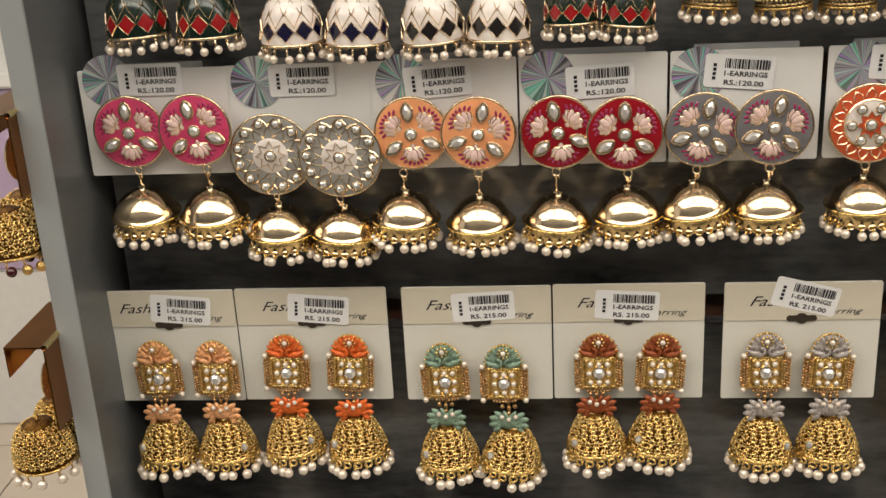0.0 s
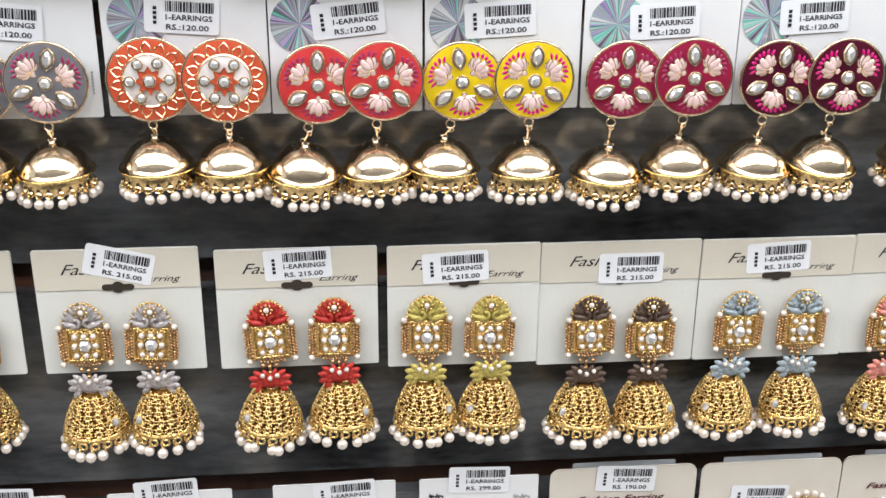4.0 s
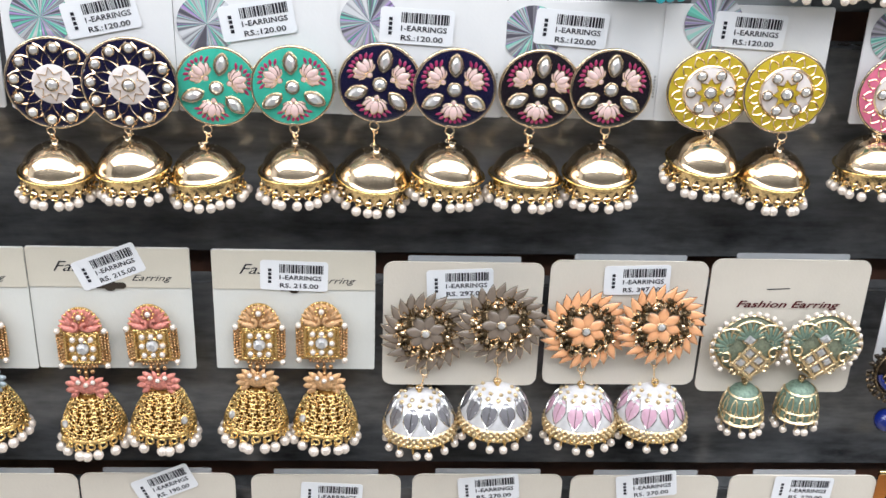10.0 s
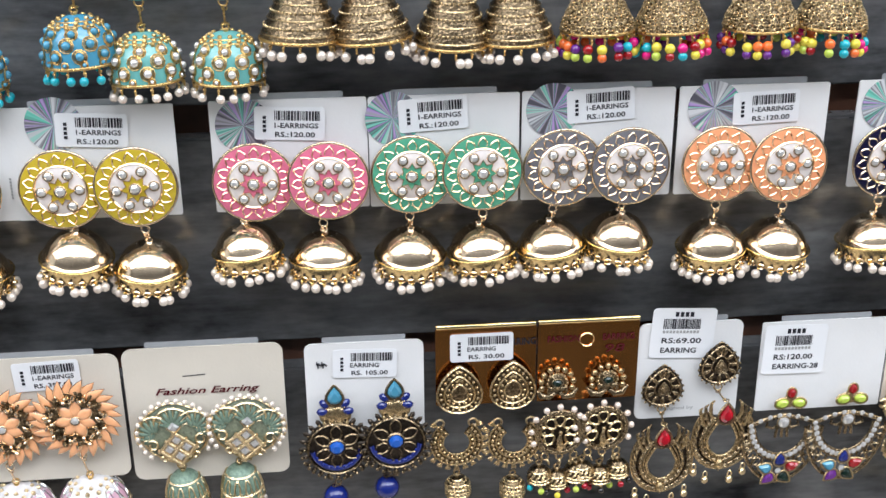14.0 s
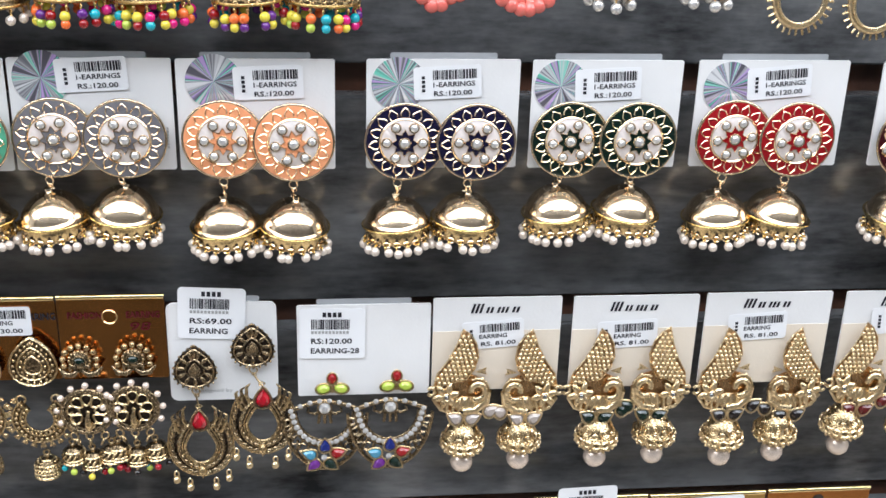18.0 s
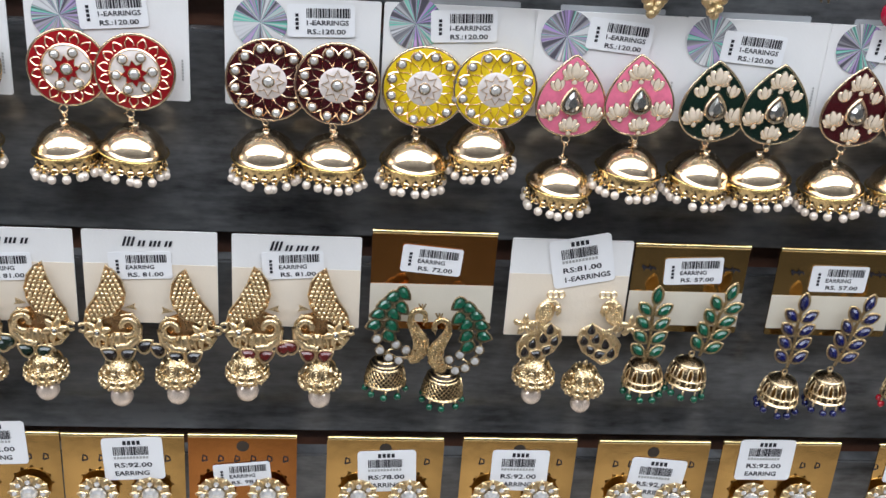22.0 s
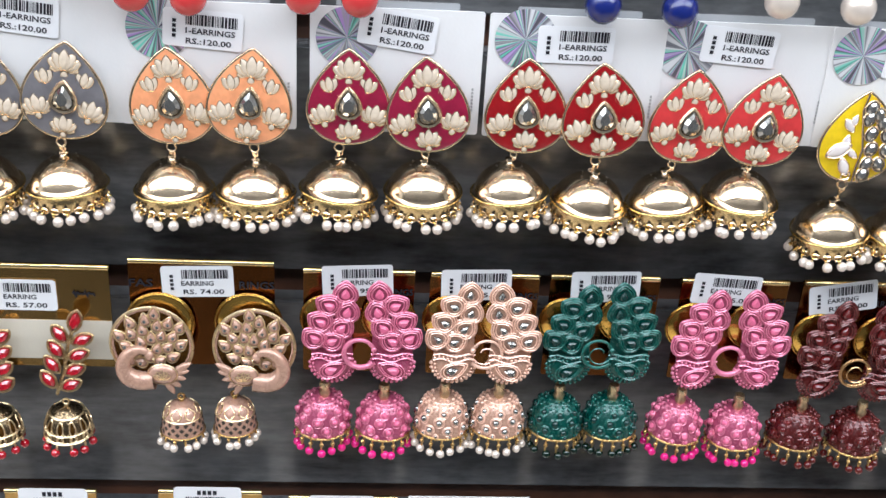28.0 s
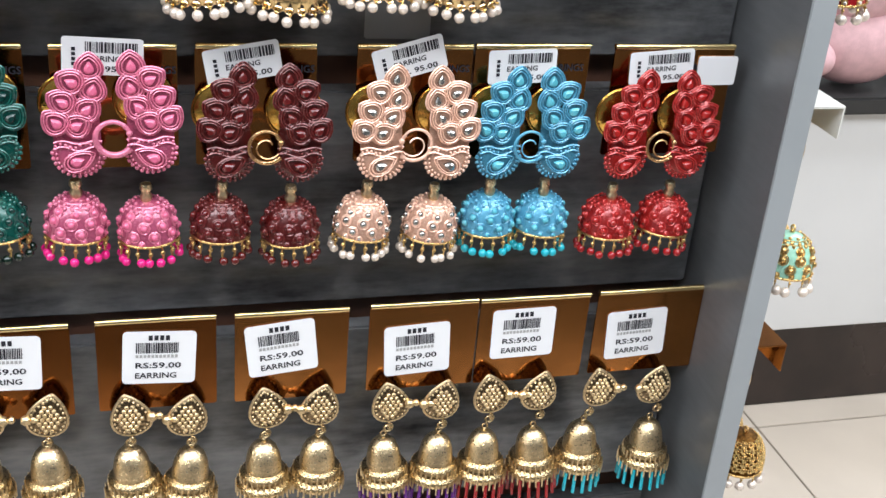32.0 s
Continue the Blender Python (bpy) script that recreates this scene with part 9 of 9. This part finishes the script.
up_beads("orange and green stone earrings with red balls", "cherry", (1.3959, 1.3301), (1.4247, 1.3294), 0.0058, ("emerald", "tangerine", "royal", "tangerine"), 424)
up_beads("white crystal earrings with pearl drops", "pearl", (1.4513, 1.3329), (1.4842, 1.3344), 0.0058, (), 425)
up_beads("crystal earrings with coral balls", "coral", (1.5034, 1.3274), (1.5208, 1.3268), 0.006, (), 426)
up_beads("crystal earrings with coral balls", "coral", (1.5564, 1.3289), (1.5741, 1.3286), 0.006, (), 427)
up_beads("crystal earrings with blue balls", "royal", (1.6513, 1.3296), (1.6761, 1.3292), 0.006, ("royal",), 428)
up_beads("crystal earrings with pearl balls", "pearl", (1.7085, 1.3335), (1.7338, 1.3325), 0.0058, (), 429)


# ---- earrings hung on the outer faces of the side boards ----
def side_set(what, style, x, y, zt, zb, side, mat, pm, beads, R, H, seed, zbell, pattern="studs", colours=None):
    """A card on a peg, turned to face away from the rack; side is +1 for the east face."""
    rnd = random.Random(seed)
    c = Card(style, -0.022, 0.022, zt, zb, what, tab=False)
    part("peg", shape("peg", lambda bm: tube(bm, [(0, -0.004, -0.003), (0, -0.004, 0.004), (0, -0.001, 0.010)], 0.0012, 6), M["silver_metal"]), c.root)
    part("folded_top", shape("folded_top_" + style, lambda bm: (plate(bm, [(-0.022, 0), (0.022, 0), (0.022, 0.0008), (-0.022, 0.0008)], 0, 0.016), plate(bm, [(-0.022, -0.012), (0.022, -0.012), (0.022, 0), (-0.022, 0)], 0.0155, 0.016)), c.card.data.materials[0], False), c.root)
    for sg in (-1, 1):
        upper_stud(c, sg * 0.0105, zt - 0.018, pm, 0.009)
        bell(c, sg * 0.0105, zbell, R, H, mat, rnd, pattern, pm, "dome", 0.014, beads, key=what[:9], loop_mat="gold_dull", colours=colours)
    c.root.location = (x, y, zt)
    c.root.rotation_euler = (0, 0, radians(90 * side))


PB = (M["pearl"], 0.0021, 12, 0.0030)
side_set("mint enamel bell earrings with pearls", "ivory", 1.9560, -0.048, 1.2120, 1.1680, 1, enamel("mint", (0.34, 0.62, 0.47)), M["gold_dull"], PB, 0.0110, 0.0160, 501, 1.1480)
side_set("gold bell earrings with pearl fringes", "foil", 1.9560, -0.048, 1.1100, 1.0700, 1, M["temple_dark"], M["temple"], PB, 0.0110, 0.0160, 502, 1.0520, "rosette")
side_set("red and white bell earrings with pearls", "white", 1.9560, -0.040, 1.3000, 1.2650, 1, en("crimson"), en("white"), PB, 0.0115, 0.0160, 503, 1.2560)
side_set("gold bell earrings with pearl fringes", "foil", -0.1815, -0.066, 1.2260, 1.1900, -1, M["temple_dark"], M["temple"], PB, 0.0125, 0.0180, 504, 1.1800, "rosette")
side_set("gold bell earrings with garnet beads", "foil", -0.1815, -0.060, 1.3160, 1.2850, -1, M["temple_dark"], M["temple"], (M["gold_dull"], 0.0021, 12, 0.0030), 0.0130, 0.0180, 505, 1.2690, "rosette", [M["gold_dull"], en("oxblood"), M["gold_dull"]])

# a loose tag pushed into the groove at the rack's end, and two stuck papers
tag_ = tagged(new("shelf_tag", shape("shelf_tag", lambda bm: plate(bm, rrect(0.016, 0.011, 0.001), 0, 0.0006), M["label"], False)), "small white paper tag in the rack groove", "tag")
tag_.location = (1.933, CARD - 0.0012, 1.3180)
tag2 = tagged(new("shelf_tag", MESH["shelf_tag"]), "small white paper tag in the rack groove", "tag")
tag2.location = (1.9315, CARD - 0.0012, 1.2180)
slip = tagged(new("paper_slip", shape("paper_slip", lambda bm: plate(bm, rrect(0.024, 0.046, 0.0008, 1), 0, 0.0003), M["plastic"], False)), "hazy clear label stuck on the grey slat", "paper")
slip.location = (1.8120, FACE - 0.0002, 1.2480)

# ---- what shows past the rack's ends ----
cab = tagged(new("display_cabinet"), "low white display cabinet with a dark wooden plinth", "cabinet")
cab.location = (3.4, 1.55, 0)


def cab_piece(name, lo, hi, mat, bevel=0.003, label=""):
    o = Vector(cab.location)
    return part(name, box_mesh(name, Vector(lo) - o, Vector(hi) - o, mat, bevel), cab, label=label)


cab_piece("plinth", (2.55, 1.375, 0.0), (4.9, 1.76, 0.19), M["dark_wood"], 0.004, "dark brown wooden plinth")
cab_piece("body", (2.55, 1.36, 0.192), (4.9, 1.78, 0.665), M["white_wall"], 0.004)
cab_piece("top_rail", (2.55, 1.33, 0.667), (4.9, 1.80, 0.70), M["wire_black"], 0.004, "black top rail")
for k in range(9):
    cab_piece("wire", (2.6, 1.50, 0.74 + 0.035 * k), (4.85, 1.506, 0.746 + 0.035 * k), M["wire_black"], 0.001)
for k in range(12):
    cab_piece("wire", (2.60 + 0.2 * k, 1.507, 0.70), (2.607 + 0.2 * k, 1.513, 1.06), M["wire_black"], 0.001)


def plush(bm):
    def lump(c, r):
        g = bmesh.ops.create_uvsphere(bm, u_segments=20, v_segments=14, radius=1.0)["verts"]
        for v in g:
            v.co = Vector([c[i] + v.co[i] * r[i] for i in range(3)])
    lump((0, 0, 0.085), (0.11, 0.08, 0.085))
    lump((-0.02, -0.01, 0.19), (0.085, 0.07, 0.07))
    lump((-0.08, 0, 0.245), (0.025, 0.015, 0.035))
    lump((0.05, 0, 0.245), (0.025, 0.015, 0.035))
    lump((-0.10, -0.03, 0.06), (0.035, 0.05, 0.035))
    lump((0.10, -0.03, 0.06), (0.035, 0.05, 0.035))


toy = tagged(new("plush_toy", shape("plush_toy", plush, M["plush"])), "round pale pink plush toy on the cabinet", "toy")
toy.location = (3.04, 1.415, 0.702)

lilac = material("lilac_board", (0.55, 0.42, 0.62), 0.5, 0, var=0.15, scale=6)
ctr = tagged(new("sales_counter"), "white sales counter with a lilac front band", "counter")
ctr.location = (-1.5, 2.2, 0)
part("body", box_mesh("counter_body", (-0.9, -0.2, 0.0), (0.9, 0.3, 0.42), M["card_white"], 0.006), ctr)
part("front_band", box_mesh("counter_band", (-0.9, -0.205, 0.421), (0.9, 0.3, 0.86), lilac, 0.006), ctr, label="lilac front band")
part("worktop", box_mesh("counter_top", (-0.92, -0.22, 0.861), (0.92, 0.32, 0.90), M["white_wall"], 0.006), ctr)

# ---- floor tiles ----
TILE = box_mesh("floor_tile", (-0.2985, -0.2985, -0.0035), (0.2985, 0.2985, 0.0), M["tile"], 0.0012)
for i in range(15):
    for j in range(8):
        part("tile", TILE, floor, (-2.75 + 0.6 * i, -1.4 + 0.6 * j, 0))
